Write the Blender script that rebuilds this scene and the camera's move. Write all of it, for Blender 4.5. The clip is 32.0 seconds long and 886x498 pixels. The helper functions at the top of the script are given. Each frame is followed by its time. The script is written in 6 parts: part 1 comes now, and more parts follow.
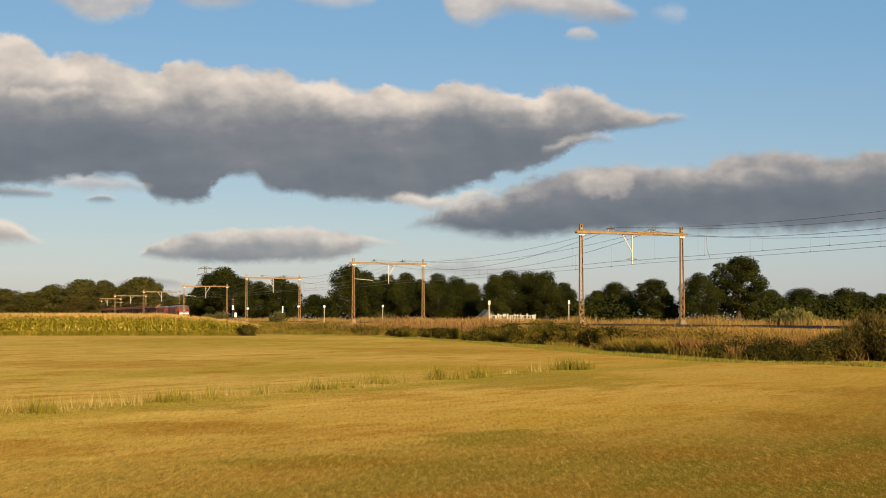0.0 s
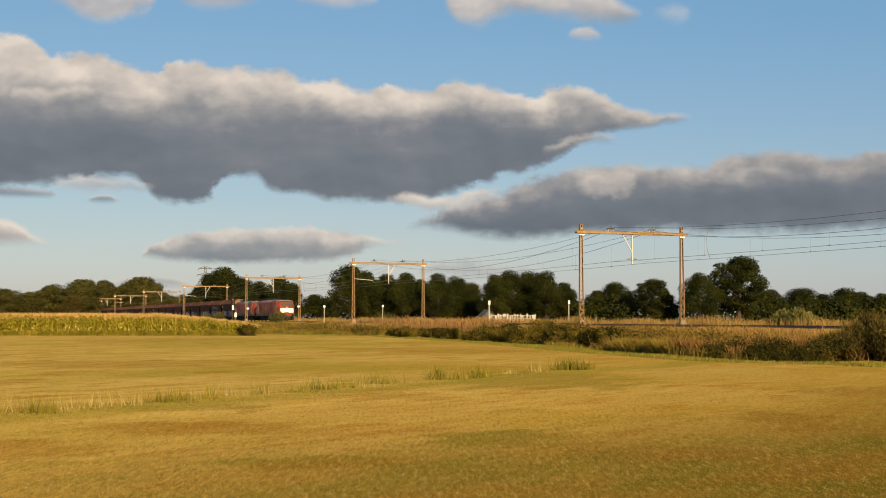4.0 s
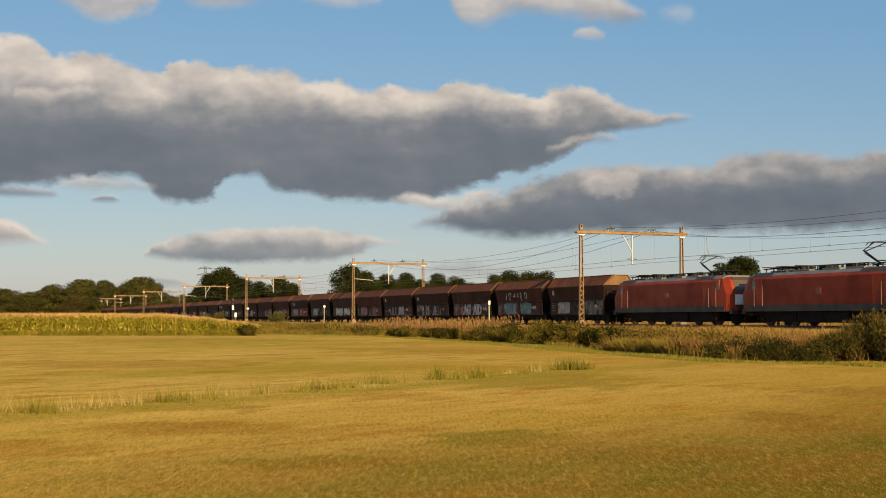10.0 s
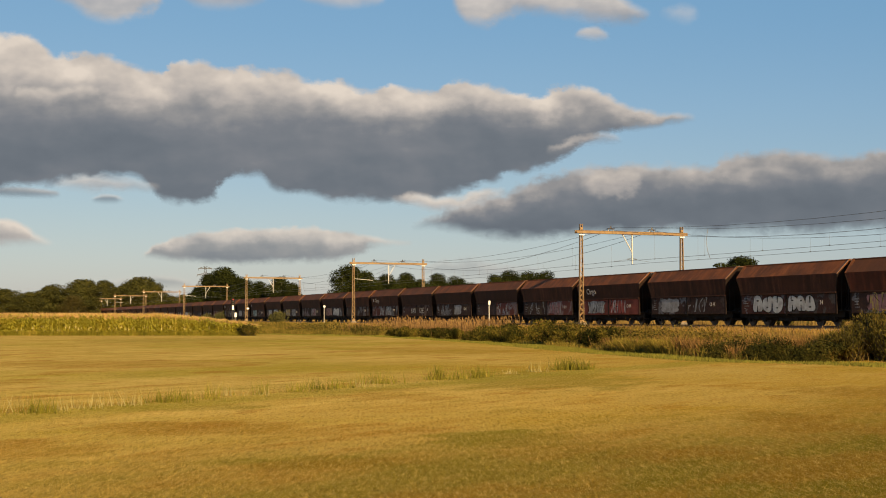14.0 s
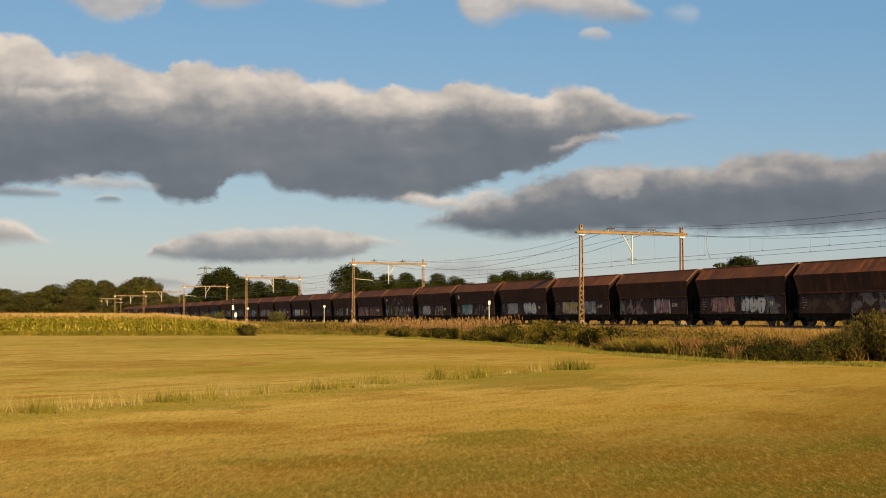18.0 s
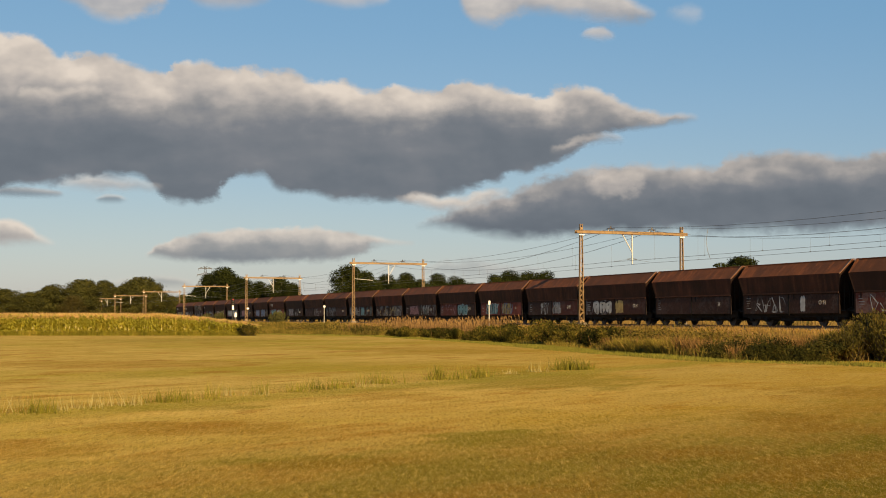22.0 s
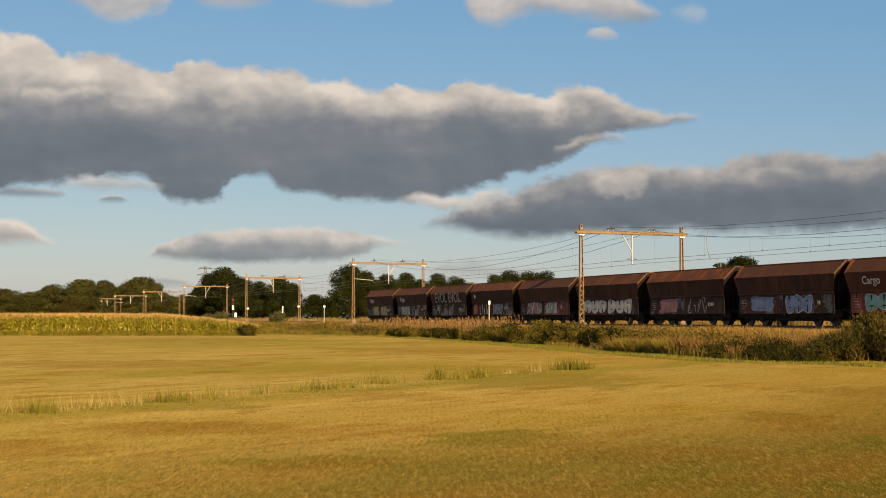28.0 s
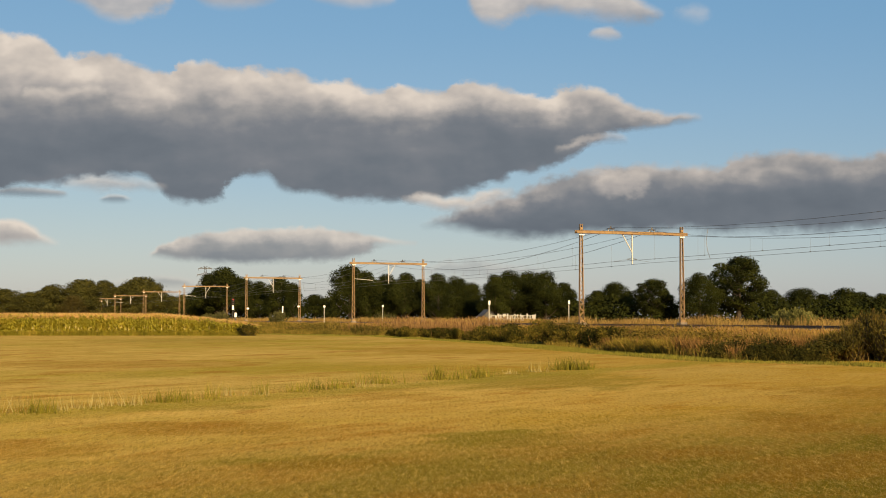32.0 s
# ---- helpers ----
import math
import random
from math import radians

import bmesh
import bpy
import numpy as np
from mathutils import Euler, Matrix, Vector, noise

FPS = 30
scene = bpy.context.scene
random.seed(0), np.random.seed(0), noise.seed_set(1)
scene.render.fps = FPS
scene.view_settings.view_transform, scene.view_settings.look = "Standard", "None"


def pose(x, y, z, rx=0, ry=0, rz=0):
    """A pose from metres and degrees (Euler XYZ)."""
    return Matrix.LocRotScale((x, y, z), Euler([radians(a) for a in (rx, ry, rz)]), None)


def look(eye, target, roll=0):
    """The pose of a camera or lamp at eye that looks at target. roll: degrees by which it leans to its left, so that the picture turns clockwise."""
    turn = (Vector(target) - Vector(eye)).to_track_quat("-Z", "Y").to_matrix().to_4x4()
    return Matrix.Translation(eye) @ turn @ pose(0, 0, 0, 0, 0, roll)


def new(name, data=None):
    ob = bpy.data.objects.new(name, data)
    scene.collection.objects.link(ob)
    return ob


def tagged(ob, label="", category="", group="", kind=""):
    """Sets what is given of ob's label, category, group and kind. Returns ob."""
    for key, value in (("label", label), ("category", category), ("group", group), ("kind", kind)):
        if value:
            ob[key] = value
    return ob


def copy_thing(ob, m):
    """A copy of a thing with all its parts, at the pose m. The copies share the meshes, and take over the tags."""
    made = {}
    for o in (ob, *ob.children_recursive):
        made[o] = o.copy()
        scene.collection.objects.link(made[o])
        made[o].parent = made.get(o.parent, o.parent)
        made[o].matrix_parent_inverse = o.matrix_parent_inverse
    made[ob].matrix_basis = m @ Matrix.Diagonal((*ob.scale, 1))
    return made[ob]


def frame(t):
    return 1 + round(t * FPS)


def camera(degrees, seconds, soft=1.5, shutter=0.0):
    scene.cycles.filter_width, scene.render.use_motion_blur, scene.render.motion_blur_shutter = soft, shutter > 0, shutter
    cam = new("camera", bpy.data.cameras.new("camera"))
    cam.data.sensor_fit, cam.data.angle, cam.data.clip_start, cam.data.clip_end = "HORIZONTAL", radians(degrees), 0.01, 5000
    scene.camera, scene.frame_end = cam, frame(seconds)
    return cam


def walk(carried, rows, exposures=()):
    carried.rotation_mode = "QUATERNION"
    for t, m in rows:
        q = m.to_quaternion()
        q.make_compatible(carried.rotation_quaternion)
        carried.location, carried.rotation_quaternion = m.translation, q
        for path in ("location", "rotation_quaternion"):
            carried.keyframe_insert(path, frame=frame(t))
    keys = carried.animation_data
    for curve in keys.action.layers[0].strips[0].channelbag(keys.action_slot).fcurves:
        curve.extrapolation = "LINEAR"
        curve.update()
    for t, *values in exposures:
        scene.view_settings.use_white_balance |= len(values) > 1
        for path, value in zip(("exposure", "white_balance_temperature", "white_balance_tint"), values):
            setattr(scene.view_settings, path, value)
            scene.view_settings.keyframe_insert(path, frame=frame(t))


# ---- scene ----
# ---------------------------------------------------------------- camera
EYE = (0.0, 0.0, 1.7)
LENS = 38.14
PITCH = 3.1
FOCAL = 784 / math.tan(radians(LENS / 2))
cam = camera(LENS, 32.0, soft=1.0)
CAM_POSE = pose(*EYE, 90 + PITCH, 0, 0)
walk(cam, [(0.0, CAM_POSE), (32.0, CAM_POSE)], exposures=[(0.0, 0.95), (3.0, 0.91), (7.0, 0.84), (32.0, 0.84)])

# ---------------------------------------------------------------- plan of the railway
# U is the way the train runs, P points across the track away from the camera
U = Vector((0.35886, -0.93337, 0.0))
P = Vector((0.93337, 0.35886, 0.0))
HEADING = -68.97
NEAR, FAR = 53.6, 57.7          # centre lines of the two tracks
RAIL = 1.18                     # height of the rail head
MAST_NEAR, MAST_FAR = 50.7, 60.7
GANTRY_FIRST, GANTRY_STEP = -98.7, 66.8
SPEED, FRONT_AT_9 = 25.85, -85.2


def place(s, d, z=0.0):
    """A point s metres along the line and d metres across from the camera."""
    return U * s + P * d + Vector((0, 0, z))


def station(x, d):
    """How far along the line the sight line at that picture column crosses the offset d."""
    k = (x - 784) / FOCAL
    return (k * P.y * d - P.x * d) / (U.x - k * U.y)


def at_depth(x, y, z=0.0):
    return Vector(((x - 784) / FOCAL * y, y, z))


# ---------------------------------------------------------------- light
SUN_TURN, SUN_UP = 18.0, 19.0
SUN_WAY = Vector((math.sin(radians(SUN_TURN)) * math.cos(radians(SUN_UP)), -math.cos(radians(SUN_TURN)) * math.cos(radians(SUN_UP)), math.sin(radians(SUN_UP))))
world = bpy.data.worlds.new("evening_sky")
scene.world = world
world.use_nodes = True
wn = world.node_tree.nodes
sky = wn.new("ShaderNodeTexSky")
sky.sky_type = "NISHITA"
sky.sun_disc = False
sky.sun_elevation = radians(SUN_UP)
sky.sun_rotation = radians(180 - SUN_TURN)
sky.air_density, sky.dust_density, sky.ozone_density = 1.0, 0.6, 0.9
wn["Background"].inputs["Strength"].default_value = 0.0585
haze = wn.new("ShaderNodeMix")
haze.data_type = "RGBA"
haze.inputs[7].default_value = (0.60, 3.02, 6.0, 1.0)
tint = wn.new("ShaderNodeMix")
tint.data_type, tint.blend_type = "RGBA", "MULTIPLY"
tint.inputs[0].default_value = 1.0
warm = wn.new("ShaderNodeMix")
warm.data_type = "RGBA"
warm.inputs[6].default_value, warm.inputs[7].default_value = (1.13, 0.90, 0.68, 1.0), (1.26, 1.0, 0.81, 1.0)
up_way = wn.new("ShaderNodeSeparateXYZ")
rise, share = wn.new("ShaderNodeMapRange"), wn.new("ShaderNodeMapRange")
rise.inputs[2].default_value = 0.16
share.inputs[2].default_value, share.inputs[3].default_value, share.inputs[4].default_value = 0.22, 0.46, 0.585
for a, b in ((wn.new("ShaderNodeTexCoord").outputs["Generated"], up_way.inputs[0]), (up_way.outputs[2], rise.inputs[0]), (up_way.outputs[2], share.inputs[0]), (rise.outputs[0], warm.inputs[0]),
             (warm.outputs[2], tint.inputs[7]), (sky.outputs[0], tint.inputs[6]), (tint.outputs[2], haze.inputs[6]), (share.outputs[0], haze.inputs[0]), (haze.outputs[2], wn["Background"].inputs["Color"])):
    world.node_tree.links.new(a, b)

sun_data = bpy.data.lights.new("sun", "SUN")
sun_data.energy, sun_data.angle, sun_data.color = 5.0, radians(0.53), (1.0, 0.725, 0.36)
sun = new("sun", sun_data)
sun.matrix_world = look(SUN_WAY * 200, (0, 0, 0))


# ---------------------------------------------------------------- node helpers
class Nodes:
    def __init__(self, name):
        self.mat = bpy.data.materials.new(name)
        self.mat.use_nodes = True
        self.tree = self.mat.node_tree
        self.bsdf = self.tree.nodes["Principled BSDF"]
        self.out = self.tree.nodes["Material Output"]

    def node(self, kind):
        return self.tree.nodes.new(kind)

    def link(self, a, b):
        self.tree.links.new(a, b)

    def put(self, socket, value):
        if hasattr(value, "node"):
            self.link(value, socket)
        else:
            socket.default_value = value

    def math(self, op, a, b=0.0, c=0.0, clamp=False):
        n = self.node("ShaderNodeMath")
        n.operation, n.use_clamp = op, clamp
        for i, v in enumerate((a, b, c)):
            self.put(n.inputs[i], v)
        return n.outputs[0]

    def ramp(self, value, lo, hi, a=0.0, b=1.0, smooth=True):
        n = self.node("ShaderNodeMapRange")
        n.interpolation_type = "SMOOTHSTEP" if smooth else "LINEAR"
        for i, v in enumerate((value, lo, hi, a, b)):
            self.put(n.inputs[i], v)
        return n.outputs[0]

    def mix(self, f, a, b, blend="MIX"):
        n = self.node("ShaderNodeMix")
        n.data_type, n.blend_type = "RGBA", blend
        self.put(n.inputs[0], f)
        for i, v in ((6, a), (7, b)):
            self.put(n.inputs[i], (*v, 1.0) if isinstance(v, tuple) and len(v) == 3 else v)
        return n.outputs[2]

    def noise(self, coord, scale, detail=3.0, rough=0.55, stretch=None, w=None):
        if stretch:
            m = self.node("ShaderNodeMapping")
            m.inputs["Scale"].default_value = stretch
            self.link(coord, m.inputs["Vector"])
            coord = m.outputs[0]
        n = self.node("ShaderNodeTexNoise")
        n.noise_dimensions = "4D" if w is not None else "3D"
        if w is not None:
            self.put(n.inputs["W"], w)
        self.link(coord, n.inputs["Vector"])
        n.inputs["Scale"].default_value, n.inputs["Detail"].default_value, n.inputs["Roughness"].default_value = scale, detail, rough
        return n.outputs["Fac"]

    def coord(self, which="Object"):
        return self.node("ShaderNodeTexCoord").outputs[which]

    def position(self):
        return self.node("ShaderNodeNewGeometry").outputs["Position"]

    def island(self):
        return self.node("ShaderNodeNewGeometry").outputs["Random Per Island"]

    def own(self):
        return self.node("ShaderNodeObjectInfo").outputs["Random"]

    def bump(self, height, strength, distance):
        n = self.node("ShaderNodeBump")
        n.inputs["Strength"].default_value, n.inputs["Distance"].default_value = strength, distance
        self.link(height, n.inputs["Height"])
        self.link(n.outputs[0], self.bsdf.inputs["Normal"])

    def done(self, color, rough, metal=0.0, spec=None):
        self.put(self.bsdf.inputs["Base Color"], (*color, 1.0) if isinstance(color, tuple) else color)
        self.put(self.bsdf.inputs["Roughness"], rough)
        self.bsdf.inputs["Metallic"].default_value = metal
        if spec is not None:
            self.bsdf.inputs["Specular IOR Level"].default_value = spec
        return self.mat


def worn(name, base, dark, scale=2.0, fine=18.0, rough=0.6, metal=0.0, amount=0.6, bump=0.1, spec=None, vary=0.0):
    """Paint or metal with dirt at two scales; vary shifts the tone from object to object."""
    n = Nodes(name)
    c = n.coord()
    a = n.noise(c, scale, 4)
    b = n.noise(c, fine, 3)
    f = n.math("MULTIPLY", n.ramp(n.math("ADD", n.math("MULTIPLY", a, 0.7), n.math("MULTIPLY", b, 0.3)), 0.35, 0.68), amount)
    col = n.mix(f, base, dark)
    if vary:
        col = n.mix(n.math("MULTIPLY", n.own(), vary), col, dark)
    if bump:
        n.bump(b, bump, 0.01)
    return n.done(col, n.ramp(a, 0.3, 0.7, rough - 0.1, rough + 0.1), metal, spec)


def leafy(name, light, dark, dry=None, clump=0.35, thin=0.3, rough=0.6, mass=0.4):
    """Leaves: tone by leaf and by clump, some light shining through."""
    n = Nodes(name)
    pos = n.position()
    r = n.island()
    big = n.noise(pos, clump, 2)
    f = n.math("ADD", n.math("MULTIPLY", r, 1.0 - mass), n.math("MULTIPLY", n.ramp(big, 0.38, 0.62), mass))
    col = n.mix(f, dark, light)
    if dry:
        col = n.mix(n.math("MULTIPLY", n.ramp(n.math("FRACT", n.math("MULTIPLY", r, 7.31)), 0.6, 1.0), n.ramp(big, 0.4, 0.7)), col, dry)
    n.done(col, rough + 0.2, spec=0.02)
    if thin:
        tr = n.node("ShaderNodeBsdfTranslucent")
        n.link(col, tr.inputs["Color"])
        mx = n.node("ShaderNodeMixShader")
        mx.inputs[0].default_value = thin
        n.link(n.bsdf.outputs[0], mx.inputs[1])
        n.link(tr.outputs[0], mx.inputs[2])
        n.link(mx.outputs[0], n.out.inputs["Surface"])
    return n.mat


# ---------------------------------------------------------------- mesh helpers
def fast_mesh(name, verts, faces):
    me = bpy.data.meshes.new(name)
    verts, faces = np.asarray(verts, np.float32), np.asarray(faces, np.int32)
    k = faces.shape[1]
    me.vertices.add(len(verts))
    me.vertices.foreach_set("co", verts.ravel())
    me.loops.add(faces.size)
    me.loops.foreach_set("vertex_index", faces.ravel())
    me.polygons.add(len(faces))
    me.polygons.foreach_set("loop_start", np.arange(0, faces.size, k, dtype=np.int32))
    me.update(calc_edges=True)
    return me


class Geo:
    """Collects the faces of one part."""

    def __init__(self):
        self.v, self.f = [], []

    def add(self, verts, faces):
        n = len(self.v)
        self.v += [tuple(p) for p in verts]
        self.f += [tuple(i + n for i in q) for q in faces]
        return self

    def box(self, x0, x1, y0, y1, z0, z1, bevel=0.0):
        if not bevel:
            self.add([(x, y, z) for z in (z0, z1) for y in (y0, y1) for x in (x0, x1)],
                     [(0, 2, 3, 1), (4, 5, 7, 6), (0, 1, 5, 4), (2, 6, 7, 3), (0, 4, 6, 2), (1, 3, 7, 5)])
            return self
        b = bevel
        prof = [(y0 + b, z0), (y1 - b, z0), (y1, z0 + b), (y1, z1 - b), (y1 - b, z1), (y0 + b, z1), (y0, z1 - b), (y0, z0 + b)]
        return self.prism(prof, x0, x1)

    def prism(self, prof, x0, x1, shrink=None):
        """Extrudes a (y, z) outline along x."""
        n = len(prof)
        vs = [(x0, y, z) for y, z in prof] + [(x1, y, z) for y, z in (shrink or prof)]
        fs = [(i, (i + 1) % n, n + (i + 1) % n, n + i) for i in range(n)]
        return self.add(vs, fs + [tuple(range(n))[::-1], tuple(range(n, 2 * n))])

    def rod(self, a, b, r, n=6, r2=None):
        a, b = Vector(a), Vector(b)
        w = (b - a).normalized()
        s = w.orthogonal().normalized()
        t = w.cross(s)
        vs = []
        for c, q in ((a, r), (b, r if r2 is None else r2)):
            vs += [c + (s * math.cos(2 * math.pi * i / n) + t * math.sin(2 * math.pi * i / n)) * q for i in range(n)]
        fs = [(i, (i + 1) % n, n + (i + 1) % n, n + i) for i in range(n)]
        return self.add(vs, fs + [tuple(range(n))[::-1], tuple(range(n, 2 * n))])

    def bar(self, a, b, w, h):
        """A square bar from a to b."""
        a, b = Vector(a), Vector(b)
        d = (b - a).normalized()
        s = d.cross(Vector((0, 0, 1)))
        s = s.normalized() if s.length > 1e-3 else Vector((1, 0, 0))
        t = s.cross(d)
        vs = [c + s * i * w / 2 + t * j * h / 2 for c in (a, b) for i, j in ((-1, -1), (1, -1), (1, 1), (-1, 1))]
        return self.add(vs, [(0, 1, 5, 4), (1, 2, 6, 5), (2, 3, 7, 6), (3, 0, 4, 7), (3, 2, 1, 0), (4, 5, 6, 7)])

    def tube(self, pts, r, n=4):
        for a, b in zip(pts[:-1], pts[1:]):
            self.rod(a, b, r, n)
        return self

    def mesh(self, name):
        me = bpy.data.meshes.new(name)
        me.from_pydata(self.v, [], self.f)
        bm = bmesh.new()
        bm.from_mesh(me)
        bmesh.ops.recalc_face_normals(bm, faces=bm.faces)
        bm.to_mesh(me)
        bm.free()
        return me


def part(name, geo, material, parent=None, label="", at=None):
    """One mesh object, under its thing if there is one."""
    me = geo.mesh(name) if isinstance(geo, Geo) else geo
    if material and not me.materials:
        me.materials.append(material)
    ob = new(name, me)
    if parent:
        ob.parent = parent
    if at is not None:
        ob.matrix_basis = at
    if label:
        ob["label"] = label
    return ob


def scatter(verts, faces, where, turn, size, lean=None):
    """Repeats one small plant at many places: arrays of places, turns and sizes."""
    n, k = len(where), len(verts)
    v = np.asarray(verts)[None] * np.asarray(size).reshape(n, 1, -1)
    c, s = np.cos(turn)[:, None], np.sin(turn)[:, None]
    x, y, z = v[:, :, 0], v[:, :, 1], v[:, :, 2]
    out = np.stack([x * c - y * s, x * s + y * c, z], -1)
    if lean is not None:
        out[:, :, :2] += lean[:, None, :] * z[:, :, None]
    out = out + np.asarray(where)[:, None, :]
    f = np.asarray(faces)[None] + (np.arange(n) * k)[:, None, None]
    return out.reshape(-1, 3), f.reshape(-1, f.shape[-1])


def leaf_cards(points, normals, size, rng, along=None, slim=0.32):
    """A pointed quad at each point, facing about along its normal; along sets the way it points."""
    n = len(points)
    a = np.cross(normals, rng.normal(size=(n, 3))) if along is None else along
    a /= np.linalg.norm(a, axis=1)[:, None] + 1e-9
    b = np.cross(normals, a)
    b /= np.linalg.norm(b, axis=1)[:, None] + 1e-9
    h, w = size[:, None] * 0.5, size[:, None] * slim
    v = np.stack([points - a * h, points + b * w, points + a * h, points - b * w], 1).reshape(-1, 3)
    return v, np.arange(4 * n).reshape(-1, 4)


def blades(where, height, width, rng, bend=0.35):
    """Grass blades as two-piece leaves, each of its own turn and lean."""
    n = len(where)
    turn = rng.uniform(0, 2 * np.pi, n)
    v = np.array([(-0.5, 0, 0), (0.5, 0, 0), (0.1, 0.0, 1.0), (-0.1, 0.0, 1.0)])
    size = np.stack([width, width, height], -1)
    lean = rng.normal(0, bend, (n, 2))
    return scatter(v, np.array([(0, 1, 2, 3)]), where, turn, size, lean)
# ---------------------------------------------------------------- clouds
GLOW = 0.56


def cloud(label, depth, span, top, bottom, drift, seed, soft=(16, 12), rag=34.0, thick=1.0, grey=1.0, dim=0.0, crest=0.9, shade=None):
    """One bank of cloud in the far sky: outline above and below, worn ragged, bright on top and grey beneath."""
    px = depth / FOCAL
    x0, x1 = span
    y0 = min(y for _, y in top) - 60
    y1 = max(y for _, y in bottom) + 60
    n = Nodes("cloud_vapour")
    c = n.coord()
    sc = n.node("ShaderNodeVectorMath")
    sc.operation = "SCALE"
    n.link(c, sc.inputs[0])
    sc.inputs["Scale"].default_value = 1 / px
    sep = n.node("ShaderNodeSeparateXYZ")
    n.link(sc.outputs[0], sep.inputs[0])
    x = n.math("ADD", sep.outputs[0], 784.0)
    y = n.math("SUBTRACT", 441.0, sep.outputs[1])
    big = n.noise(sc.outputs[0], 0.012, 2, 0.5, w=seed)
    mid = n.noise(sc.outputs[0], 0.03, 5, 0.58, (1.0, 1.3, 1.0), w=seed + 3)
    warp = n.math("ADD", n.math("MULTIPLY", n.math("SUBTRACT", big, 0.5), rag * 0.9), n.math("MULTIPLY", n.math("SUBTRACT", mid, 0.5), rag))
    fine = n.noise(sc.outputs[0], 0.05, 5, 0.58, (0.8, 1.4, 1.0), w=seed + 7)
    wx = n.math("MULTIPLY", n.math("SUBTRACT", mid, 0.5), 46.0)

    def edge(points):
        fc = n.node("ShaderNodeFloatCurve")
        cv = fc.mapping.curves[0]
        pts = [((px_ - x0) / (x1 - x0), 1 - (py_ - y0) / (y1 - y0)) for px_, py_ in points]
        cv.points[0].location, cv.points[1].location = pts[0], pts[-1]
        for p in pts[1:-1]:
            cv.points.new(*p)
        for p in cv.points:
            p.handle_type = "AUTO_CLAMPED"
        fc.mapping.update()
        u = n.math("DIVIDE", n.math("SUBTRACT", n.math("ADD", x, wx), x0), x1 - x0, clamp=True)
        n.link(u, fc.inputs["Value"])
        return n.math("MULTIPLY_ADD", n.math("SUBTRACT", 1.0, fc.outputs[0]), y1 - y0, y0)

    t, b = edge(top), edge(bottom)
    calm = n.ramp(n.math("SUBTRACT", b, t), 6.0, 46.0, 0.45, 1.0)
    warp = n.math("MULTIPLY", warp, calm)
    crisp = n.math("MULTIPLY", n.math("MULTIPLY", n.math("SUBTRACT", fine, 0.5), rag * 0.6), calm)
    yy = n.math("ADD", y, n.math("ADD", warp, crisp))
    dt = n.math("SUBTRACT", yy, t)
    db = n.math("SUBTRACT", b, n.math("ADD", y, n.math("ADD", n.math("MULTIPLY", warp, 0.8), n.math("MULTIPLY", crisp, 0.75))))
    dens = n.math("MULTIPLY", n.ramp(dt, -2.0, soft[0]), n.ramp(db, -10.0, soft[1]))
    ends = n.math("MULTIPLY", n.ramp(x, x0, x0 + 12.0), n.ramp(x, x1 - 12.0, x1, 1.0, 0.0)) if x0 > -40 else n.ramp(x, x1 - 12.0, x1, 1.0, 0.0)
    if x1 > 1600:
        ends = n.ramp(x, x0, x0 + 12.0)
    dens = n.math("MULTIPLY", n.math("MULTIPLY", dens, ends), thick)
    deep = n.math("DIVIDE", dt, n.math("MAXIMUM", n.math("SUBTRACT", edge(shade or bottom), t), 24.0))
    # billows: light falls on them from the upper right
    step = n.node("ShaderNodeVectorMath")
    step.operation = "ADD"
    n.link(sc.outputs[0], step.inputs[0])
    step.inputs[1].default_value = (12.0, 17.0, 0.0)
    here = n.noise(sc.outputs[0], 0.016, 3, 0.46, (0.8, 1.15, 1.0), w=seed + 11)
    there = n.noise(step.outputs[0], 0.016, 3, 0.46, (0.8, 1.15, 1.0), w=seed + 11)
    lit = n.math("SUBTRACT", here, there)
    broad = n.noise(sc.outputs[0], 0.0075, 4, 0.5, (0.6, 1.9, 1.0), w=seed + 23)
    shelf = n.math("ADD", deep, n.math("MULTIPLY", n.math("SUBTRACT", here, 0.5), 0.30))
    tone = n.math("MULTIPLY", n.ramp(shelf, 0.0, crest), 0.80 * grey)
    tone = n.math("ADD", tone, n.math("MULTIPLY", n.math("SUBTRACT", broad, 0.5), n.ramp(deep, 0.1, 0.5, 0.25, 0.75)))
    tone = n.math("SUBTRACT", tone, n.math("MULTIPLY", lit, n.ramp(deep, 0.2, 0.9, 0.80, 0.38)))
    cr = n.node("ShaderNodeValToRGB")
    el = cr.color_ramp.elements
    el[0].position, el[0].color = 0.0, (0.76, 0.665, 0.57, 1)
    el[1].position, el[1].color = 1.0, (0.130, 0.151, 0.178, 1)
    for p, col in ((0.13, (0.61, 0.540, 0.475, 1)), (0.27, (0.46, 0.420, 0.390, 1)), (0.42, (0.305, 0.297, 0.295, 1)), (0.60, (0.202, 0.214, 0.236, 1)), (0.8, (0.156, 0.177, 0.204, 1))):
        e = el.new(p)
        e.color = col
    n.link(n.math("MULTIPLY_ADD", tone, 0.95, 0.05 + dim), cr.inputs[0])
    em = n.node("ShaderNodeEmission")
    n.link(cr.outputs[0], em.inputs["Color"])
    em.inputs["Strength"].default_value = GLOW
    tr = n.node("ShaderNodeBsdfTransparent")
    mx = n.node("ShaderNodeMixShader")
    n.link(dens, mx.inputs[0])
    n.link(tr.outputs[0], mx.inputs[1])
    n.link(em.outputs[0], mx.inputs[2])
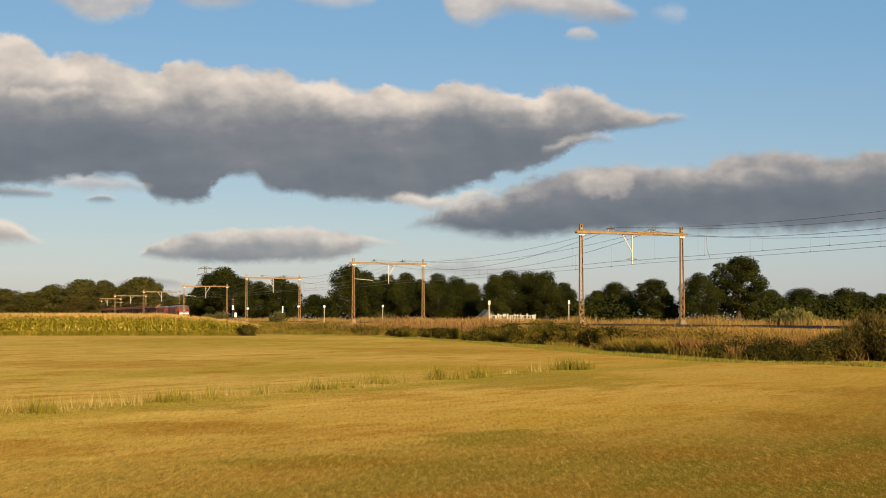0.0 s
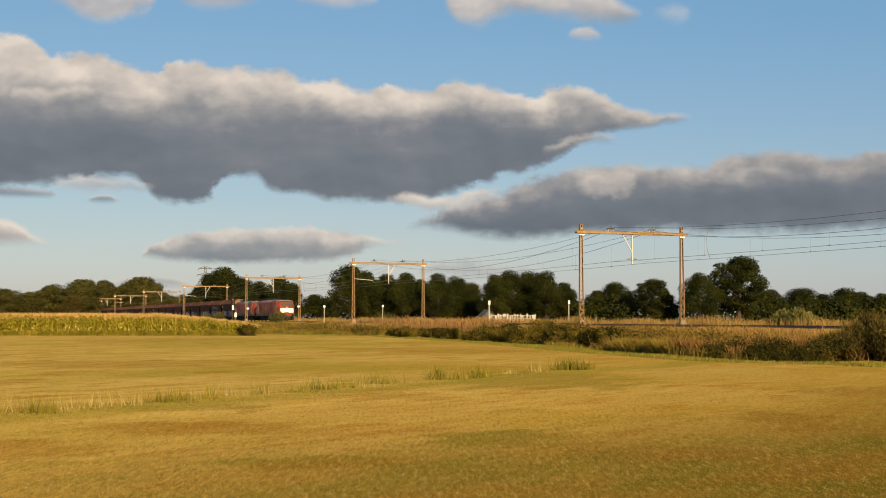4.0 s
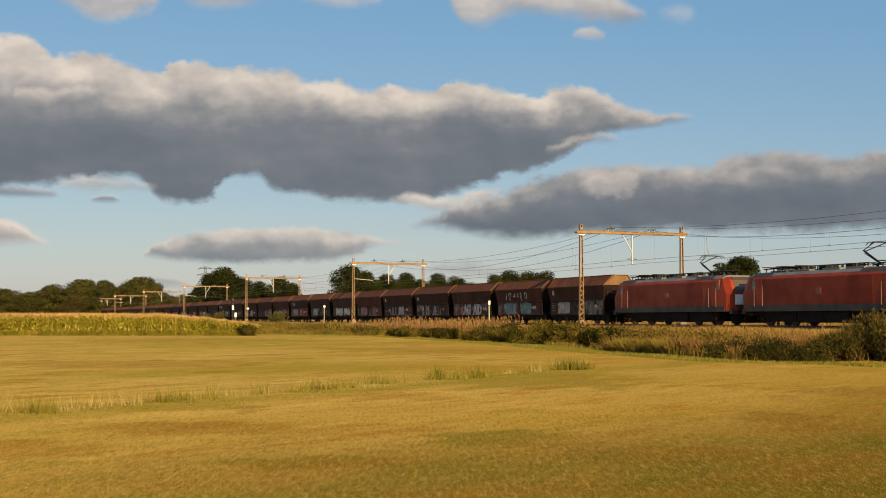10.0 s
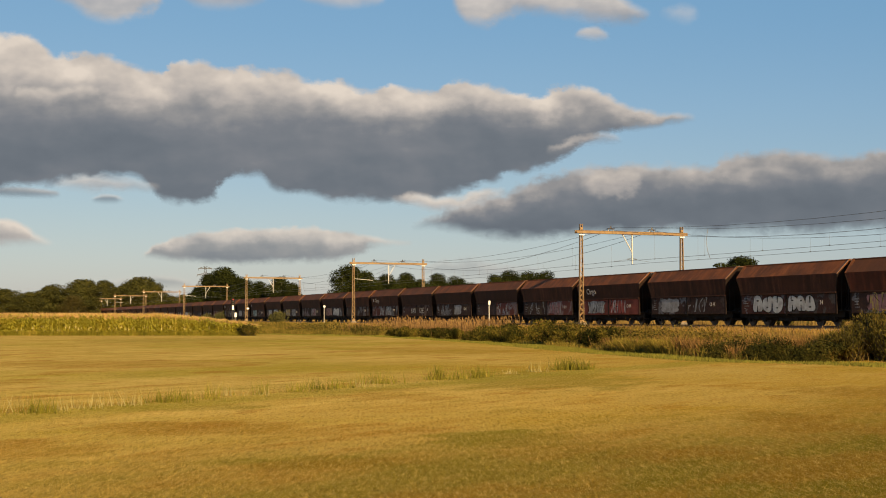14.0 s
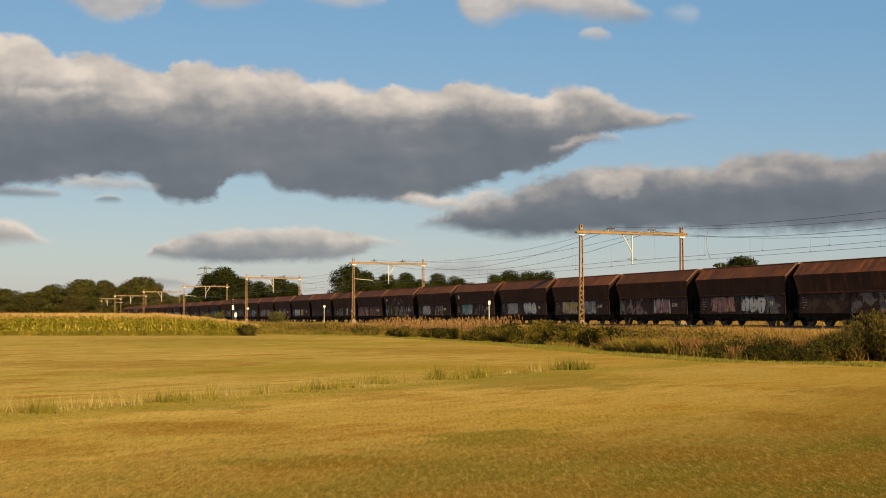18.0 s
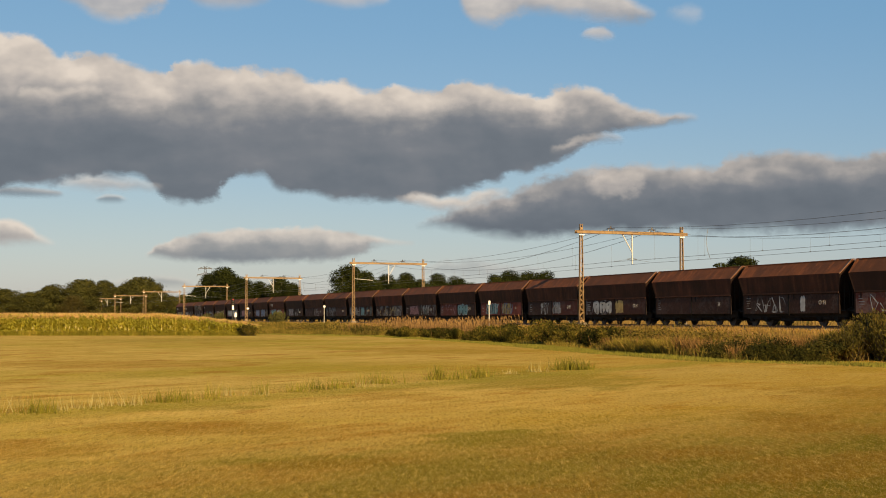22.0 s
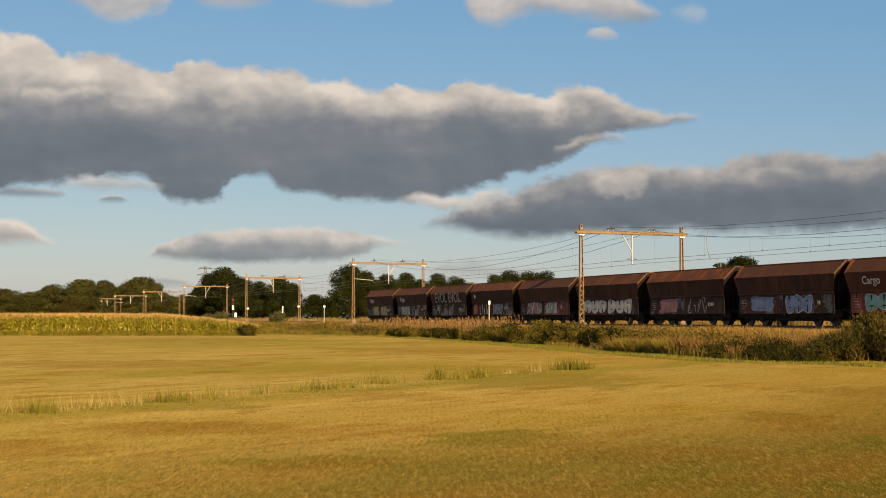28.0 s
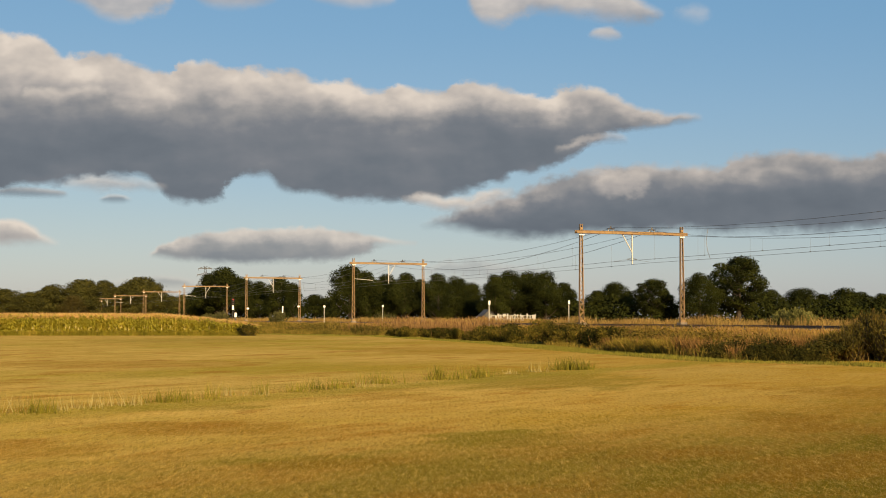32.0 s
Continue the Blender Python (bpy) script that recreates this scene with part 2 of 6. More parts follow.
    n.link(mx.outputs[0], n.out.inputs["Surface"])
    g = Geo()
    cols, rows = 12, 4
    vs = []
    for j in range(rows + 1):
        for i in range(cols + 1):
            u, v = i / cols, j / rows
            vs.append((((x0 + (x1 - x0) * u) - 784) * px, (441 - (y0 + (y1 - y0) * v)) * px, 0.0))
    fs = [(j * (cols + 1) + i, j * (cols + 1) + i + 1, (j + 1) * (cols + 1) + i + 1, (j + 1) * (cols + 1) + i) for j in range(rows) for i in range(cols)]
    ob = part("cloud", g.add(vs, fs), n.mat)
    ob.visible_shadow = False
    tagged(ob, label, "cloud", "drifting clouds", "structure")
    ob["drift"] = drift * px
    ob.matrix_basis = CAM_POSE @ Matrix.Translation((0, 0, -depth))
    return ob


CLOUDS = [
    cloud("long grey cloud bank with sunlit cream billows on top", 4000, (-120, 1236),
          [(-120, 40), (0, 50), (60, 64), (105, 92), (160, 92), (240, 112), (285, 124), (305, 108), (350, 106), (400, 118), (500, 120), (560, 140), (600, 138), (660, 158), (700, 147), (760, 156), (810, 138), (850, 142), (900, 157), (950, 165), (980, 158), (1005, 148), (1045, 150), (1075, 160), (1100, 176), (1125, 190), (1165, 196), (1210, 200), (1236, 205)],
          [(-120, 345), (0, 330), (90, 322), (180, 312), (245, 316), (272, 338), (300, 354), (340, 357), (375, 346), (398, 322), (418, 309), (445, 306), (490, 332), (560, 343), (600, 354), (700, 355), (780, 346), (830, 334), (880, 316), (940, 300), (1000, 276), (1050, 246), (1090, 230), (1150, 224), (1205, 214), (1236, 208)],
          24, 1.7, (14, 10), 32, 1.0, 0.90, 0.03, 1.0,
          [(-120, 310), (0, 278), (200, 270), (400, 270), (550, 265), (700, 258), (850, 260), (1000, 262), (1110, 250), (1236, 222)]),
    cloud("broad grey cloud bank with a pale upper rim", 4060, (725, 1760),
          [(725, 396), (765, 380), (800, 364), (860, 345), (930, 322), (1000, 298), (1060, 290), (1150, 286), (1250, 284), (1290, 272), (1340, 262), (1400, 261), (1500, 269), (1568, 262), (1760, 255)],
          [(725, 400), (765, 402), (800, 408), (840, 417), (960, 421), (1030, 414), (1150, 412), (1300, 410), (1450, 410), (1568, 404), (1760, 398)],
          29, 8.3, (20, 18), 28, 1.0, 0.76, 0.24, 1.0,
          [(725, 415), (850, 408), (1000, 385), (1150, 380), (1300, 365), (1500, 368), (1760, 360)]),
    cloud("small flat grey cloud low over the trees", 4120, (250, 735),
          [(250, 446), (285, 424), (330, 412), (390, 406), (480, 404), (590, 402), (620, 408), (650, 416), (690, 422), (735, 426)],
          [(250, 450), (290, 454), (340, 460), (440, 462), (520, 458), (600, 456), (640, 446), (665, 434), (700, 429), (735, 428)],
          19, 4.1, (10, 8), 22, 0.88, 0.60, 0.04, 0.95),
    cloud("small cream cloud low in the sky", 4140, (-90, 100),
          [(-90, 385), (-20, 384), (20, 386), (50, 400), (75, 416), (100, 426)],
          [(-90, 436), (0, 432), (40, 430), (75, 429), (100, 428)],
          21, 5.2, (12, 12), 16, 0.95, 0.5, -0.12),
    cloud("pale cloud at the upper edge of the sky", 3960, (90, 300),
          [(90, -30), (130, -30), (200, -40), (270, -30), (300, 0)],
          [(90, -4), (130, 10), (160, 30), (210, 40), (250, 26), (300, 2)],
          38, 9.4, (22, 20), 26, 0.8, 0.3),
    cloud("pale cloud with wisps at the upper edge", 3950, (800, 1160),
          [(800, -30), (860, -40), (960, -50), (1060, -30), (1120, 0), (1160, 20)],
          [(800, 10), (850, 48), (880, 40), (930, 24), (1000, 26), (1080, 42), (1130, 38), (1160, 22)],
          46, 2.6, (22, 22), 26, 0.85, 0.3),
    cloud("tiny pale puff of cloud", 3955, (1015, 1085),
          [(1015, 58), (1035, 48), (1055, 45), (1070, 52), (1085, 60)],
          [(1015, 60), (1035, 64), (1055, 67), (1070, 64), (1085, 61)],
          42, 6.6, (10, 10), 12, 0.75, 0.2),
    cloud("thin wisp of cloud at the upper edge", 3965, (320, 480),
          [(320, -20), (380, -20), (440, -20), (480, -5)],
          [(320, -6), (350, 8), (400, 13), (440, 6), (480, -4)],
          36, 7.7, (14, 14), 14, 0.65, 0.2),
    cloud("thin wisp of cloud at the upper edge", 3970, (520, 690),
          [(520, -20), (580, -20), (640, -20), (690, -5)],
          [(520, -8), (570, 6), (620, 11), (660, 6), (690, -4)],
          36, 3.9, (14, 14), 14, 0.6, 0.2),
    cloud("bright sunlit puff before the grey bank", 3980, (1020, 1145),
          [(1020, 318), (1040, 306), (1070, 296), (1100, 292), (1125, 300), (1145, 316)],
          [(1020, 322), (1040, 338), (1070, 346), (1100, 344), (1125, 338), (1145, 320)],
          29, 5.9, (26, 12), 40, 0.72, 0.3, -0.03),
    cloud("bright sunlit puff on the grey bank", 3982, (20, 185),
          [(20, 164), (45, 152), (80, 150), (110, 154), (150, 148), (185, 160)],
          [(20, 168), (45, 176), (80, 182), (110, 176), (150, 170), (185, 163)],
          24, 2.9, (14, 14), 24, 0.8, 0.3, -0.06),
    cloud("pale rim of a billow on the broad bank", 3984, (1300, 1420),
          [(1300, 304), (1330, 296), (1360, 292), (1390, 296), (1420, 302)],
          [(1300, 307), (1330, 310), (1360, 308), (1390, 310), (1420, 305)],
          29, 4.4, (14, 14), 18, 0.6, 0.5, 0.1),
    cloud("pale sunlit fringe at the end of the grey bank", 3985, (690, 900),
          [(690, 345), (730, 338), (770, 344), (810, 345), (850, 336), (900, 330)],
          [(690, 350), (730, 362), (770, 372), (810, 372), (850, 360), (900, 336)],
          29, 7.1, (14, 14), 26, 0.9, 0.3, -0.04),
    cloud("dark torn shred under the grey bank", 4098, (-40, 112),
          [(-40, 338), (15, 330), (60, 332), (90, 336), (112, 340)], [(-40, 342), (15, 343), (60, 344), (90, 344), (112, 342)],
          24, 8.8, (6, 5), 9, 0.75, 1.2, 0.25),
    cloud("thin white wisp high in the sky", 3945, (1165, 1245),
          [(1165, 20), (1190, 6), (1215, 2), (1245, 16)], [(1165, 24), (1190, 34), (1215, 40), (1245, 22)],
          40, 4.6, (24, 24), 20, 0.35, 0.1),
    cloud("faint dark shred of cloud", 4100, (160, 225),
          [(160, 349), (185, 343), (205, 344), (225, 350)], [(160, 351), (185, 354), (205, 354), (225, 351)],
          24, 3.3, (7, 6), 5, 0.7, 3.0),
    cloud("sunlit shred of cloud under the grey bank", 3990, (90, 290),
          [(90, 320), (120, 312), (160, 306), (200, 310), (250, 318), (290, 326)],
          [(90, 324), (120, 330), (160, 336), (200, 336), (250, 336), (290, 330)],
          24, 1.2, (16, 14), 30, 0.7, 0.4),
    cloud("pale torn shred under the tip of the bank", 3992, (965, 1105),
          [(965, 262), (1000, 246), (1030, 236), (1060, 233), (1085, 235), (1105, 242)],
          [(965, 268), (1000, 266), (1030, 258), (1060, 252), (1085, 250), (1105, 245)],
          24, 6.2, (12, 14), 22, 0.7, 0.6),
    cloud("faint lilac streaks of cloud near the horizon", 4190, (740, 990),
          [(740, 470), (790, 456), (830, 452), (870, 458), (930, 470), (990, 484)], [(740, 480), (790, 484), (830, 486), (870, 490), (930, 490), (990, 489)],
          14, 5.5, (16, 14), 26, 0.40, 0.45, 0.1),
    cloud("low grey haze of cloud near the horizon", 4180, (170, 345),
          [(170, 500), (230, 490), (280, 486), (320, 490), (345, 500)], [(170, 504), (230, 506), (280, 504), (320, 504), (345, 503)],
          14, 2.2, (12, 10), 8, 0.45, 1.2),
]


# ---------------------------------------------------------------- ground
EDGE_S = [-400, -150, -135, -117, -82, -57, -50.7, -45, -42, -39, -20, 60]
EDGE_D = [29, 29.5, 33, 39.8, 36.3, 31.5, 30.9, 30.1, 30.6, 32.3, 34, 34]


def field_edge(s):
    """Where the mown field ends and the rough strip by the railway starts."""
    return float(np.interp(s, EDGE_S, EDGE_D))


def ground_height(s, d):
    e = field_edge(s)
    z = np.interp(d, [e - 1, e + 2, e + 4, 46.5, 49, 62.5, 66, 80], [0, -0.12, 0.05, 0.72, 0.92, 0.92, 0.75, 0.2])
    return float(z)


RUSTY_HAY, OLIVE_HAY, PALE_HAY = (0.285, 0.150, 0.022), (0.190, 0.155, 0.017), (0.47, 0.315, 0.080)
FIELD_PATCHES = [(6.0, 21.8, 1.0, 1.8, 0.75, RUSTY_HAY), (10.2, 30.0, 2.4, 2.4, 0.65, RUSTY_HAY), (2.4, 16.2, 1.8, 1.5, 0.6, RUSTY_HAY), (-3.8, 20.0, 2.4, 1.4, 0.65, RUSTY_HAY),
                 (-6.0, 16.6, 2.0, 1.5, 0.6, RUSTY_HAY), (-3.9, 14.0, 1.6, 0.9, 0.5, PALE_HAY), (0.8, 18.4, 1.2, 1.6, 0.75, OLIVE_HAY), (-1.2, 15.2, 1.5, 0.9, 0.7, OLIVE_HAY), (6.6, 17.2, 1.5, 1.5, 0.65, OLIVE_HAY),
                 (3.0, 13.2, 2.2, 0.6, 0.6, OLIVE_HAY), (2.9, 36.0, 3.0, 6.0, 0.55, OLIVE_HAY), (5.5, 27.0, 2.5, 2.5, 0.5, PALE_HAY), (-2.6, 22.6, 2.5, 0.9, 0.5, PALE_HAY), (-12.0, 48.0, 6.0, 5.0, 0.5, RUSTY_HAY),
                 (-5.2, 24.6, 2.4, 1.0, 0.5, OLIVE_HAY), (-1.0, 28.0, 1.6, 1.6, 0.45, RUSTY_HAY), (8.0, 40.0, 3.0, 5.0, 0.45, PALE_HAY), (-20.0, 100.0, 9.0, 14.0, 0.4, OLIVE_HAY), (0.0, 70.0, 6.0, 10.0, 0.4, RUSTY_HAY)]


def field_tone(n, p):
    """Colour of the hay field by place: straw swaths, green patches, parched brown stretches, darker near the camera.
    """
    rot = n.node("ShaderNodeMapping")
    rot.inputs["Rotation"].default_value = (0, 0, radians(-58))
    n.link(p, rot.inputs["Vector"])
    q = rot.outputs[0]
    swath = n.noise(q, 1.0, 4, 0.6, (0.09, 0.55, 1))
    streak = n.noise(q, 1.0, 5, 0.65, (0.26, 1.7, 1))
    patch = n.noise(q, 0.16, 5, 0.6, (0.6, 1.0, 1))
    broad = n.noise(q, 0.03, 3)
    tuft = n.noise(p, 5.5, 4, 0.65)
    lines = n.math("ADD", n.math("MULTIPLY", swath, 0.5), n.math("MULTIPLY", streak, 0.5))
    straw = n.mix(n.ramp(lines, 0.32, 0.68), (0.395, 0.250, 0.052), (0.60, 0.412, 0.112))
    straw = n.mix(n.ramp(patch, 0.56, 0.76), straw, (0.46, 0.248, 0.042))
    green = n.mix(n.ramp(tuft, 0.35, 0.65), (0.235, 0.190, 0.018), (0.36, 0.285, 0.034))
    g = n.math("ADD", n.math("MULTIPLY", patch, 0.6), n.math("MULTIPLY", broad, 0.5))
    col = n.mix(n.math("MULTIPLY", n.ramp(n.math("ADD", g, n.math("MULTIPLY", lines, 0.25)), 0.63, 0.80), 0.75), straw, green)
    qs = n.node("ShaderNodeSeparateXYZ")
    n.link(q, qs.inputs[0])
    sep = n.node("ShaderNodeSeparateXYZ")
    n.link(p, sep.inputs[0])
    parched = n.math("MULTIPLY", n.ramp(n.math("MULTIPLY_ADD", broad, 14.0, sep.outputs[0]), 1.0, 16.0), n.ramp(patch, 0.3, 0.6, 0.25, 0.7))
    mottle = n.noise(q, 0.6, 6, 0.66, (0.45, 1.0, 1))
    col = n.mix(n.ramp(mottle, 0.51, 0.66, 0.0, 0.55), col, (0.245, 0.185, 0.024))
    col = n.mix(n.ramp(mottle, 0.47, 0.36, 0.0, 0.8), col, (0.30, 0.150, 0.025))
    col = n.mix(parched, col, (0.40, 0.228, 0.030))
    # parched and green patches with ragged edges: centre, half widths, tone
    wob = n.math("MULTIPLY_ADD", n.noise(q, 1.1, 6, 0.7, (0.5, 1.0, 1)), 4.4, -2.2)
    for cx, cy, rx, ry, f, tone in FIELD_PATCHES:
        dx = n.math("DIVIDE", n.math("SUBTRACT", sep.outputs[0], cx), rx)
        dy = n.math("DIVIDE", n.math("SUBTRACT", sep.outputs[1], cy), ry)
        r2 = n.math("ADD", n.math("ADD", n.math("MULTIPLY", dx, dx), n.math("MULTIPLY", dy, dy)), wob)
        col = n.mix(n.ramp(r2, 1.2, 0.2, 0.0, f), col, tone)
    # greener strip left along the row of uncut tufts
    off = n.math("ABSOLUTE", n.math("ADD", n.math("SUBTRACT", qs.outputs[1], 17.9), n.math("MULTIPLY_ADD", mottle, 1.8, -0.9)))
    col = n.mix(n.math("MULTIPLY", n.ramp(off, 1.2, 0.35), 0.6), col, (0.27, 0.225, 0.030))
    # darker tan, then darker olive-brown, towards the camera
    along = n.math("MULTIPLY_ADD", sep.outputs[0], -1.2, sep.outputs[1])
    near_tan = n.ramp(n.math("MULTIPLY_ADD", patch, 8.0, sep.outputs[1]), 27.0, 15.0, 0.0, 0.5)
    col = n.mix(near_tan, col, n.mix(n.ramp(mottle, 0.40, 0.60), (0.300, 0.172, 0.030), (0.250, 0.178, 0.026)))
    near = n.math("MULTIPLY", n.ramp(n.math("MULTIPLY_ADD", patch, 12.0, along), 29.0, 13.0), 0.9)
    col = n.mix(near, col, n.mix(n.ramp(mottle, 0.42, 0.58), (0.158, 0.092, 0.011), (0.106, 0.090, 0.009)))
    streaky = n.noise(p, 18.0, 3, 0.6, (1.0, 0.14, 1.0))
    col = n.mix(n.ramp(streaky, 0.50, 0.34, 0.0, 0.42), col, (0.120, 0.076, 0.010))
    col = n.mix(n.ramp(streaky, 0.52, 0.68, 0.0, 0.34), col, (0.52, 0.345, 0.095))
    clump = n.noise(p, 30.0, 4, 0.7, (1.0, 0.33, 1.0))
    col = n.mix(n.ramp(clump, 0.50, 0.36, 0.0, 0.36), col, (0.105, 0.070, 0.010))
    return n.mix(n.ramp(clump, 0.53, 0.66, 0.0, 0.26), col, (0.50, 0.335, 0.095)), q, tuft


def mown_field():
    n = Nodes("mown_field_grass")
    p = n.position()
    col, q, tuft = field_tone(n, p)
    grain = n.noise(p, 26.0, 4, 0.7)
    col = n.mix(n.ramp(grain, 0.42, 0.30, 0.0, 0.4), col, (0.13, 0.080, 0.012))
    fleck = n.noise(q, 3.0, 5, 0.7, (0.35, 1.6, 1))
    col = n.mix(n.ramp(fleck, 0.46, 0.28, 0.0, 0.35), col, (0.16, 0.105, 0.016))
    col = n.mix(n.ramp(fleck, 0.56, 0.72, 0.0, 0.35), col, (0.47, 0.305, 0.075))
    n.bump(n.math("ADD", n.math("MULTIPLY", grain, 0.5), tuft), 0.45, 0.04)
    return n.done(col, 1.0, spec=0.0)


def mown_blades():
    n = Nodes("mown_blades")
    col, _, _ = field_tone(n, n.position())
    r = n.island()
    col = n.mix(n.math("MULTIPLY", n.ramp(r, 0.0, 0.5, 0.3, 0.0, False), 1.0), col, (0.125, 0.088, 0.012))
    col = n.mix(n.ramp(r, 0.70, 1.0, 0.0, 0.5, False), col, (0.50, 0.375, 0.135))
    up = n.node("ShaderNodeVectorMath")
    up.operation = "MULTIPLY_ADD"
    n.link(n.node("ShaderNodeNewGeometry").outputs["Normal"], up.inputs[0])
    up.inputs[1].default_value, up.inputs[2].default_value = (0.4, 0.4, 0.4), (0.0, -0.1, 0.75)
    n.link(up.outputs[0], n.bsdf.inputs["Normal"])
    n.done(col, 0.95, spec=0.0)
    return n.mat


def build_ground():
    ss = np.concatenate([[-4800, -3000, -1800, -1200, -900, -700, -560, -450, -380], np.arange(-330, -130, 10), np.arange(-130, 40, 4), [50, 70, 100, 160, 300, 600, 1200, 2500]])
    dd = np.concatenate([[-4500, -2000, -900, -400, -180, -90, -50, -30, -15, -5], np.arange(0, 28, 4), np.arange(28, 50, 1.0), [50, 54, 58, 62.5, 64, 66, 70, 75, 80, 95, 130, 200, 350, 600, 1000, 1800, 3000, 4600]])
    vs = [place(s, d, ground_height(s, d)) for s in ss for d in dd]
    m = len(dd)
    fs = [(i * m + j, (i + 1) * m + j, (i + 1) * m + j + 1, i * m + j + 1) for i in range(len(ss) - 1) for j in range(m - 1)]
    me = fast_mesh("ground", np.array([tuple(v) for v in vs]), np.array(fs))
    me.flip_normals() if me.polygons[0].normal.z < 0 else None
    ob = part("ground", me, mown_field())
    for q in me.polygons:
        q.use_smooth = True
    tagged(ob, "wide mown hay field, straw-coloured with green streaks", "field", kind="structure")


build_ground()

# ---------------------------------------------------------------- track
BALLAST = worn("track_ballast", (0.20, 0.165, 0.135), (0.07, 0.055, 0.045), 1.5, 14.0, 0.9, bump=0.8)
RAIL_STEEL = worn("rail_steel", (0.12, 0.07, 0.045), (0.05, 0.032, 0.024), 1.0, 30.0, 0.55, 0.6)
CONCRETE = worn("weathered_concrete", (0.26, 0.22, 0.17), (0.14, 0.12, 0.09), 1.5, 22.0, 0.85, bump=0.3)
LINE_POSE = Matrix.Translation((0, 0, 0)) @ pose(0, 0, 0, 0, 0, HEADING)


def build_track():
    bed = part("ballast_bed", Geo().prism([(50.9, 0.60), (61.0, 0.60), (60.1, 0.98), (56.2, 1.0), (55.2, 1.0), (51.5, 0.98)], -1500, 320), BALLAST, at=LINE_POSE)
    tagged(bed, "grey-brown ballast bed under two railway tracks", "ballast", kind="structure")
    for d in (NEAR, FAR):
        track = new("railway_track")
        track.matrix_basis = LINE_POSE @ Matrix.Translation((0, d, 0))
        tagged(track, "rusty steel rails on concrete sleepers in ballast", "railway track", "tracks", "structure")
        for y in (-0.7525, 0.7525):
            prof = [(y - 0.075, 1.02), (y + 0.075, 1.02), (y + 0.02, 1.05), (y + 0.012, 1.13), (y + 0.036, 1.145), (y + 0.034, RAIL), (y - 0.034, RAIL), (y - 0.036, 1.145), (y - 0.012, 1.13), (y - 0.02, 1.05)]
            part("rail", Geo().prism(prof, -1500, 320), RAIL_STEEL, track)
        v = Geo().prism([(-1.28, 0.9), (1.28, 0.9), (1.28, 1.0), (1.2, 1.03), (-1.2, 1.03), (-1.28, 1.0)], -0.13, 0.13)
        s = np.arange(-420, 60, 0.6)
        w = np.stack([s, 0 * s, 0 * s], -1)
        quads = np.array([f for f in v.f if len(f) == 4])
        sv, sf = scatter(np.array(v.v), quads, w, 0 * s, np.ones((len(s), 1)))
        part("sleepers", fast_mesh("sleepers", sv, sf), CONCRETE, track)["kind"] = "stuff"


build_track()

# ---------------------------------------------------------------- overhead line
GOLD_PAINT = worn("ochre_mast_paint", (0.245, 0.148, 0.060), (0.105, 0.058, 0.025), 1.6, 14.0, 0.6, bump=0.15)
WHITE_PAINT = worn("white_sign_enamel", (0.80, 0.79, 0.76), (0.55, 0.52, 0.47), 2.0, 20.0, 0.5, amount=0.4, bump=0)
DARK_STEEL = worn("dark_steel", (0.055, 0.05, 0.048), (0.025, 0.022, 0.02), 2.0, 20.0, 0.7, 0.0)
GALVANISED = worn("galvanised_steel", (0.50, 0.48, 0.45), (0.32, 0.30, 0.28), 3.0, 25.0, 0.5, 0.2)
WIRE = worn("overhead_wire_metal", (0.10, 0.095, 0.09), (0.06, 0.055, 0.05), 1.0, 8.0, 0.6, 0.3, bump=0)
INSULATOR = worn("brown_glazed_insulator", (0.030, 0.020, 0.017), (0.015, 0.011, 0.010), 5.0, 25.0, 0.3, bump=0)
MAST_BASE, MAST_TOP, BEAM_Z = 1.30, 9.84, 9.16


def lattice_mast(thing, y):
    """Two channel legs, wider at the foot, laced on both faces."""
    z0, z1 = 0.04, MAST_TOP - MAST_BASE
    wide = lambda z: 0.205 - 0.10 * z / z1
    legs = []
    for k in (-1, 1):
        sect = [(-0.10, 0.025), (0.10, 0.025), (0.10, -0.025), (0.09, -0.025), (0.09, 0.015), (-0.09, 0.015), (-0.09, -0.025), (-0.10, -0.025)]
        vs = [(x, y + k * (wide(z) + q), z) for z in (z0, z1) for x, q in sect]
        n = len(sect)
        fs = [(i, (i + 1) % n, n + (i + 1) % n, n + i) for i in range(n)] + [tuple(range(n)), tuple(range(n, 2 * n))]
        legs.append(part("mast_leg", Geo().add(vs, fs), GOLD_PAINT, thing))
    mast = legs[0]
    for x in (-0.095, 0.095):
        vs, fs, z, k = [], [], z0 + 0.15, 1
        while z < z1 - 0.45:
            yy = y + k * wide(z)
            vs += [(x - 0.007, yy, z - 0.028), (x + 0.007, yy, z - 0.028), (x + 0.007, yy, z + 0.028), (x - 0.007, yy, z + 0.028)]
            z, k = z + 0.40, -k
        for i in range(len(vs) // 4 - 1):
            fs += [(4 * i + j, 4 * i + (j + 1) % 4, 4 * i + 4 + (j + 1) % 4, 4 * i + 4 + j) for j in range(4)]
        part("lacing", Geo().add(vs, fs), GOLD_PAINT, mast)
    part("batten_plate", Geo().box(-0.14, 0.14, y - 0.23, y + 0.23, z0, z0 + 0.22), GOLD_PAINT, mast)
    part("batten_plate", Geo().box(-0.14, 0.14, y - 0.12, y + 0.12, z1 - 0.5, z1 - 0.28), GOLD_PAINT, mast)
    part("footing", Geo().box(-0.3, 0.3, y - 0.34, y + 0.34, -0.6, 0.05, 0.03), BALLAST, thing, "concrete mast footing")
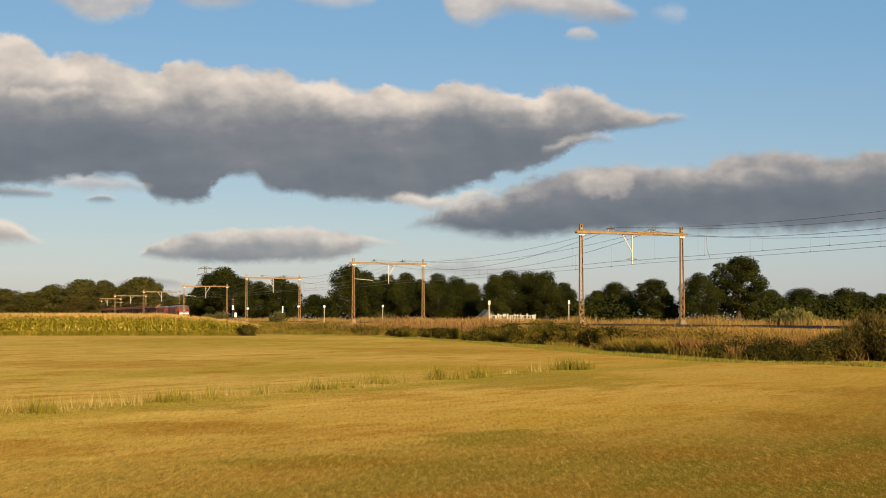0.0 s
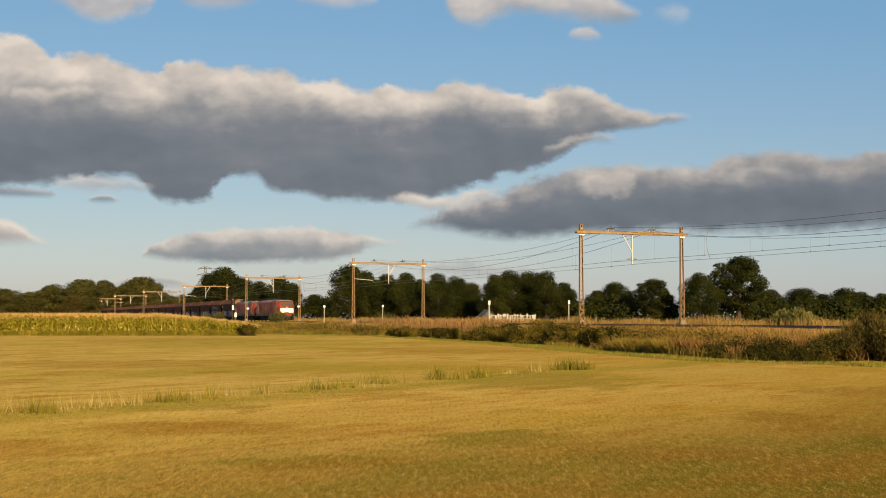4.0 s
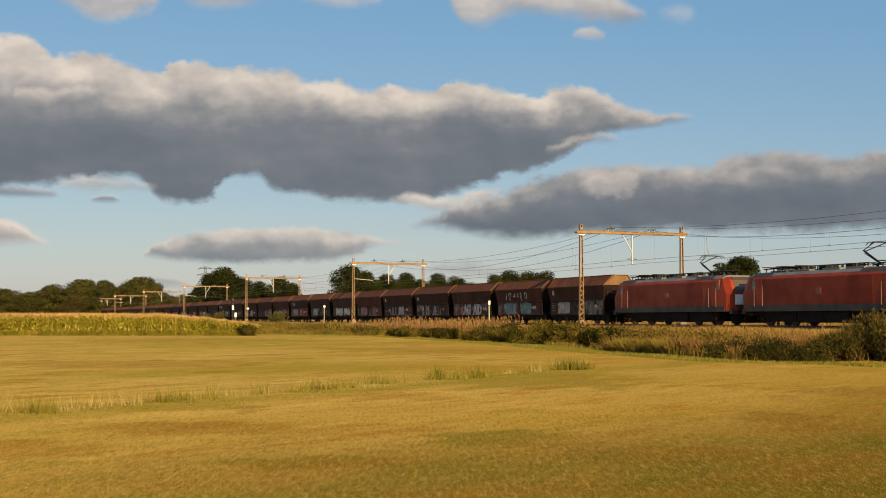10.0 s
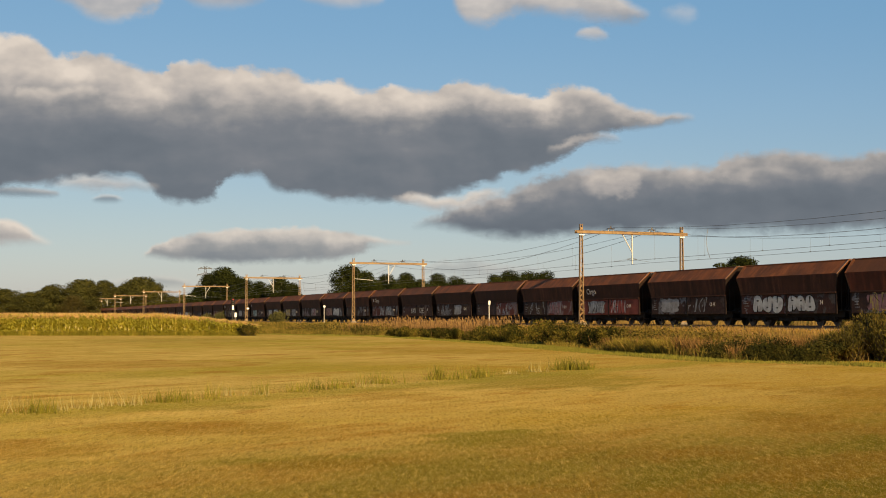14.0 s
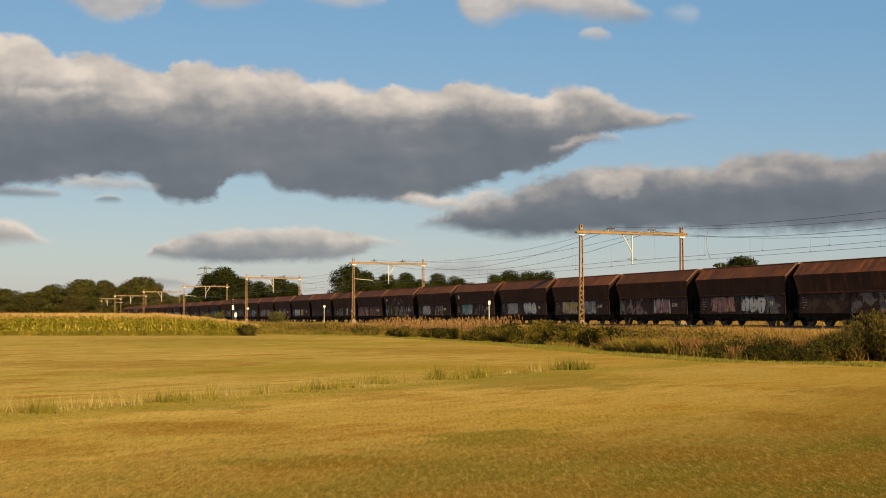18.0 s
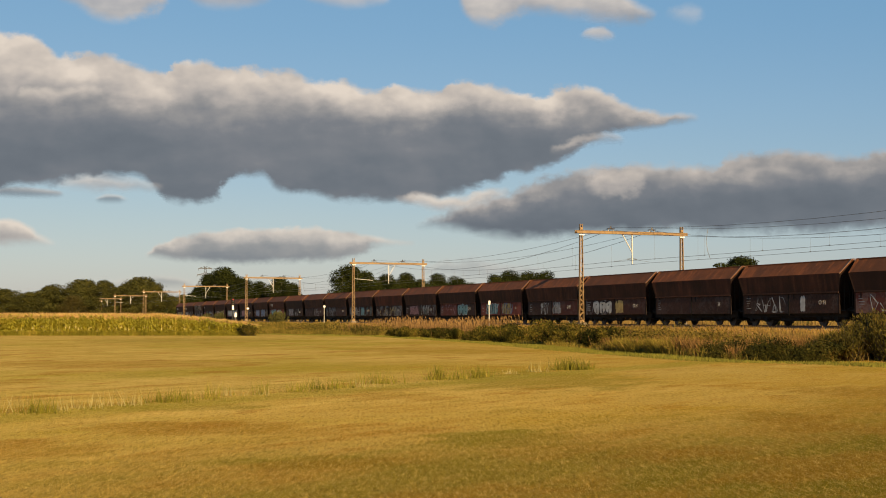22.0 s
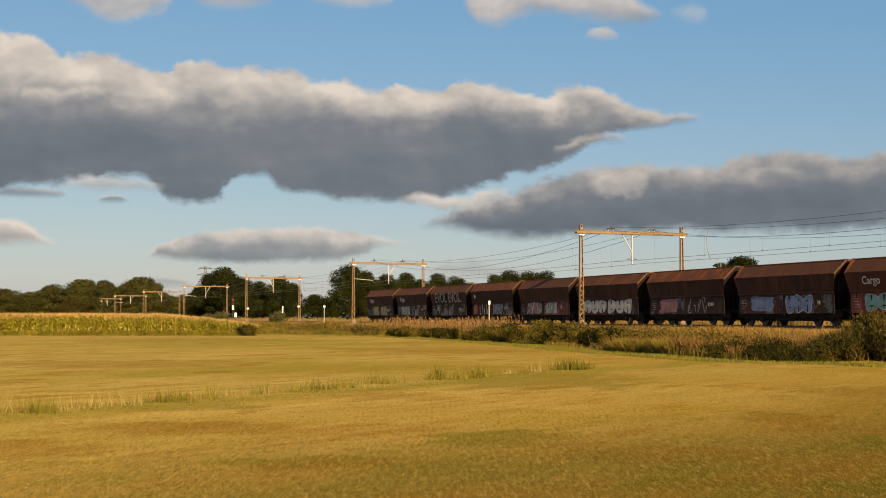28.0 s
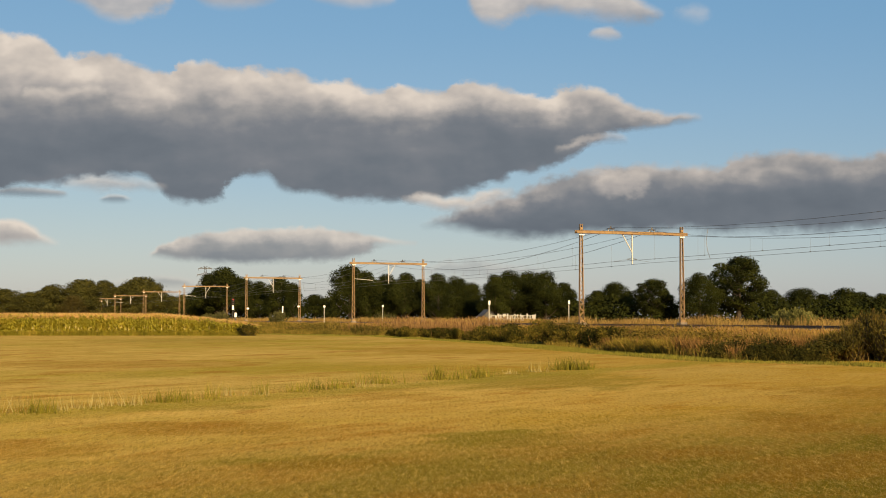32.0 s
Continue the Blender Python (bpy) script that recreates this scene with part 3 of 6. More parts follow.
    part("beam_seat", Geo().box(0.15, 0.17, y - 0.24, y + 0.24, BEAM_Z - MAST_BASE - 0.30, BEAM_Z - MAST_BASE - 0.2), WHITE_PAINT, mast, "small white plate under the beam")


def build_gantry(lean=1):
    g0 = new("catenary_gantry")
    zb = BEAM_Z - MAST_BASE
    for y in (0.0, MAST_FAR - MAST_NEAR):
        lattice_mast(g0, y)
    beams = []
    for k in (-1, 1):
        x = k * 0.19
        sect = [(x - 0.07, zb - 0.125), (x + 0.07, zb - 0.125), (x + 0.07, zb - 0.10), (x + 0.03, zb - 0.10), (x + 0.03, zb + 0.10), (x + 0.07, zb + 0.10), (x + 0.07, zb + 0.125), (x - 0.07, zb + 0.125), (x - 0.07, zb + 0.10), (x - 0.03, zb + 0.10), (x - 0.03, zb - 0.10), (x - 0.07, zb - 0.10)]
        n = len(sect)
        vs = [(p, y, q) for y in (-0.5, 10.5) for p, q in sect]
        fs = [(i, (i + 1) % n, n + (i + 1) % n, n + i) for i in range(n)] + [tuple(range(n)), tuple(range(n, 2 * n))]
        beams.append(part("cross_beam", Geo().add(vs, fs), GOLD_PAINT, g0, "ochre steel cross beam"))
    for y in np.arange(0.5, 10.4, 1.65):
        part("spacer", Geo().box(-0.16, 0.16, y - 0.04, y + 0.04, zb - 0.05, zb - 0.01), GOLD_PAINT, beams[0])
    for y in (2.9, 7.0):
        ws = part("wire_support", Geo().box(-0.12, 0.12, y - 0.34, y + 0.34, zb + 0.3, zb + 0.36), INSULATOR, g0, "dark insulated wire support")
        for k in (-0.28, 0.28):
            part("support_leg", Geo().rod((0, y + k, zb + 0.12), (0, y + k * 0.5, zb + 0.31), 0.03), GALVANISED, ws)
        part("insulator", Geo().rod((0, y, zb + 0.36), (0, y, zb + 0.56), 0.1, 8, 0.06), INSULATOR, ws)
    part("bracket_post", Geo().bar((0, 5.0, zb - 0.12), (0, 5.0, 5.15), 0.09, 0.09), GALVANISED, g0, "pale galvanised drop post")
    part("bracket_strut", Geo().bar((0, 5.0 - 0.95 * lean, zb - 0.12), (0, 5.0 - 0.05 * lean, 6.25), 0.07, 0.07), GALVANISED, g0, "pale galvanised strut")
    for y0, y1 in ((5.0, 3.2), (5.0, 6.7)):
        arm = Geo()
        arm.rod((0, y0, 5.62), (0, y0 + (y1 - y0) * 0.25, 5.58), 0.035, 8)
        arm.rod((0, y0, 5.6), (0, y1, 5.35), 0.012)
        part("steady_arm", arm, WIRE, g0)
    if lean < 0:
        part("mast_arm", Geo().bar((0, 0.15, 5.75), (0, 2.7, 5.55), 0.06, 0.06), GALVANISED, g0, "pale galvanised arm")
    return g0


def gantry_pose(i):
    return Matrix.Translation(place(GANTRY_FIRST - GANTRY_STEP * i, MAST_NEAR, MAST_BASE)) @ pose(0, 0, 0, 0, 0, HEADING)


def build_line():
    g0 = build_gantry()
    tagged(g0, "ochre lattice catenary gantry standing astride two tracks", "catenary gantry", "gantries along the railway")
    g0.matrix_basis = gantry_pose(0)
    g1 = build_gantry(-1)
    tagged(g1, "ochre lattice catenary gantry standing astride two tracks", "catenary gantry", "gantries along the railway")
    g1.matrix_basis = gantry_pose(1)
    for i in (-1, 2, 3, 4, 5, 6, 7, 8):
        g = copy_thing(g1 if i % 2 else g0, gantry_pose(i))
        if i == 2:
            for y, z in ((0.25, 2.2), (9.8, 2.6)):
                part("mast_sign", Geo().box(0.15, 0.18, y - 0.2, y + 0.2, z - 0.15, z + 0.15), WHITE_PAINT, g, "small white mast sign")
    stations = [GANTRY_FIRST - GANTRY_STEP * i for i in range(-2, 10)]

    def span_points(d, z_hold, z_mid, zig=0.0):
        pts = []
        for k, (a, b) in enumerate(zip(stations[:-1], stations[1:])):
            for i in range(12):
                u = i / 12
                off = zig * (1 - 2 * u) * (1 if k % 2 else -1)
                pts.append(place(a + (b - a) * u, d + off, z_mid + (z_hold - z_mid) * (2 * u - 1) ** 2))
        return pts

    for d in (NEAR, FAR):
        for nm, hold, mid, r, lab in (("contact_wire", 6.58, 6.46, 0.016, "dark contact wire over the track"), ("catenary_wire", 9.40, 7.25, 0.018, "sagging catenary wire hung from the gantries"), ("feeder_wire", 9.62, 8.35, 0.016, "sagging feeder wire hung from the gantries")):
            off = 0.0 if nm != "feeder_wire" else 0.35
            w = part(nm, Geo().tube(span_points(d + off, hold, mid, 0.25 if nm == "contact_wire" else 0.0), r, 4), WIRE)
            tagged(w, lab, "overhead wire", "overhead wires")
            if nm == "feeder_wire" and d == FAR:
                s0 = station(1247, d)
                part("jumper_cable", Geo().tube([place(s0, d + off, 9.0), place(s0 + 0.3, d, 8.0), place(s0 + 0.5, d, 7.2), place(s0 + 0.9, d, 6.5)], 0.02, 4), WIRE, w, "hanging jumper cable")
            if nm == "catenary_wire":
                for k, (a, b) in enumerate(zip(stations[:-1], stations[1:])):
                    if k > 5:
                        continue
                    for i in range(1, 9):
                        u = i / 9
                        q = (2 * u - 1) ** 2
                        part("dropper", Geo().rod(place(a + (b - a) * u, d, 7.25 + 2.15 * q), place(a + (b - a) * u, d, 6.46 + 0.12 * q), 0.006, 3).rod(place(a + (b - a) * u - 0.05, d, 6.46 + 0.12 * q), place(a + (b - a) * u + 0.05, d, 6.50 + 0.12 * q), 0.035, 5), WIRE, w)


build_line()
# ---------------------------------------------------------------- the goods train
LOCO_RED = worn("traffic_red_loco_paint", (0.27, 0.037, 0.010), (0.10, 0.016, 0.007), 0.5, 9.0, 0.5, amount=0.75, bump=0.04, spec=0.2)
LOCO_GREY = worn("dusty_grey_loco_paint", (0.032, 0.030, 0.027), (0.017, 0.016, 0.015), 1.0, 12.0, 0.6)
ROOF_GREY = worn("roof_grey_paint", (0.15, 0.145, 0.14), (0.055, 0.052, 0.05), 0.8, 9.0, 0.6)
HANDRAIL = worn("dusty_handrail_paint", (0.24, 0.20, 0.17), (0.13, 0.10, 0.08), 2.0, 18.0, 0.6, bump=0)
UNDER = worn("brake_dust_on_steel", (0.015, 0.0125, 0.011), (0.008, 0.007, 0.006), 2.0, 16.0, 0.85, 0.0, spec=0.12)
WHEEL = worn("wheel_steel", (0.045, 0.034, 0.028), (0.022, 0.017, 0.014), 3.0, 16.0, 0.6, 0.4)
GLASS = Nodes("dark_cab_glass").done((0.070, 0.064, 0.050), 0.08, spec=0.5)
LAMP_GLASS = worn("headlight_glass", (0.75, 0.73, 0.68), (0.5, 0.48, 0.44), 4.0, 20.0, 0.15, bump=0)
LETTER_WHITE = worn("faded_white_lettering", (0.46, 0.42, 0.39), (0.24, 0.20, 0.18), 3.0, 30.0, 0.7, bump=0)
SPRAY_PALE = worn("faded_emblem_paint", (0.20, 0.060, 0.040), (0.14, 0.038, 0.026), 3.0, 30.0, 0.6, bump=0)
COAL = worn("coal_dust", (0.030, 0.028, 0.027), (0.012, 0.011, 0.011), 2.0, 9.0, 0.95, bump=0.8)


def rust(name, light, mid, dark):
    """Iron-oxide paint gone to rust: streaks down the sides, dents, tone by wagon."""
    n = Nodes(name)
    c, r = n.coord(), n.own()
    a = n.noise(c, 0.55, 5, 0.6, w=n.math("MULTIPLY", r, 31.0))
    streak = n.noise(c, 1.0, 4, 0.6, (2.2, 1.0, 0.35), w=n.math("MULTIPLY", r, 17.0))
    b = n.noise(c, 9.0, 4, 0.65)
    col = n.mix(n.ramp(n.math("ADD", n.math("MULTIPLY", a, 0.6), n.math("MULTIPLY", streak, 0.45)), 0.38, 0.66), dark, mid)
    col = n.mix(n.math("MULTIPLY", n.ramp(streak, 0.52, 0.72), n.ramp(b, 0.35, 0.6)), col, light)
    col = n.mix(n.math("MULTIPLY", r, 0.8), col, dark)
    n.bump(n.math("ADD", n.math("MULTIPLY", b, 0.15), a), 0.5, 0.12)
    return n.done(col, 0.78, spec=0.12)


# the sloping tops take a lighter, redder colour than the side walls
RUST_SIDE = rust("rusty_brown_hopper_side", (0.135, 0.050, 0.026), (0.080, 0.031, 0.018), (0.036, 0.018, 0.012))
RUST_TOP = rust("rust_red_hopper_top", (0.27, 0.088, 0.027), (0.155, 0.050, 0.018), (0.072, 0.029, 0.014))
# end colour darkened for the shade between coupled wagons
END_SHADE = rust("shaded_hopper_end", (0.038, 0.018, 0.012), (0.024, 0.012, 0.009), (0.014, 0.009, 0.008))
RIM = worn("worn_rim_paint", (0.115, 0.050, 0.023), (0.06, 0.026, 0.013), 2.0, 15.0, 0.7)
RED_WALL = rust("red_oxide_hopper_wall", (0.17, 0.052, 0.026), (0.115, 0.034, 0.018), (0.06, 0.022, 0.013))
# paler tan for the first wagon's front end: sunlight put into its colour
SUNLIT_END = worn("sunlit_tan_end", (0.20, 0.108, 0.045), (0.11, 0.053, 0.024), 1.5, 12.0, 0.7)


def sprayed_door():
    """Discharge door: brown paint, chalky dust and faded spray paint in patches of its own shape."""
    n = Nodes("sprayed_hopper_door")
    c, r = n.coord(), n.own()
    w = n.math("MULTIPLY", r, 57.0)
    a = n.noise(c, 1.0, 4, 0.6, w=w)
    b = n.noise(c, 7.0, 5, 0.65, w=w)
    base = n.mix(n.ramp(b, 0.35, 0.65), (0.028, 0.016, 0.012), (0.054, 0.026, 0.019))
    base = n.mix(n.math("MULTIPLY", n.ramp(n.math("FRACT", n.math("MULTIPLY", r, 5.7)), 0.7, 0.9), 0.7), base, (0.15, 0.042, 0.03))
    cr = n.node("ShaderNodeValToRGB")
    cr.color_ramp.interpolation = "CONSTANT"
    el = cr.color_ramp.elements
    el[0].color, el[1].position, el[1].color = (0.30, 0.29, 0.28, 1), 0.45, (0.24, 0.25, 0.26, 1)
    for p, col in ((0.72, (0.15, 0.20, 0.20, 1)), (0.80, (0.24, 0.17, 0.14, 1)), (0.90, (0.26, 0.22, 0.13, 1)), (0.96, (0.21, 0.13, 0.13, 1))):
        e = el.new(p)
        e.color = col
    n.link(n.math("FRACT", n.math("MULTIPLY", r, 13.7)), cr.inputs[0])
    patch = n.math("MULTIPLY", n.ramp(a, 0.50, 0.55), n.ramp(b, 0.30, 0.55))
    some = n.ramp(n.math("FRACT", n.math("MULTIPLY", r, 3.3)), 0.3, 0.6, 0.06, 0.45)
    col = n.mix(n.math("MULTIPLY", patch, some), base, cr.outputs[0])
    n.bump(b, 0.2, 0.02)
    return n.done(col, 0.8, spec=0.15)


DOOR = sprayed_door()
SPRAY = [worn(nm, a, b, 2.0, 18.0, 0.7, amount=0.8, bump=0) for nm, a, b in (
    ("white_spray_paint", (0.50, 0.49, 0.46), (0.24, 0.21, 0.19)),
    ("grey_spray_paint", (0.30, 0.29, 0.28), (0.13, 0.11, 0.10)),
    ("teal_spray_paint", (0.13, 0.27, 0.28), (0.08, 0.12, 0.12)),
    ("ochre_spray_paint", (0.46, 0.32, 0.09), (0.20, 0.13, 0.06)),
    ("blue_spray_paint", (0.15, 0.20, 0.34), (0.08, 0.09, 0.13)),
    ("rose_spray_paint", (0.30, 0.135, 0.14), (0.13, 0.065, 0.06)),
    ("red_spray_paint", (0.36, 0.055, 0.035), (0.15, 0.035, 0.025)))]
RED_DOOR = worn("red_oxide_door_paint", (0.20, 0.050, 0.034), (0.085, 0.030, 0.022), 1.2, 14.0, 0.8, amount=0.8, spec=0.15)


def words(text, size, bold=0.0):
    cu = bpy.data.curves.new("lettering", "FONT")
    cu.body, cu.size, cu.extrude, cu.offset = text, size, 0.004, bold
    ob = new("lettering", cu)
    bpy.context.view_layer.update()
    me = bpy.data.meshes.new_from_object(ob.evaluated_get(bpy.context.evaluated_depsgraph_get()))
    bpy.data.objects.remove(ob)
    return me


def strokes(seed, letters=4, wide=3.0, high=1.05, fat=0.1):
    """Unreadable spray-paint writing: curved strokes, letter by letter."""
    rng = random.Random(seed)
    g, step = Geo(), wide / letters
    for j in range(letters):
        x0, w = j * step, step * rng.uniform(0.75, 1.1)
        pts = [Vector((x0 + rng.random() * w, rng.choice((0.05, 0.5, 0.95)) * high + rng.uniform(-0.05, 0.05))) for _ in range(rng.randint(4, 6))]
        pts = [p for k, p in enumerate(pts) if k == 0 or (p - pts[k - 1]).length > 0.12]
        line = []
        for k in range(len(pts) - 1):
            p0, p1, p2, p3 = pts[max(k - 1, 0)], pts[k], pts[k + 1], pts[min(k + 2, len(pts) - 1)]
            for q in range(5):
                u = q / 5
                line.append(0.5 * (2 * p1 + (p2 - p0) * u + (2 * p0 - 5 * p1 + 4 * p2 - p3) * u * u + (3 * p1 - p0 - 3 * p2 + p3) * u ** 3))
        line.append(pts[-1])
        line = [Vector((p.x, min(max(p.y, 0.02), high))) for p in line]
        vs = []
        y = -0.001 * (j % 3)
        for k, p in enumerate(line):
            d = line[min(k + 1, len(line) - 1)] - line[max(k - 1, 0)]
            d = d.normalized() if d.length > 1e-4 else Vector((1, 0))
            n = Vector((-d.y, d.x)) * fat * (0.35 + 0.2 * math.sin(k * 0.9 + j))
            vs += [(p.x - n.x, y, p.y - n.y), (p.x + n.x, y, p.y + n.y)]
        g.add(vs, [(2 * k, 2 * k + 2, 2 * k + 3, 2 * k + 1) for k in range(len(line) - 1)])
    return g.mesh("graffiti")


def bubbles(seed, letters, wide, high):
    """Rounded fat letters: their outline and their filling."""
    rng = random.Random(seed)
    rim, fill, gap = Geo(), Geo(), Geo()
    step, n = wide / letters, 22
    for j in range(letters):
        cx, cz = step * (j + 0.5), high * rng.uniform(0.47, 0.53)
        rx, rz = step * rng.uniform(0.46, 0.54), high * rng.uniform(0.43, 0.5)
        lean, ph = rng.uniform(-0.2, 0.2), rng.uniform(0, 6.28)
        for geo, grow, y in ((rim, 0.05, -0.001 * j), (fill, 0.0, -0.001 * j)):
            vs = []
            for k in range(n):
                a = 2 * math.pi * k / n
                c, q = math.cos(a), math.sin(a)
                r = (abs(c) ** 3.2 + abs(q) ** 3.2) ** (-1 / 3.2) * (1 + 0.10 * math.sin(3 * a + ph))
                z = cz + q * (rz * r + grow)
                vs.append((cx + c * (rx * r + grow) + lean * (z - cz), y, z))
            geo.add(vs + [(cx, y, cz)], [(k, (k + 1) % n, n) for k in range(n)])
        w, up = rx * rng.uniform(0.10, 0.16), rng.choice((-1, 1))
        za, zb = cz - up * rz * 0.98, cz - up * rz * rng.uniform(0.1, 0.35)
        gap.add([(cx - w, 0, za), (cx + w, 0, za), (cx + w * 0.6, 0, zb), (cx - w * 0.6, 0, zb)], [(0, 1, 2, 3)])
        zc, h = cz + up * rz * 0.42, rz * 0.10
        gap.add([(cx - w * 1.6, 0, zc - h), (cx + w * 1.8, 0, zc - h * 0.7), (cx + w * 1.5, 0, zc + h), (cx - w * 1.7, 0, zc + h * 0.8)], [(0, 1, 2, 3)])
    return rim.mesh("graffiti"), fill.mesh("graffiti"), gap.mesh("graffiti")


def blot(seed, wide, high):
    """A lumpy patch of sprayed colour behind the strokes."""
    rng = random.Random(seed)
    n = 26
    vs = []
    for k in range(n):
        a = 2 * math.pi * k / n
        c, s = math.cos(a), math.sin(a)
        q = 1 / max(abs(c), abs(s)) * rng.uniform(0.82, 1.0)
        vs.append((wide / 2 * (1 + c * q), -0.002, high / 2 * (1 + s * q)))
    g = Geo()
    g.add(vs + [(wide / 2, -0.002, high / 2)], [(k, (k + 1) % n, n) for k in range(n)])
    return g.mesh("graffiti_fill")


def bogie(parent, x, wheel_r, base, name="bogie"):
    fr = Geo()
    for y in (-1.02, 1.02):
        h = base / 2 + 0.32
        fr.prism([(y - 0.06, 0.46), (y + 0.06, 0.46), (y + 0.06, 0.82), (y - 0.06, 0.82)], x - h, x + h)
        for k in (-1, 1):
            fr.box(x + k * base / 2 - 0.16, x + k * base / 2 + 0.16, y - 0.1, y + 0.1, 0.30, 0.64, 0.04)
        fr.box(x - 0.32, x + 0.32, y - 0.09, y + 0.09, 0.42, 0.66, 0.04)
    fr.box(x - 0.2, x + 0.2, -1.0, 1.0, 0.55, 0.85)
    bo = part(name, fr, UNDER, parent)
    for k in (-1, 1):
        for y in (-0.75, 0.75):
            w = Geo()
            n = 20
            w.rod((x + k * base / 2, y - 0.065, wheel_r), (x + k * base / 2, y + 0.065, wheel_r), wheel_r, n)
            w.rod((x + k * base / 2, y * 1.09 - 0.02, wheel_r), (x + k * base / 2, y * 1.09 + 0.02, wheel_r), 0.13, 10)
            part("wheel", w, WHEEL, bo)
        part("axle", Geo().rod((x + k * base / 2, -0.75, wheel_r), (x + k * base / 2, 0.75, wheel_r), 0.08, 8), WHEEL, bo)
    return bo


def buffers(parent, ends):
    for x in ends:
        k = 1 if x > 0 else -1
        for y in (-0.87, 0.87):
            part("buffer", Geo().rod((x - k * 0.62, y, 1.05), (x - k * 0.06, y, 1.05), 0.10, 10).rod((x - k * 0.06, y, 1.05), (x, y, 1.05), 0.22, 14), UNDER, parent)


def build_hopper():
    w = new("hopper_wagon")
    zc, zd, zw, zt = 0.84, 2.17, 3.37, 4.22
    lo, wi, to = 5.37, 5.72, 5.95
    for k in (-1, 1):
        # flared upper wall, thick plate
        g = Geo()
        out = [(-lo, k * 1.33, zd), (lo, k * 1.33, zd), (wi, k * 1.50, zw), (-wi, k * 1.50, zw)]
        inn = [(x * 0.985, y - k * 0.025, z) for x, y, z in out]
        g.add(out + inn, [(0, 1, 2, 3), (7, 6, 5, 4), (0, 4, 5, 1), (1, 5, 6, 2), (2, 6, 7, 3), (3, 7, 4, 0)])
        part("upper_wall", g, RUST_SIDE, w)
        g = Geo()
        out = [(-wi, k * 1.505, zw + 0.005), (wi, k * 1.505, zw + 0.005), (to, k * 0.66, zt), (-to, k * 0.66, zt)]
        inn = [(x * 0.995, y - k * 0.05, z - 0.05) for x, y, z in out]
        g.add(out + inn, [(0, 1, 2, 3), (7, 6, 5, 4), (0, 4, 5, 1), (1, 5, 6, 2), (2, 6, 7, 3), (3, 7, 4, 0)])
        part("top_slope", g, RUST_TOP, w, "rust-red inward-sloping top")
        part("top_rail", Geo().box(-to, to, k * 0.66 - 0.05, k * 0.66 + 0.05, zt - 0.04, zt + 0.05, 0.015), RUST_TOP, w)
        part("waist_rail", Geo().box(-lo - 0.02, lo + 0.02, min(k * 1.31, k * 1.40), max(k * 1.31, k * 1.40), zd - 0.05, zd + 0.05, 0.015), RUST_SIDE, w)
        for x0, x1 in ((-lo + 0.06, -0.06), (0.06, lo - 0.06)):
            d = part("discharge_door", Geo().box(x0, x1, min(k * 1.28, k * 1.34), max(k * 1.28, k * 1.34), zc, zd - 0.06, 0.02), DOOR, w)
            part("door_hinge", Geo().box(x0 + 0.5, x0 + 0.58, min(k * 1.34, k * 1.36), max(k * 1.34, k * 1.36), zd - 0.4, zd - 0.06), UNDER, d)
        part("door_post", Geo().box(-0.055, 0.055, min(k * 1.2, k * 1.36), max(k * 1.2, k * 1.36), zc - 0.1, zd - 0.05), UNDER, w)
        part("sole_bar", Geo().box(-5.9, 5.9, min(k * 1.0, k * 1.1), max(k * 1.0, k * 1.1), 0.58, 0.98, 0.02), UNDER, w)
        part("axle_gear_box", Geo().box(-1.3, 0.9, min(k * 0.75, k * 1.05), max(k * 0.75, k * 1.05), 0.34, 0.60, 0.03), UNDER, w)
    for k in (-1, 1):
        g = Geo()
        ring = [(lo - 0.10, 1.29, zd), (wi - 0.10, 1.46, zw), (to - 0.10, 0.62, zt - 0.05), (to - 0.10, -0.62, zt - 0.05), (wi - 0.10, -1.46, zw), (lo - 0.10, -1.29, zd)]
        g.add([(k * x, y, z) for x, y, z in ring] + [(k * (x - 0.06), y * 0.98, z) for x, y, z in ring],
              [(0, 1, 4, 5), (1, 2, 3, 4), (11, 10, 7, 6), (10, 9, 8, 7)] + [(i, (i + 1) % 6, 6 + (i + 1) % 6, 6 + i) for i in range(6)])
        part("end_wall", g, END_SHADE, w)
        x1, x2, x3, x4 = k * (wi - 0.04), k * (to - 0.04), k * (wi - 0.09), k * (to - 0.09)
        part("upper_end_plate", Geo().add([(x1, -1.42, zw + 0.02), (x1, 1.42, zw + 0.02), (x2, 0.62, zt - 0.03), (x2, -0.62, zt - 0.03), (x3, -1.42, zw + 0.02), (x3, 1.42, zw + 0.02), (x4, 0.62, zt - 0.03), (x4, -0.62, zt - 0.03)], [(0, 1, 2, 3), (7, 6, 5, 4), (0, 4, 5, 1), (1, 5, 6, 2), (2, 6, 7, 3), (3, 7, 4, 0)]), END_SHADE, w)
        r = Geo()
        for y in (-1, 1):
            r.bar((k * (wi - 0.10), y * 1.50, zw - 0.03), (k * (to - 0.10), y * 0.68, zt + 0.03), 0.20, 0.05)
        r.bar((k * (to - 0.10), -0.7, zt + 0.03), (k * (to - 0.10), 0.7, zt + 0.03), 0.20, 0.06)
        part("end_rim", r, RIM if k > 0 else RUST_TOP, w, "worn end rim")
        part("lower_end_wall", Geo().add([(k * lo, -1.28, zd), (k * lo, 1.28, zd), (k * 4.2, 1.25, zc), (k * 4.2, -1.25, zc)], [(0, 1, 2, 3)]).add([(k * (lo - 0.06), -1.28, zd), (k * (lo - 0.06), 1.28, zd), (k * 4.14, 1.25, zc), (k * 4.14, -1.25, zc)], [(0, 1, 2, 3)]), END_SHADE, w)
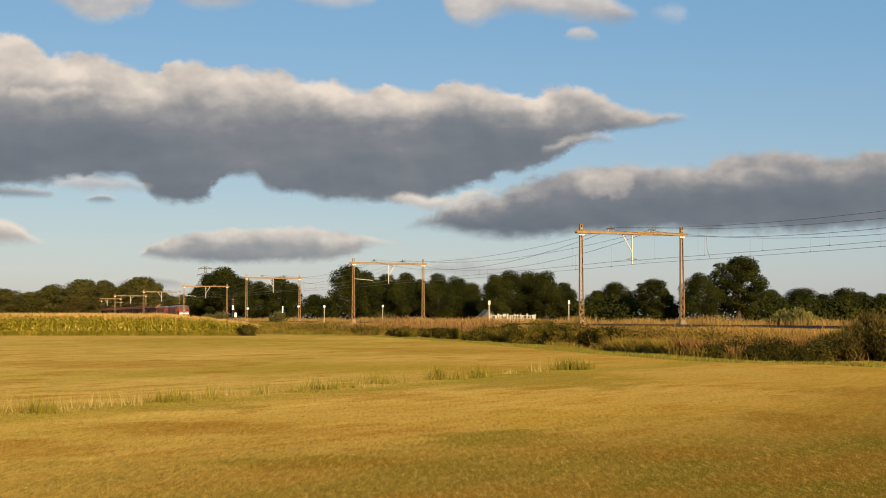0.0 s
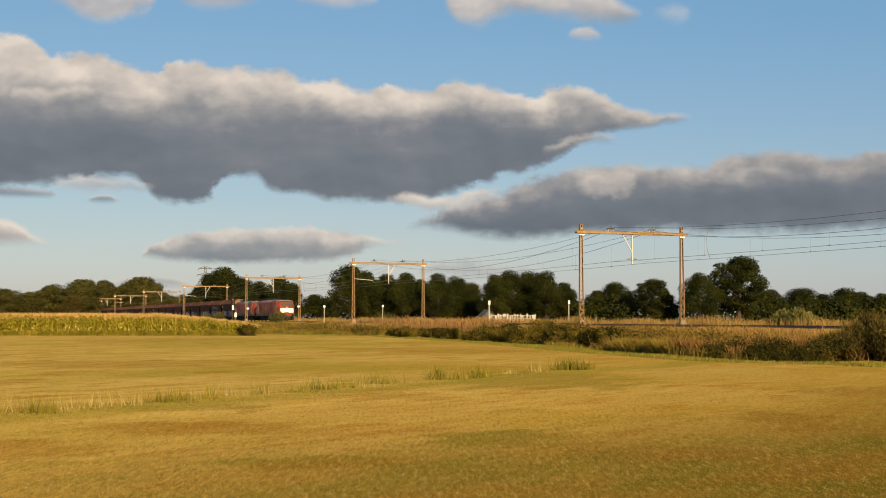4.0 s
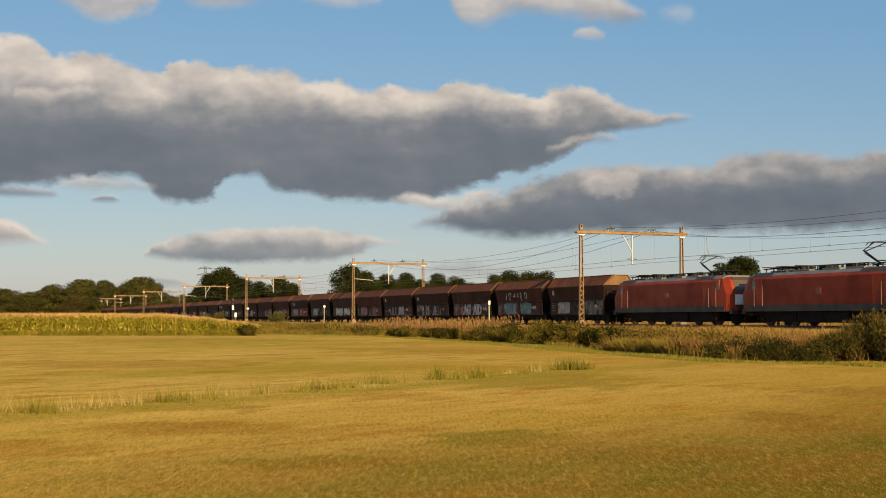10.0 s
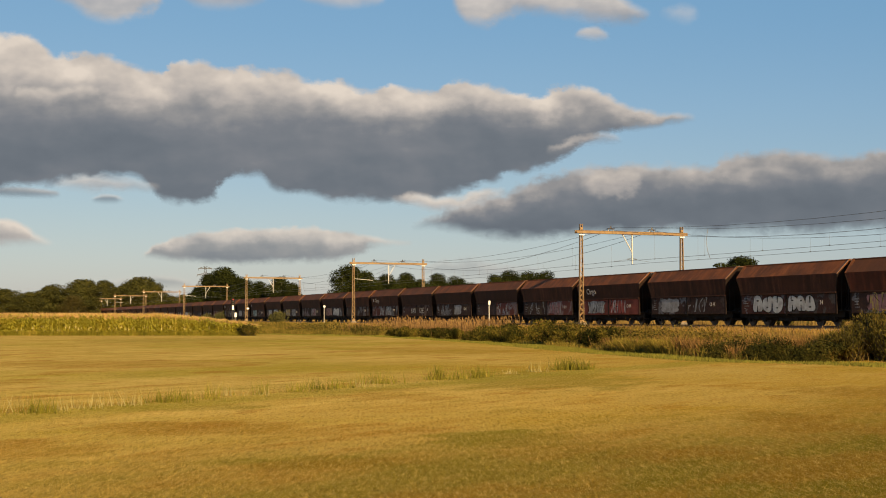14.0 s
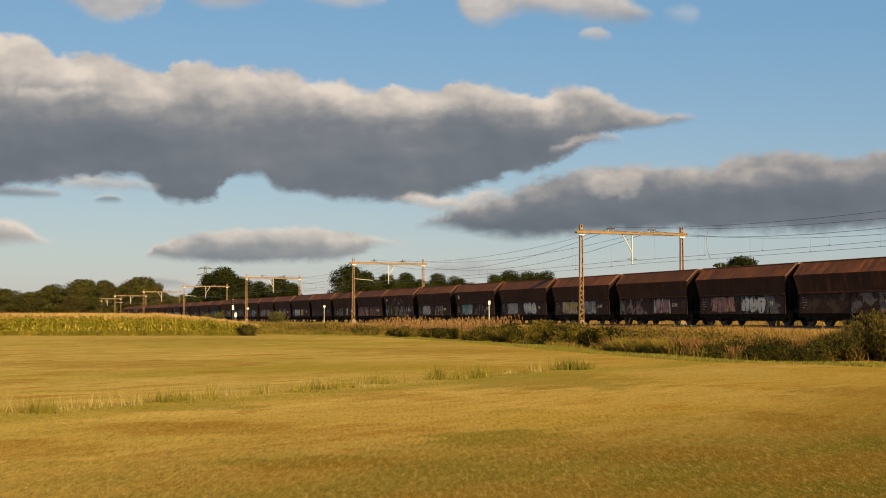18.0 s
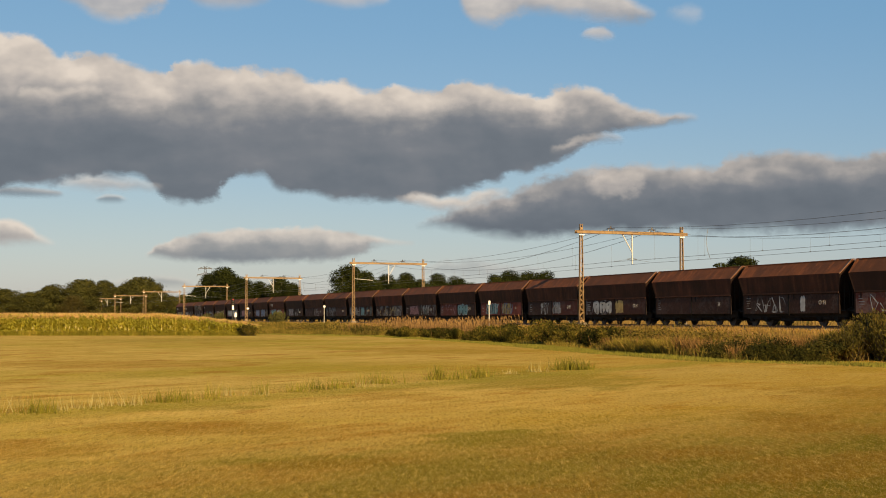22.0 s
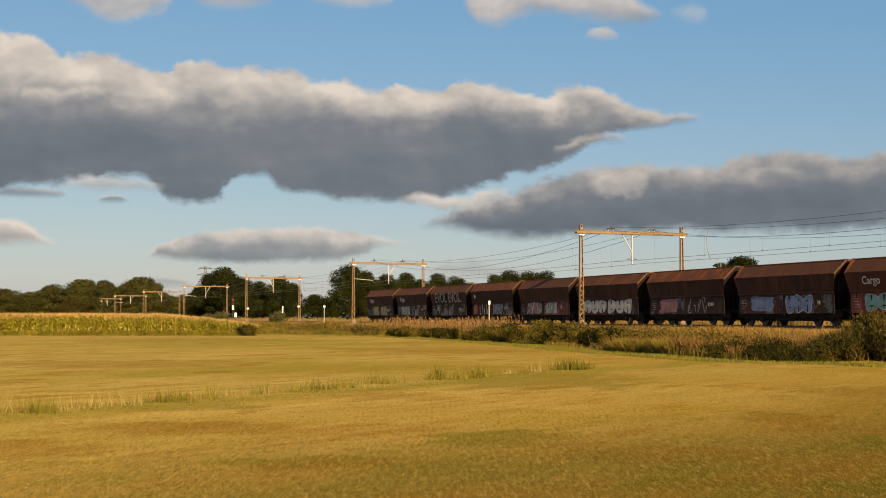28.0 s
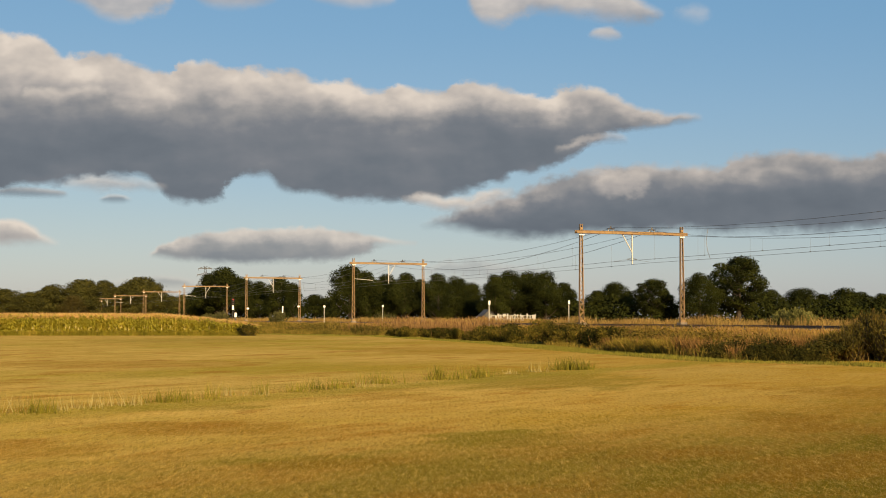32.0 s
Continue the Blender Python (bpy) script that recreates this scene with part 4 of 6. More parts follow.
        # added dark strips over the plate edges, standing in for shade in the gap
        for y in (-1, 1):
            part("corner_post", Geo().box(min(k * (lo - 0.08), k * (lo + 0.05)), max(k * (lo - 0.08), k * (lo + 0.05)), min(y * 1.26, y * 1.345), max(y * 1.26, y * 1.345), zc - 0.02, zd - 0.05, 0.012).bar((k * (lo - 0.01), y * 1.305, zd), (k * (wi - 0.01), y * 1.475, zw - 0.05), 0.07, 0.07), END_SHADE, w)
        part("end_platform", Geo().box(min(k * 5.0, k * 5.95), max(k * 5.0, k * 5.95), -1.25, 1.25, 0.98, 1.06), UNDER, w)
        lad = Geo()
        for y in (-1.2, -0.8):
            lad.bar((k * 5.75, y, 1.06), (k * 5.75, y, 3.2), 0.04, 0.04)
        for z in np.arange(1.3, 3.2, 0.3):
            lad.bar((k * 5.75, -1.2, z), (k * 5.75, -0.8, z), 0.025, 0.025)
        part("end_ladder", lad, UNDER, w)
    part("chute", Geo().prism([(-1.27, zd), (1.27, zd), (1.25, zc), (0.75, 0.36), (-0.75, 0.36), (-1.25, zc)], -4.2, 4.2), UNDER, w)
    part("load", Geo().prism([(-1.3, 2.3), (1.3, 2.3), (1.35, 3.1), (0.5, 3.55), (-0.5, 3.5), (-1.35, 3.05)], -5.0, 5.0), COAL, w, "dark coal load")
    for x in (-3.9, 3.9):
        bogie(w, x, 0.46, 1.8)
    buffers(w, (-6.27, 6.27))
    return w


def build_loco():
    e = new("electric_locomotive")
    side = 7.55
    body = Geo()
    prof = [(-1.49, 1.02), (1.49, 1.02), (1.49, 3.22), (1.36, 3.42), (-1.36, 3.42), (-1.49, 3.22)]
    body.prism(prof, -side, side)
    b = part("body", body, LOCO_RED, e)
    for y in (-1, 1):
        part("lower_band", Geo().box(-8.3, 8.3, min(y * 1.47, y * 1.495), max(y * 1.47, y * 1.495), 1.0, 1.42), LOCO_GREY, e, "dusty grey lower band")
        for z in np.arange(1.52, 3.1, 0.155):
            part("side_rib", Geo().box(-5.9, 5.4, min(y * 1.49, y * 1.508), max(y * 1.49, y * 1.508), z, z + 0.075), LOCO_RED, b)
        for x in (-6.75, 6.75):
            d = part("cab_door", Geo().box(x - 0.36, x + 0.36, min(y * 1.49, y * 1.50), max(y * 1.49, y * 1.50), 1.45, 3.2), LOCO_RED, e)
            for k in (-0.5, 0.5):
                part("handrail", Geo().rod((x + k, y * 1.56, 1.35), (x + k, y * 1.56, 2.75), 0.012, 6), HANDRAIL, d, "thin pale handrail")
            part("step_ladder", Geo().box(x - 0.28, x - 0.24, min(y * 1.38, y * 1.44), max(y * 1.38, y * 1.44), 0.4, 1.02).box(x + 0.24, x + 0.28, min(y * 1.38, y * 1.44), max(y * 1.38, y * 1.44), 0.4, 1.02).box(x - 0.28, x + 0.28, min(y * 1.36, y * 1.46), max(y * 1.36, y * 1.46), 0.5, 0.53).box(x - 0.28, x + 0.28, min(y * 1.36, y * 1.46), max(y * 1.36, y * 1.46), 0.78, 0.81), UNDER, e)
            k = 1 if x > 0 else -1
            part("side_window", Geo().box(x + k * 0.62 - 0.2, x + k * 0.62 + 0.2, min(y * 1.488, y * 1.505), max(y * 1.488, y * 1.505), 2.55, 3.15, 0.004), GLASS, e)
        part("emblem", Geo().box(-0.28, 0.28, min(y * 1.50, y * 1.53), max(y * 1.50, y * 1.53), 2.1, 2.5), SPRAY_PALE, e, "small faded white emblem")
    levels = [(1.02, 9.12, 1.42, 1.12), (1.46, 9.18, 1.45, 1.15), (2.28, 9.20, 1.46, 1.16), (2.46, 9.10, 1.46, 1.14), (3.26, 8.66, 1.40, 1.06), (3.46, 8.48, 1.28, 0.98), (3.54, 8.15, 1.1, 0.9)]
    for k in (-1, 1):
        cab = Geo()
        vs = []
        for z, xf, ws, wf in levels:
            half = 1.49 if z < 3.2 else (1.36 if z < 3.5 else 1.2)
            vs += [(k * side, -half, z), (k * (xf - 0.75), -ws, z), (k * (xf - 0.12), -wf - 0.1, z), (k * xf, -wf + 0.1, z), (k * xf, wf - 0.1, z), (k * (xf - 0.12), wf + 0.1, z), (k * (xf - 0.75), ws, z), (k * side, half, z)]
        fs = [(j * 8 + i, j * 8 + i + 1, j * 8 + 9 + i, j * 8 + 8 + i) for j in range(len(levels) - 1) for i in range(7)]
        fs += [tuple(range(8))[::-1], tuple(range(8 * (len(levels) - 1), 8 * len(levels)))]
        c = part("cab", cab.add(vs, fs), LOCO_RED, e)
        part("front_panel", Geo().add([(k * 9.205, -1.13, 1.50), (k * 9.205, 1.13, 1.50), (k * 9.222, 1.13, 2.24), (k * 9.222, -1.13, 2.24), (k * 9.15, -1.13, 1.50), (k * 9.15, 1.13, 1.50), (k * 9.15, 1.13, 2.24), (k * 9.15, -1.13, 2.24)], [(0, 1, 2, 3), (4, 5, 1, 0), (3, 2, 6, 7), (0, 3, 7, 4), (1, 5, 6, 2)]), WHITE_PAINT, c, "bright white front panel")
        for y0, y1 in ((-1.02, -0.04), (0.04, 1.02)):
            part("windscreen", Geo().add([(k * 9.075, y0, 2.56), (k * 9.075, y1, 2.56), (k * 8.70, y1 * 0.95, 3.24), (k * 8.70, y0 * 0.95, 3.24), (k * 9.0, y0, 2.53), (k * 9.0, y1, 2.53), (k * 8.62, y1 * 0.95, 3.22), (k * 8.62, y0 * 0.95, 3.22)], [(0, 1, 2, 3), (0, 4, 5, 1), (1, 5, 6, 2), (2, 6, 7, 3), (3, 7, 4, 0)]), GLASS, c)
            ym = (y0 + y1) / 2
            part("wiper", Geo().rod((k * 9.13, ym, 2.46), (k * 8.95, ym + 0.35, 2.88), 0.012, 4), UNDER, c)
        for y in (-0.92, 0.92):
            part("headlight", Geo().rod((k * 9.14, y, 1.60), (k * 9.245, y, 1.60), 0.11, 12).rod((k * 9.14, y * 0.72, 1.60), (k * 9.245, y * 0.72, 1.60), 0.085, 12), LAMP_GLASS, c)
        part("top_light", Geo().rod((k * 9.05, 0, 2.40), (k * 9.17, 0, 2.40), 0.09, 12), LAMP_GLASS, c)
        part("number_bars", Geo().box(min(k * 9.2, k * 9.228), max(k * 9.2, k * 9.228), -0.3, 0.3, 1.53, 1.60), LOCO_GREY, c)
        part("visor", Geo().add([(k * 8.66, -1.08, 3.28), (k * 8.66, 1.08, 3.28), (k * 8.50, 1.0, 3.50), (k * 8.50, -1.0, 3.50), (k * 8.60, -1.08, 3.25), (k * 8.60, 1.08, 3.25), (k * 8.42, 1.0, 3.50), (k * 8.42, -1.0, 3.50)], [(0, 1, 2, 3), (0, 4, 5, 1), (1, 5, 6, 2), (2, 6, 7, 3), (3, 7, 4, 0)]), LOCO_GREY, c, "dark visor over the windscreen")
        part("lamp_surround", Geo().box(min(k * 9.13, k * 9.212), max(k * 9.13, k * 9.212), -1.14, 1.14, 1.36, 1.52, 0.02), LOCO_GREY, c)
        part("buffer_beam", Geo().box(min(k * 8.7, k * 9.1), max(k * 8.7, k * 9.1), -1.35, 1.35, 0.82, 1.22, 0.03), LOCO_GREY, e)
        part("snow_plough", Geo().add([(k * 9.0, -1.25, 0.2), (k * 9.25, 0, 0.2), (k * 9.0, 1.25, 0.2), (k * 8.9, -1.25, 0.75), (k * 9.1, 0, 0.75), (k * 8.9, 1.25, 0.75), (k * 8.8, -1.25, 0.2), (k * 8.8, 1.25, 0.2), (k * 8.8, -1.25, 0.75), (k * 8.8, 1.25, 0.75)], [(0, 1, 4, 3), (1, 2, 5, 4), (0, 3, 8, 6), (2, 7, 9, 5), (3, 4, 5, 9, 8)]), UNDER, e)
        part("coupling", Geo().rod((k * 9.0, 0, 1.02), (k * 9.62, 0, 0.92), 0.07, 8).tube([(k * 9.1, 0.35, 1.0), (k * 9.3, 0.35, 0.65), (k * 9.15, 0.35, 0.45)], 0.03, 6).tube([(k * 9.1, -0.35, 1.0), (k * 9.3, -0.35, 0.65), (k * 9.15, -0.35, 0.45)], 0.03, 6), UNDER, e)
    roof = Geo().prism([(-1.37, 3.40), (1.37, 3.40), (1.12, 3.60), (0.8, 3.66), (-0.8, 3.66), (-1.12, 3.60)], -7.9, 7.9, None)
    part("roof", roof, ROOF_GREY, e, "pale grey roof")
    for x in (-5.2, -2.6, 0.6, 3.0):
        part("roof_hatch", Geo().box(x - 0.9, x + 0.9, -0.95, 0.95, 3.60, 3.76, 0.02), ROOF_GREY if x > -4 else LOCO_GREY, e)
    part("roof_panel", Geo().prism([(-1.40, 3.38), (1.40, 3.38), (1.16, 3.61), (0.8, 3.69), (-0.8, 3.69), (-1.16, 3.61)], 4.0, 6.6), LOCO_GREY, e, "dark grey roof panel under the pantograph")
    part("roof_panel", Geo().prism([(-1.40, 3.38), (1.40, 3.38), (1.16, 3.61), (0.8, 3.69), (-0.8, 3.69), (-1.16, 3.61)], -7.6, -5.4), LOCO_GREY, e, "dark grey roof panel")
    for x in (-3.5, -0.9, 1.9):
        part("roof_switchgear", Geo().box(x - 0.35, x + 0.35, -0.5, 0.5, 3.74, 4.02, 0.05), UNDER, e, "dark roof switchgear")
    for x in np.arange(-6.6, 3.4, 0.5):
        part("roof_insulator", Geo().rod((x, -0.35, 3.66), (x, -0.35, 3.98), 0.055, 8).rod((x + 0.2, 0.4, 3.66), (x + 0.2, 0.4, 4.0), 0.055, 8), INSULATOR, e)
    part("roof_busbar", Geo().rod((-6.4, -0.35, 4.0), (3.6, -0.35, 4.0), 0.025, 6).rod((-6.0, 0.4, 4.02), (3.6, 0.4, 4.02), 0.025, 6), UNDER, e)
    for x, k in ((-6.4, 1), (-4.2, -1), (6.0, -1)):
        low = part("folded_pantograph", Geo().bar((x - 1.1, 0, 4.0), (x + 1.1, 0, 4.0), 0.07, 0.07), UNDER, e, "folded pantograph")
        for y in (-0.55, 0.55):
            part("pantograph_base", Geo().bar((x - 1.1, y, 3.92), (x + 1.1, y, 3.95), 0.06, 0.07), UNDER, low)
            for q in (-0.8, 0.8):
                part("insulator", Geo().rod((x + q, y, 3.62), (x + q, y, 3.92), 0.05, 8), INSULATOR, low)
        for q in (-0.9, -0.7, 0.7, 0.9):
            part("contact_strip", Geo().bar((x + q, -0.8, 4.05), (x + q, 0.8, 4.05), 0.06, 0.06), UNDER, low)
    pan = Geo()
    px = 4.0
    for y in (-0.5, 0.5):
        pan.bar((px - 0.9, y, 3.88), (px + 0.9, y, 3.88), 0.06, 0.06)
        for q in (-0.7, 0.7):
            pan.rod((px + q, y, 3.6), (px + q, y, 3.88), 0.06, 8)
    pan.rod((px + 0.35, 0, 3.9), (px - 1.25, 0, 4.75), 0.06, 6)
    for y in (-0.12, 0.12):
        pan.rod((px - 1.25, y, 4.75), (px + 0.35, y * 4, 5.22), 0.03, 6)
    pan.rod((px + 0.05, 0.1, 3.95), (px - 1.35, 0.1, 4.62), 0.025, 6)
    pr = part("raised_pantograph", pan, UNDER, e, "raised pantograph touching the wire")
    for q in (0.15, 0.55):
        part("contact_strip", Geo().tube([(px + q, -0.98, 5.02), (px + q, -0.75, 5.22), (px + q, 0.75, 5.22), (px + q, 0.98, 5.02)], 0.028, 6), UNDER, pr)
    for x in (-5.0, 5.0):
        bg = bogie(e, x, 0.60, 2.9)
        for y in (-1, 1):
            part("bogie_side_frame", Geo().prism([(y * 1.14 - 0.05, 0.30), (y * 1.14 + 0.05, 0.30), (y * 1.14 + 0.05, 1.02), (y * 1.14 - 0.05, 1.02)], x - 2.1, x + 2.1, [(y * 1.14 - 0.05, 0.30), (y * 1.14 + 0.05, 0.30), (y * 1.14 + 0.05, 1.02), (y * 1.14 - 0.05, 1.02)]), UNDER, bg)
    part("transformer_tank", Geo().box(-2.7, 2.7, -1.25, 1.25, 0.24, 1.0, 0.06), UNDER, e)
    buffers(e, (-9.79, 9.79))
    return e


WAGONS = 44
HOPPER, LOCO = build_hopper(), build_loco()
HOPPER.scale, LOCO.scale = (0.966, 1, 1), (0.965, 1, 1)
tagged(HOPPER, "rusty brown open-topped hopper wagon with sprayed lower doors", "goods wagon", "hopper wagons of the train")
tagged(LOCO, "red electric locomotive with white front and raised pantograph", "locomotive", "locomotives of the train")
TRAIN = [(LOCO, -8.9)]
TRAIN.append((copy_thing(LOCO, Matrix()), -8.9 - 18.75))
CARGO, EMBLEM_SIZE = words("Cargo", 0.68, 0.010), 0.36
LETTER = {c: words(c, 0.40, 0.004) for c in "OH"}
WHITE, GREY, TEAL, OCHRE, BLUE, ROSE, RED = range(7)
REAR, FRONT, UPPER = (-3.9, 3.5), (0.25, 2.9), (-3.2, 5.2)
# what each wagon carries: (where, style, colour, second colour)
SPRAYED = {
    0: [(REAR, "patch", GREY, None), (FRONT, "tag", GREY, None)],
    1: [(UPPER, "tall", WHITE, None), (REAR, "wild", TEAL, GREY), (FRONT, "wild", TEAL, GREY)],
    3: [(REAR, "tag", WHITE, GREY), (FRONT, "tag", WHITE, GREY)],
    4: [(REAR, "tag", WHITE, None), (FRONT, "patch", GREY, None)],
    5: [(REAR, "wild", ROSE, OCHRE)],
    6: [(REAR, "bold", WHITE, None), (FRONT, "bold", WHITE, None)],
    7: [(REAR, "patch", GREY, None), (FRONT, "tag", GREY, None)],
    8: [(REAR, "wild", GREY, WHITE), (FRONT, "wild", RED, WHITE)],
    9: [(REAR, "tag", GREY, None), (FRONT, "wild", ROSE, GREY)],
    10: [(FRONT, "tag", WHITE, None)],
    11: [(REAR, "tag", GREY, None), (FRONT, "patch", GREY, None)],
    13: [((-2.0, 1.5), "tag", WHITE, GREY), ((0.5, 2.3), "wild", GREY, WHITE)],
    15: [(REAR, "wild", ROSE, OCHRE), (FRONT, "bold", WHITE, None)],
    16: [(REAR, "tag", ROSE, None), (FRONT, "wild", ROSE, WHITE)],
    17: [(REAR, "wild", OCHRE, WHITE), (FRONT, "wild", GREY, WHITE)],
    18: [(REAR, "patch", GREY, None), (FRONT, "bold", WHITE, None)],
    19: [(REAR, "wild", TEAL, WHITE), (FRONT, "tag", GREY, None)],
    20: [(REAR, "patch", GREY, None), (FRONT, "tag", OCHRE, WHITE)],
    21: [(UPPER, "tag", GREY, None), (REAR, "tag", OCHRE, None), (FRONT, "tag", WHITE, None)],
    22: [(REAR, "tag", WHITE, None), (FRONT, "tag", GREY, None)],
    23: [(REAR, "tag", WHITE, GREY), ((1.3, 0.7), "patch", WHITE, None)],
    25: [(REAR, "bold", WHITE, None), ((0.2, 1.8), "patch", OCHRE, None)],
    26: [((-2.6, 1.9), "tag", WHITE, None), ((0.2, 1.8), "wild", GREY, WHITE)],
    27: [(REAR, "wild", TEAL, WHITE), (FRONT, "wild", OCHRE, BLUE)],
    28: [(REAR, "tag", ROSE, None), (FRONT, "bold", TEAL, None)],
    29: [(REAR, "wild", ROSE, ROSE), (FRONT, "tag", WHITE, TEAL)],
    30: [(REAR, "tag", OCHRE, None), (FRONT, "tag", OCHRE, None)],
    31: [(REAR, "tag", WHITE, None), ((0.2, 2.0), "patch", TEAL, None)],
    32: [(REAR, "tag", GREY, None)],
    33: [(FRONT, "tag", GREY, None)],
    34: [(REAR, "wild", GREY, ROSE), (FRONT, "tag", WHITE, None)],
    35: [(REAR, "bold", TEAL, None), (FRONT, "wild", WHITE, TEAL)],
    36: [(REAR, "patch", BLUE, None), (FRONT, "bold", BLUE, None)],
    37: [(REAR, "patch", ROSE, None), (FRONT, "tag", GREY, None)],
    38: [((-4.4, 4.3), "bold", WHITE, None), ((0.1, 4.4), "bold", WHITE, None)],
    39: [(REAR, "wild", ROSE, WHITE), (FRONT, "wild", WHITE, GREY)],
    40: [((-5.1, 1.4), "patch", RED, None), ((-3.3, 2.2), "tag", WHITE, None), (FRONT, "wild", BLUE, OCHRE)],
    41: [((-3.6, 1.8), "tag", WHITE, None), ((0.1, 1.6), "tag", GREY, None)],
    42: [(REAR, "wild", GREY, WHITE), (FRONT, "tag", WHITE, None)],
}


def spray(w, i, spot, style, tint, other):
    """One piece of graffiti on a door or on the wall above it."""
    x, wide = spot
    seed = i * 31 + int(x * 10)
    upper = spot is UPPER
    at = pose(x, -1.375, 2.30, 8.2, 0, 0) if upper else pose(x, -1.346, 0.93)
    high = 0.72 if upper else 1.12
    lift = lambda k: at @ Matrix.Translation((0, -0.004 * k, 0))
    if style in ("patch", "wild"):
        part("graffiti_fill", blot(seed, wide * (0.8 if style == "patch" else 0.95), high), SPRAY[tint], w, "patch of sprayed colour", at=lift(0))
    if style == "wild":
        part("graffiti", strokes(seed, 5, wide, high, 0.10), SPRAY[other], w, "sprayed graffiti strokes", at=lift(2))["kind"] = "stuff"
        part("graffiti", strokes(seed + 1, 5, wide, high, 0.055), UNDER, w, "dark sprayed outline", at=lift(4))["kind"] = "stuff"
    if style in ("tag", "tall"):
        part("graffiti", strokes(seed, 4 if style == "tag" else 6, wide, high, 0.085 if style == "tag" else 0.15), SPRAY[tint], w, "sprayed graffiti strokes", at=lift(2))["kind"] = "stuff"
        if other is not None:
            part("graffiti", strokes(seed + 2, 5, wide, high * 0.9, 0.05), SPRAY[other], w, "thin sprayed strokes", at=lift(1))["kind"] = "stuff"
    if style == "bold":
        rim, fill, gap = bubbles(seed, 3, wide, high * (1.08 if i == 38 else 1.0))
        part("graffiti", rim, UNDER if tint == WHITE else SPRAY[WHITE], w, "sprayed outline of rounded letters", at=lift(1))["kind"] = "stuff"
        part("graffiti", fill, SPRAY[tint], w, "rounded sprayed letters", at=lift(3))["kind"] = "stuff"
        part("graffiti", gap, UNDER, w, "dark gaps in the rounded letters", at=lift(6))["kind"] = "stuff"


def repaint(w, names, material):
    for ob in w.children:
        if ob.name.split(".")[0] in names:
            ob.data = ob.data.copy()
            ob.data.materials[0] = material


def dress(w, i):
    """Lettering and graffiti on one wagon."""
    rng = random.Random(900 + i)
    for c, x in ((("H", 3.75),) if i % 3 == 0 else (("O", 3.3), ("H", 3.75))):
        part("class_letter", LETTER[c], LETTER_WHITE, w, "white class letter", at=pose(x, -1.372, 1.42, 90, 0, 0))
    if i in (8, 13, 35, 42, 43):
        part("name_lettering", CARGO, LETTER_WHITE, w, "faded white word", at=pose(-4.1 if i > 14 else -3.9, -1.428, 2.62, 98, 0, 0))
    if i in (0, 3, 4, 13, 19, 21, 40):
        part("emblem", Geo().box(-0.18, 0.18, -0.004, 0.004, 0, EMBLEM_SIZE), LETTER_WHITE, w, "faded square emblem", at=pose(-4.6, -1.425, 2.66, 8, 0, 0))
    if i == 41:
        for t, x in (("EVOL", -4.1), ("EVOL.", 0.2)):
            part("graffiti", words(t, 1.55), SPRAY[GREY], w, "pale outlined sprayed letters", at=pose(x, -1.40, 2.32, 98, 0, 0))["kind"] = "stuff"
        part("graffiti_fill", Geo().box(-4.2, -0.1, -0.003, 0.003, 0, 1.12), UNDER, w, "black sprayed block", at=pose(0, -1.342, 2.24, 9.5, 0, 0))
    # front end of the first wagon takes the sunlit colour
    if i == 0:
        for ob in w.children:
            if ob.name.startswith(("upper_end_plate", "end_rim")) and ob.data.vertices[0].co.x > 0:
                ob.data = ob.data.copy()
                ob.data.materials[0] = SUNLIT_END
    if i in (8, 27, 35):
        repaint(w, ("discharge_door",), RED_DOOR)
    if i in (1, 5, 30, 35):
        repaint(w, ("upper_wall",), RED_WALL)
    if i == 2:
        for t, x in (("AG", -2.35), ("AID", 0.45)):
            part("graffiti", words(t, 1.42, 0.075), SPRAY[WHITE], w, "white sprayed block letters", at=pose(x, -1.347, 0.98, 90, 0, 0))["kind"] = "stuff"
            part("graffiti", words(t, 1.42, 0.0), SPRAY[BLUE], w, "blue filling of the block letters", at=pose(x, -1.356, 0.98, 90, 0, 0))["kind"] = "stuff"
    if i == 12:
        for t, x in (("YAN", -2.1), ("KEE.", 1.0)):
            part("graffiti", words(t, 0.9), SPRAY[GREY], w, "grey sprayed letters", at=pose(x, -1.35, 1.15, 90, 0, 0))["kind"] = "stuff"
    if i == 43:
        for x, wide in ((-3.2, 3.0), (0.25, 2.9)):
            part("graffiti_fill", blot(x + 9, wide, 1.16), SPRAY[TEAL], w, "teal sprayed edge", at=pose(x, -1.343, 0.93))
            part("graffiti_fill", blot(x + 19, wide - 0.7, 1.14), SPRAY[OCHRE], w, "yellow sprayed letters", at=pose(x + (0.45 if x < 0 else 0.1), -1.347, 0.94))
            part("graffiti", strokes(int(x * 10) + 77, 5, wide - 0.5, 1.05, 0.07), UNDER, w, "dark sprayed outline", at=pose(x + 0.3, -1.352, 0.98))["kind"] = "stuff"
    for piece in SPRAYED.get(i, ()):
        spray(w, i, *piece)
    for k in range(5):
        part("data_mark", Geo().box(-5.0, -5.0 + rng.uniform(0.2, 0.6), -1.351, -1.345, 1.2 + k * 0.17, 1.235 + k * 0.17), SPRAY[GREY], w, "row of small faded markings")


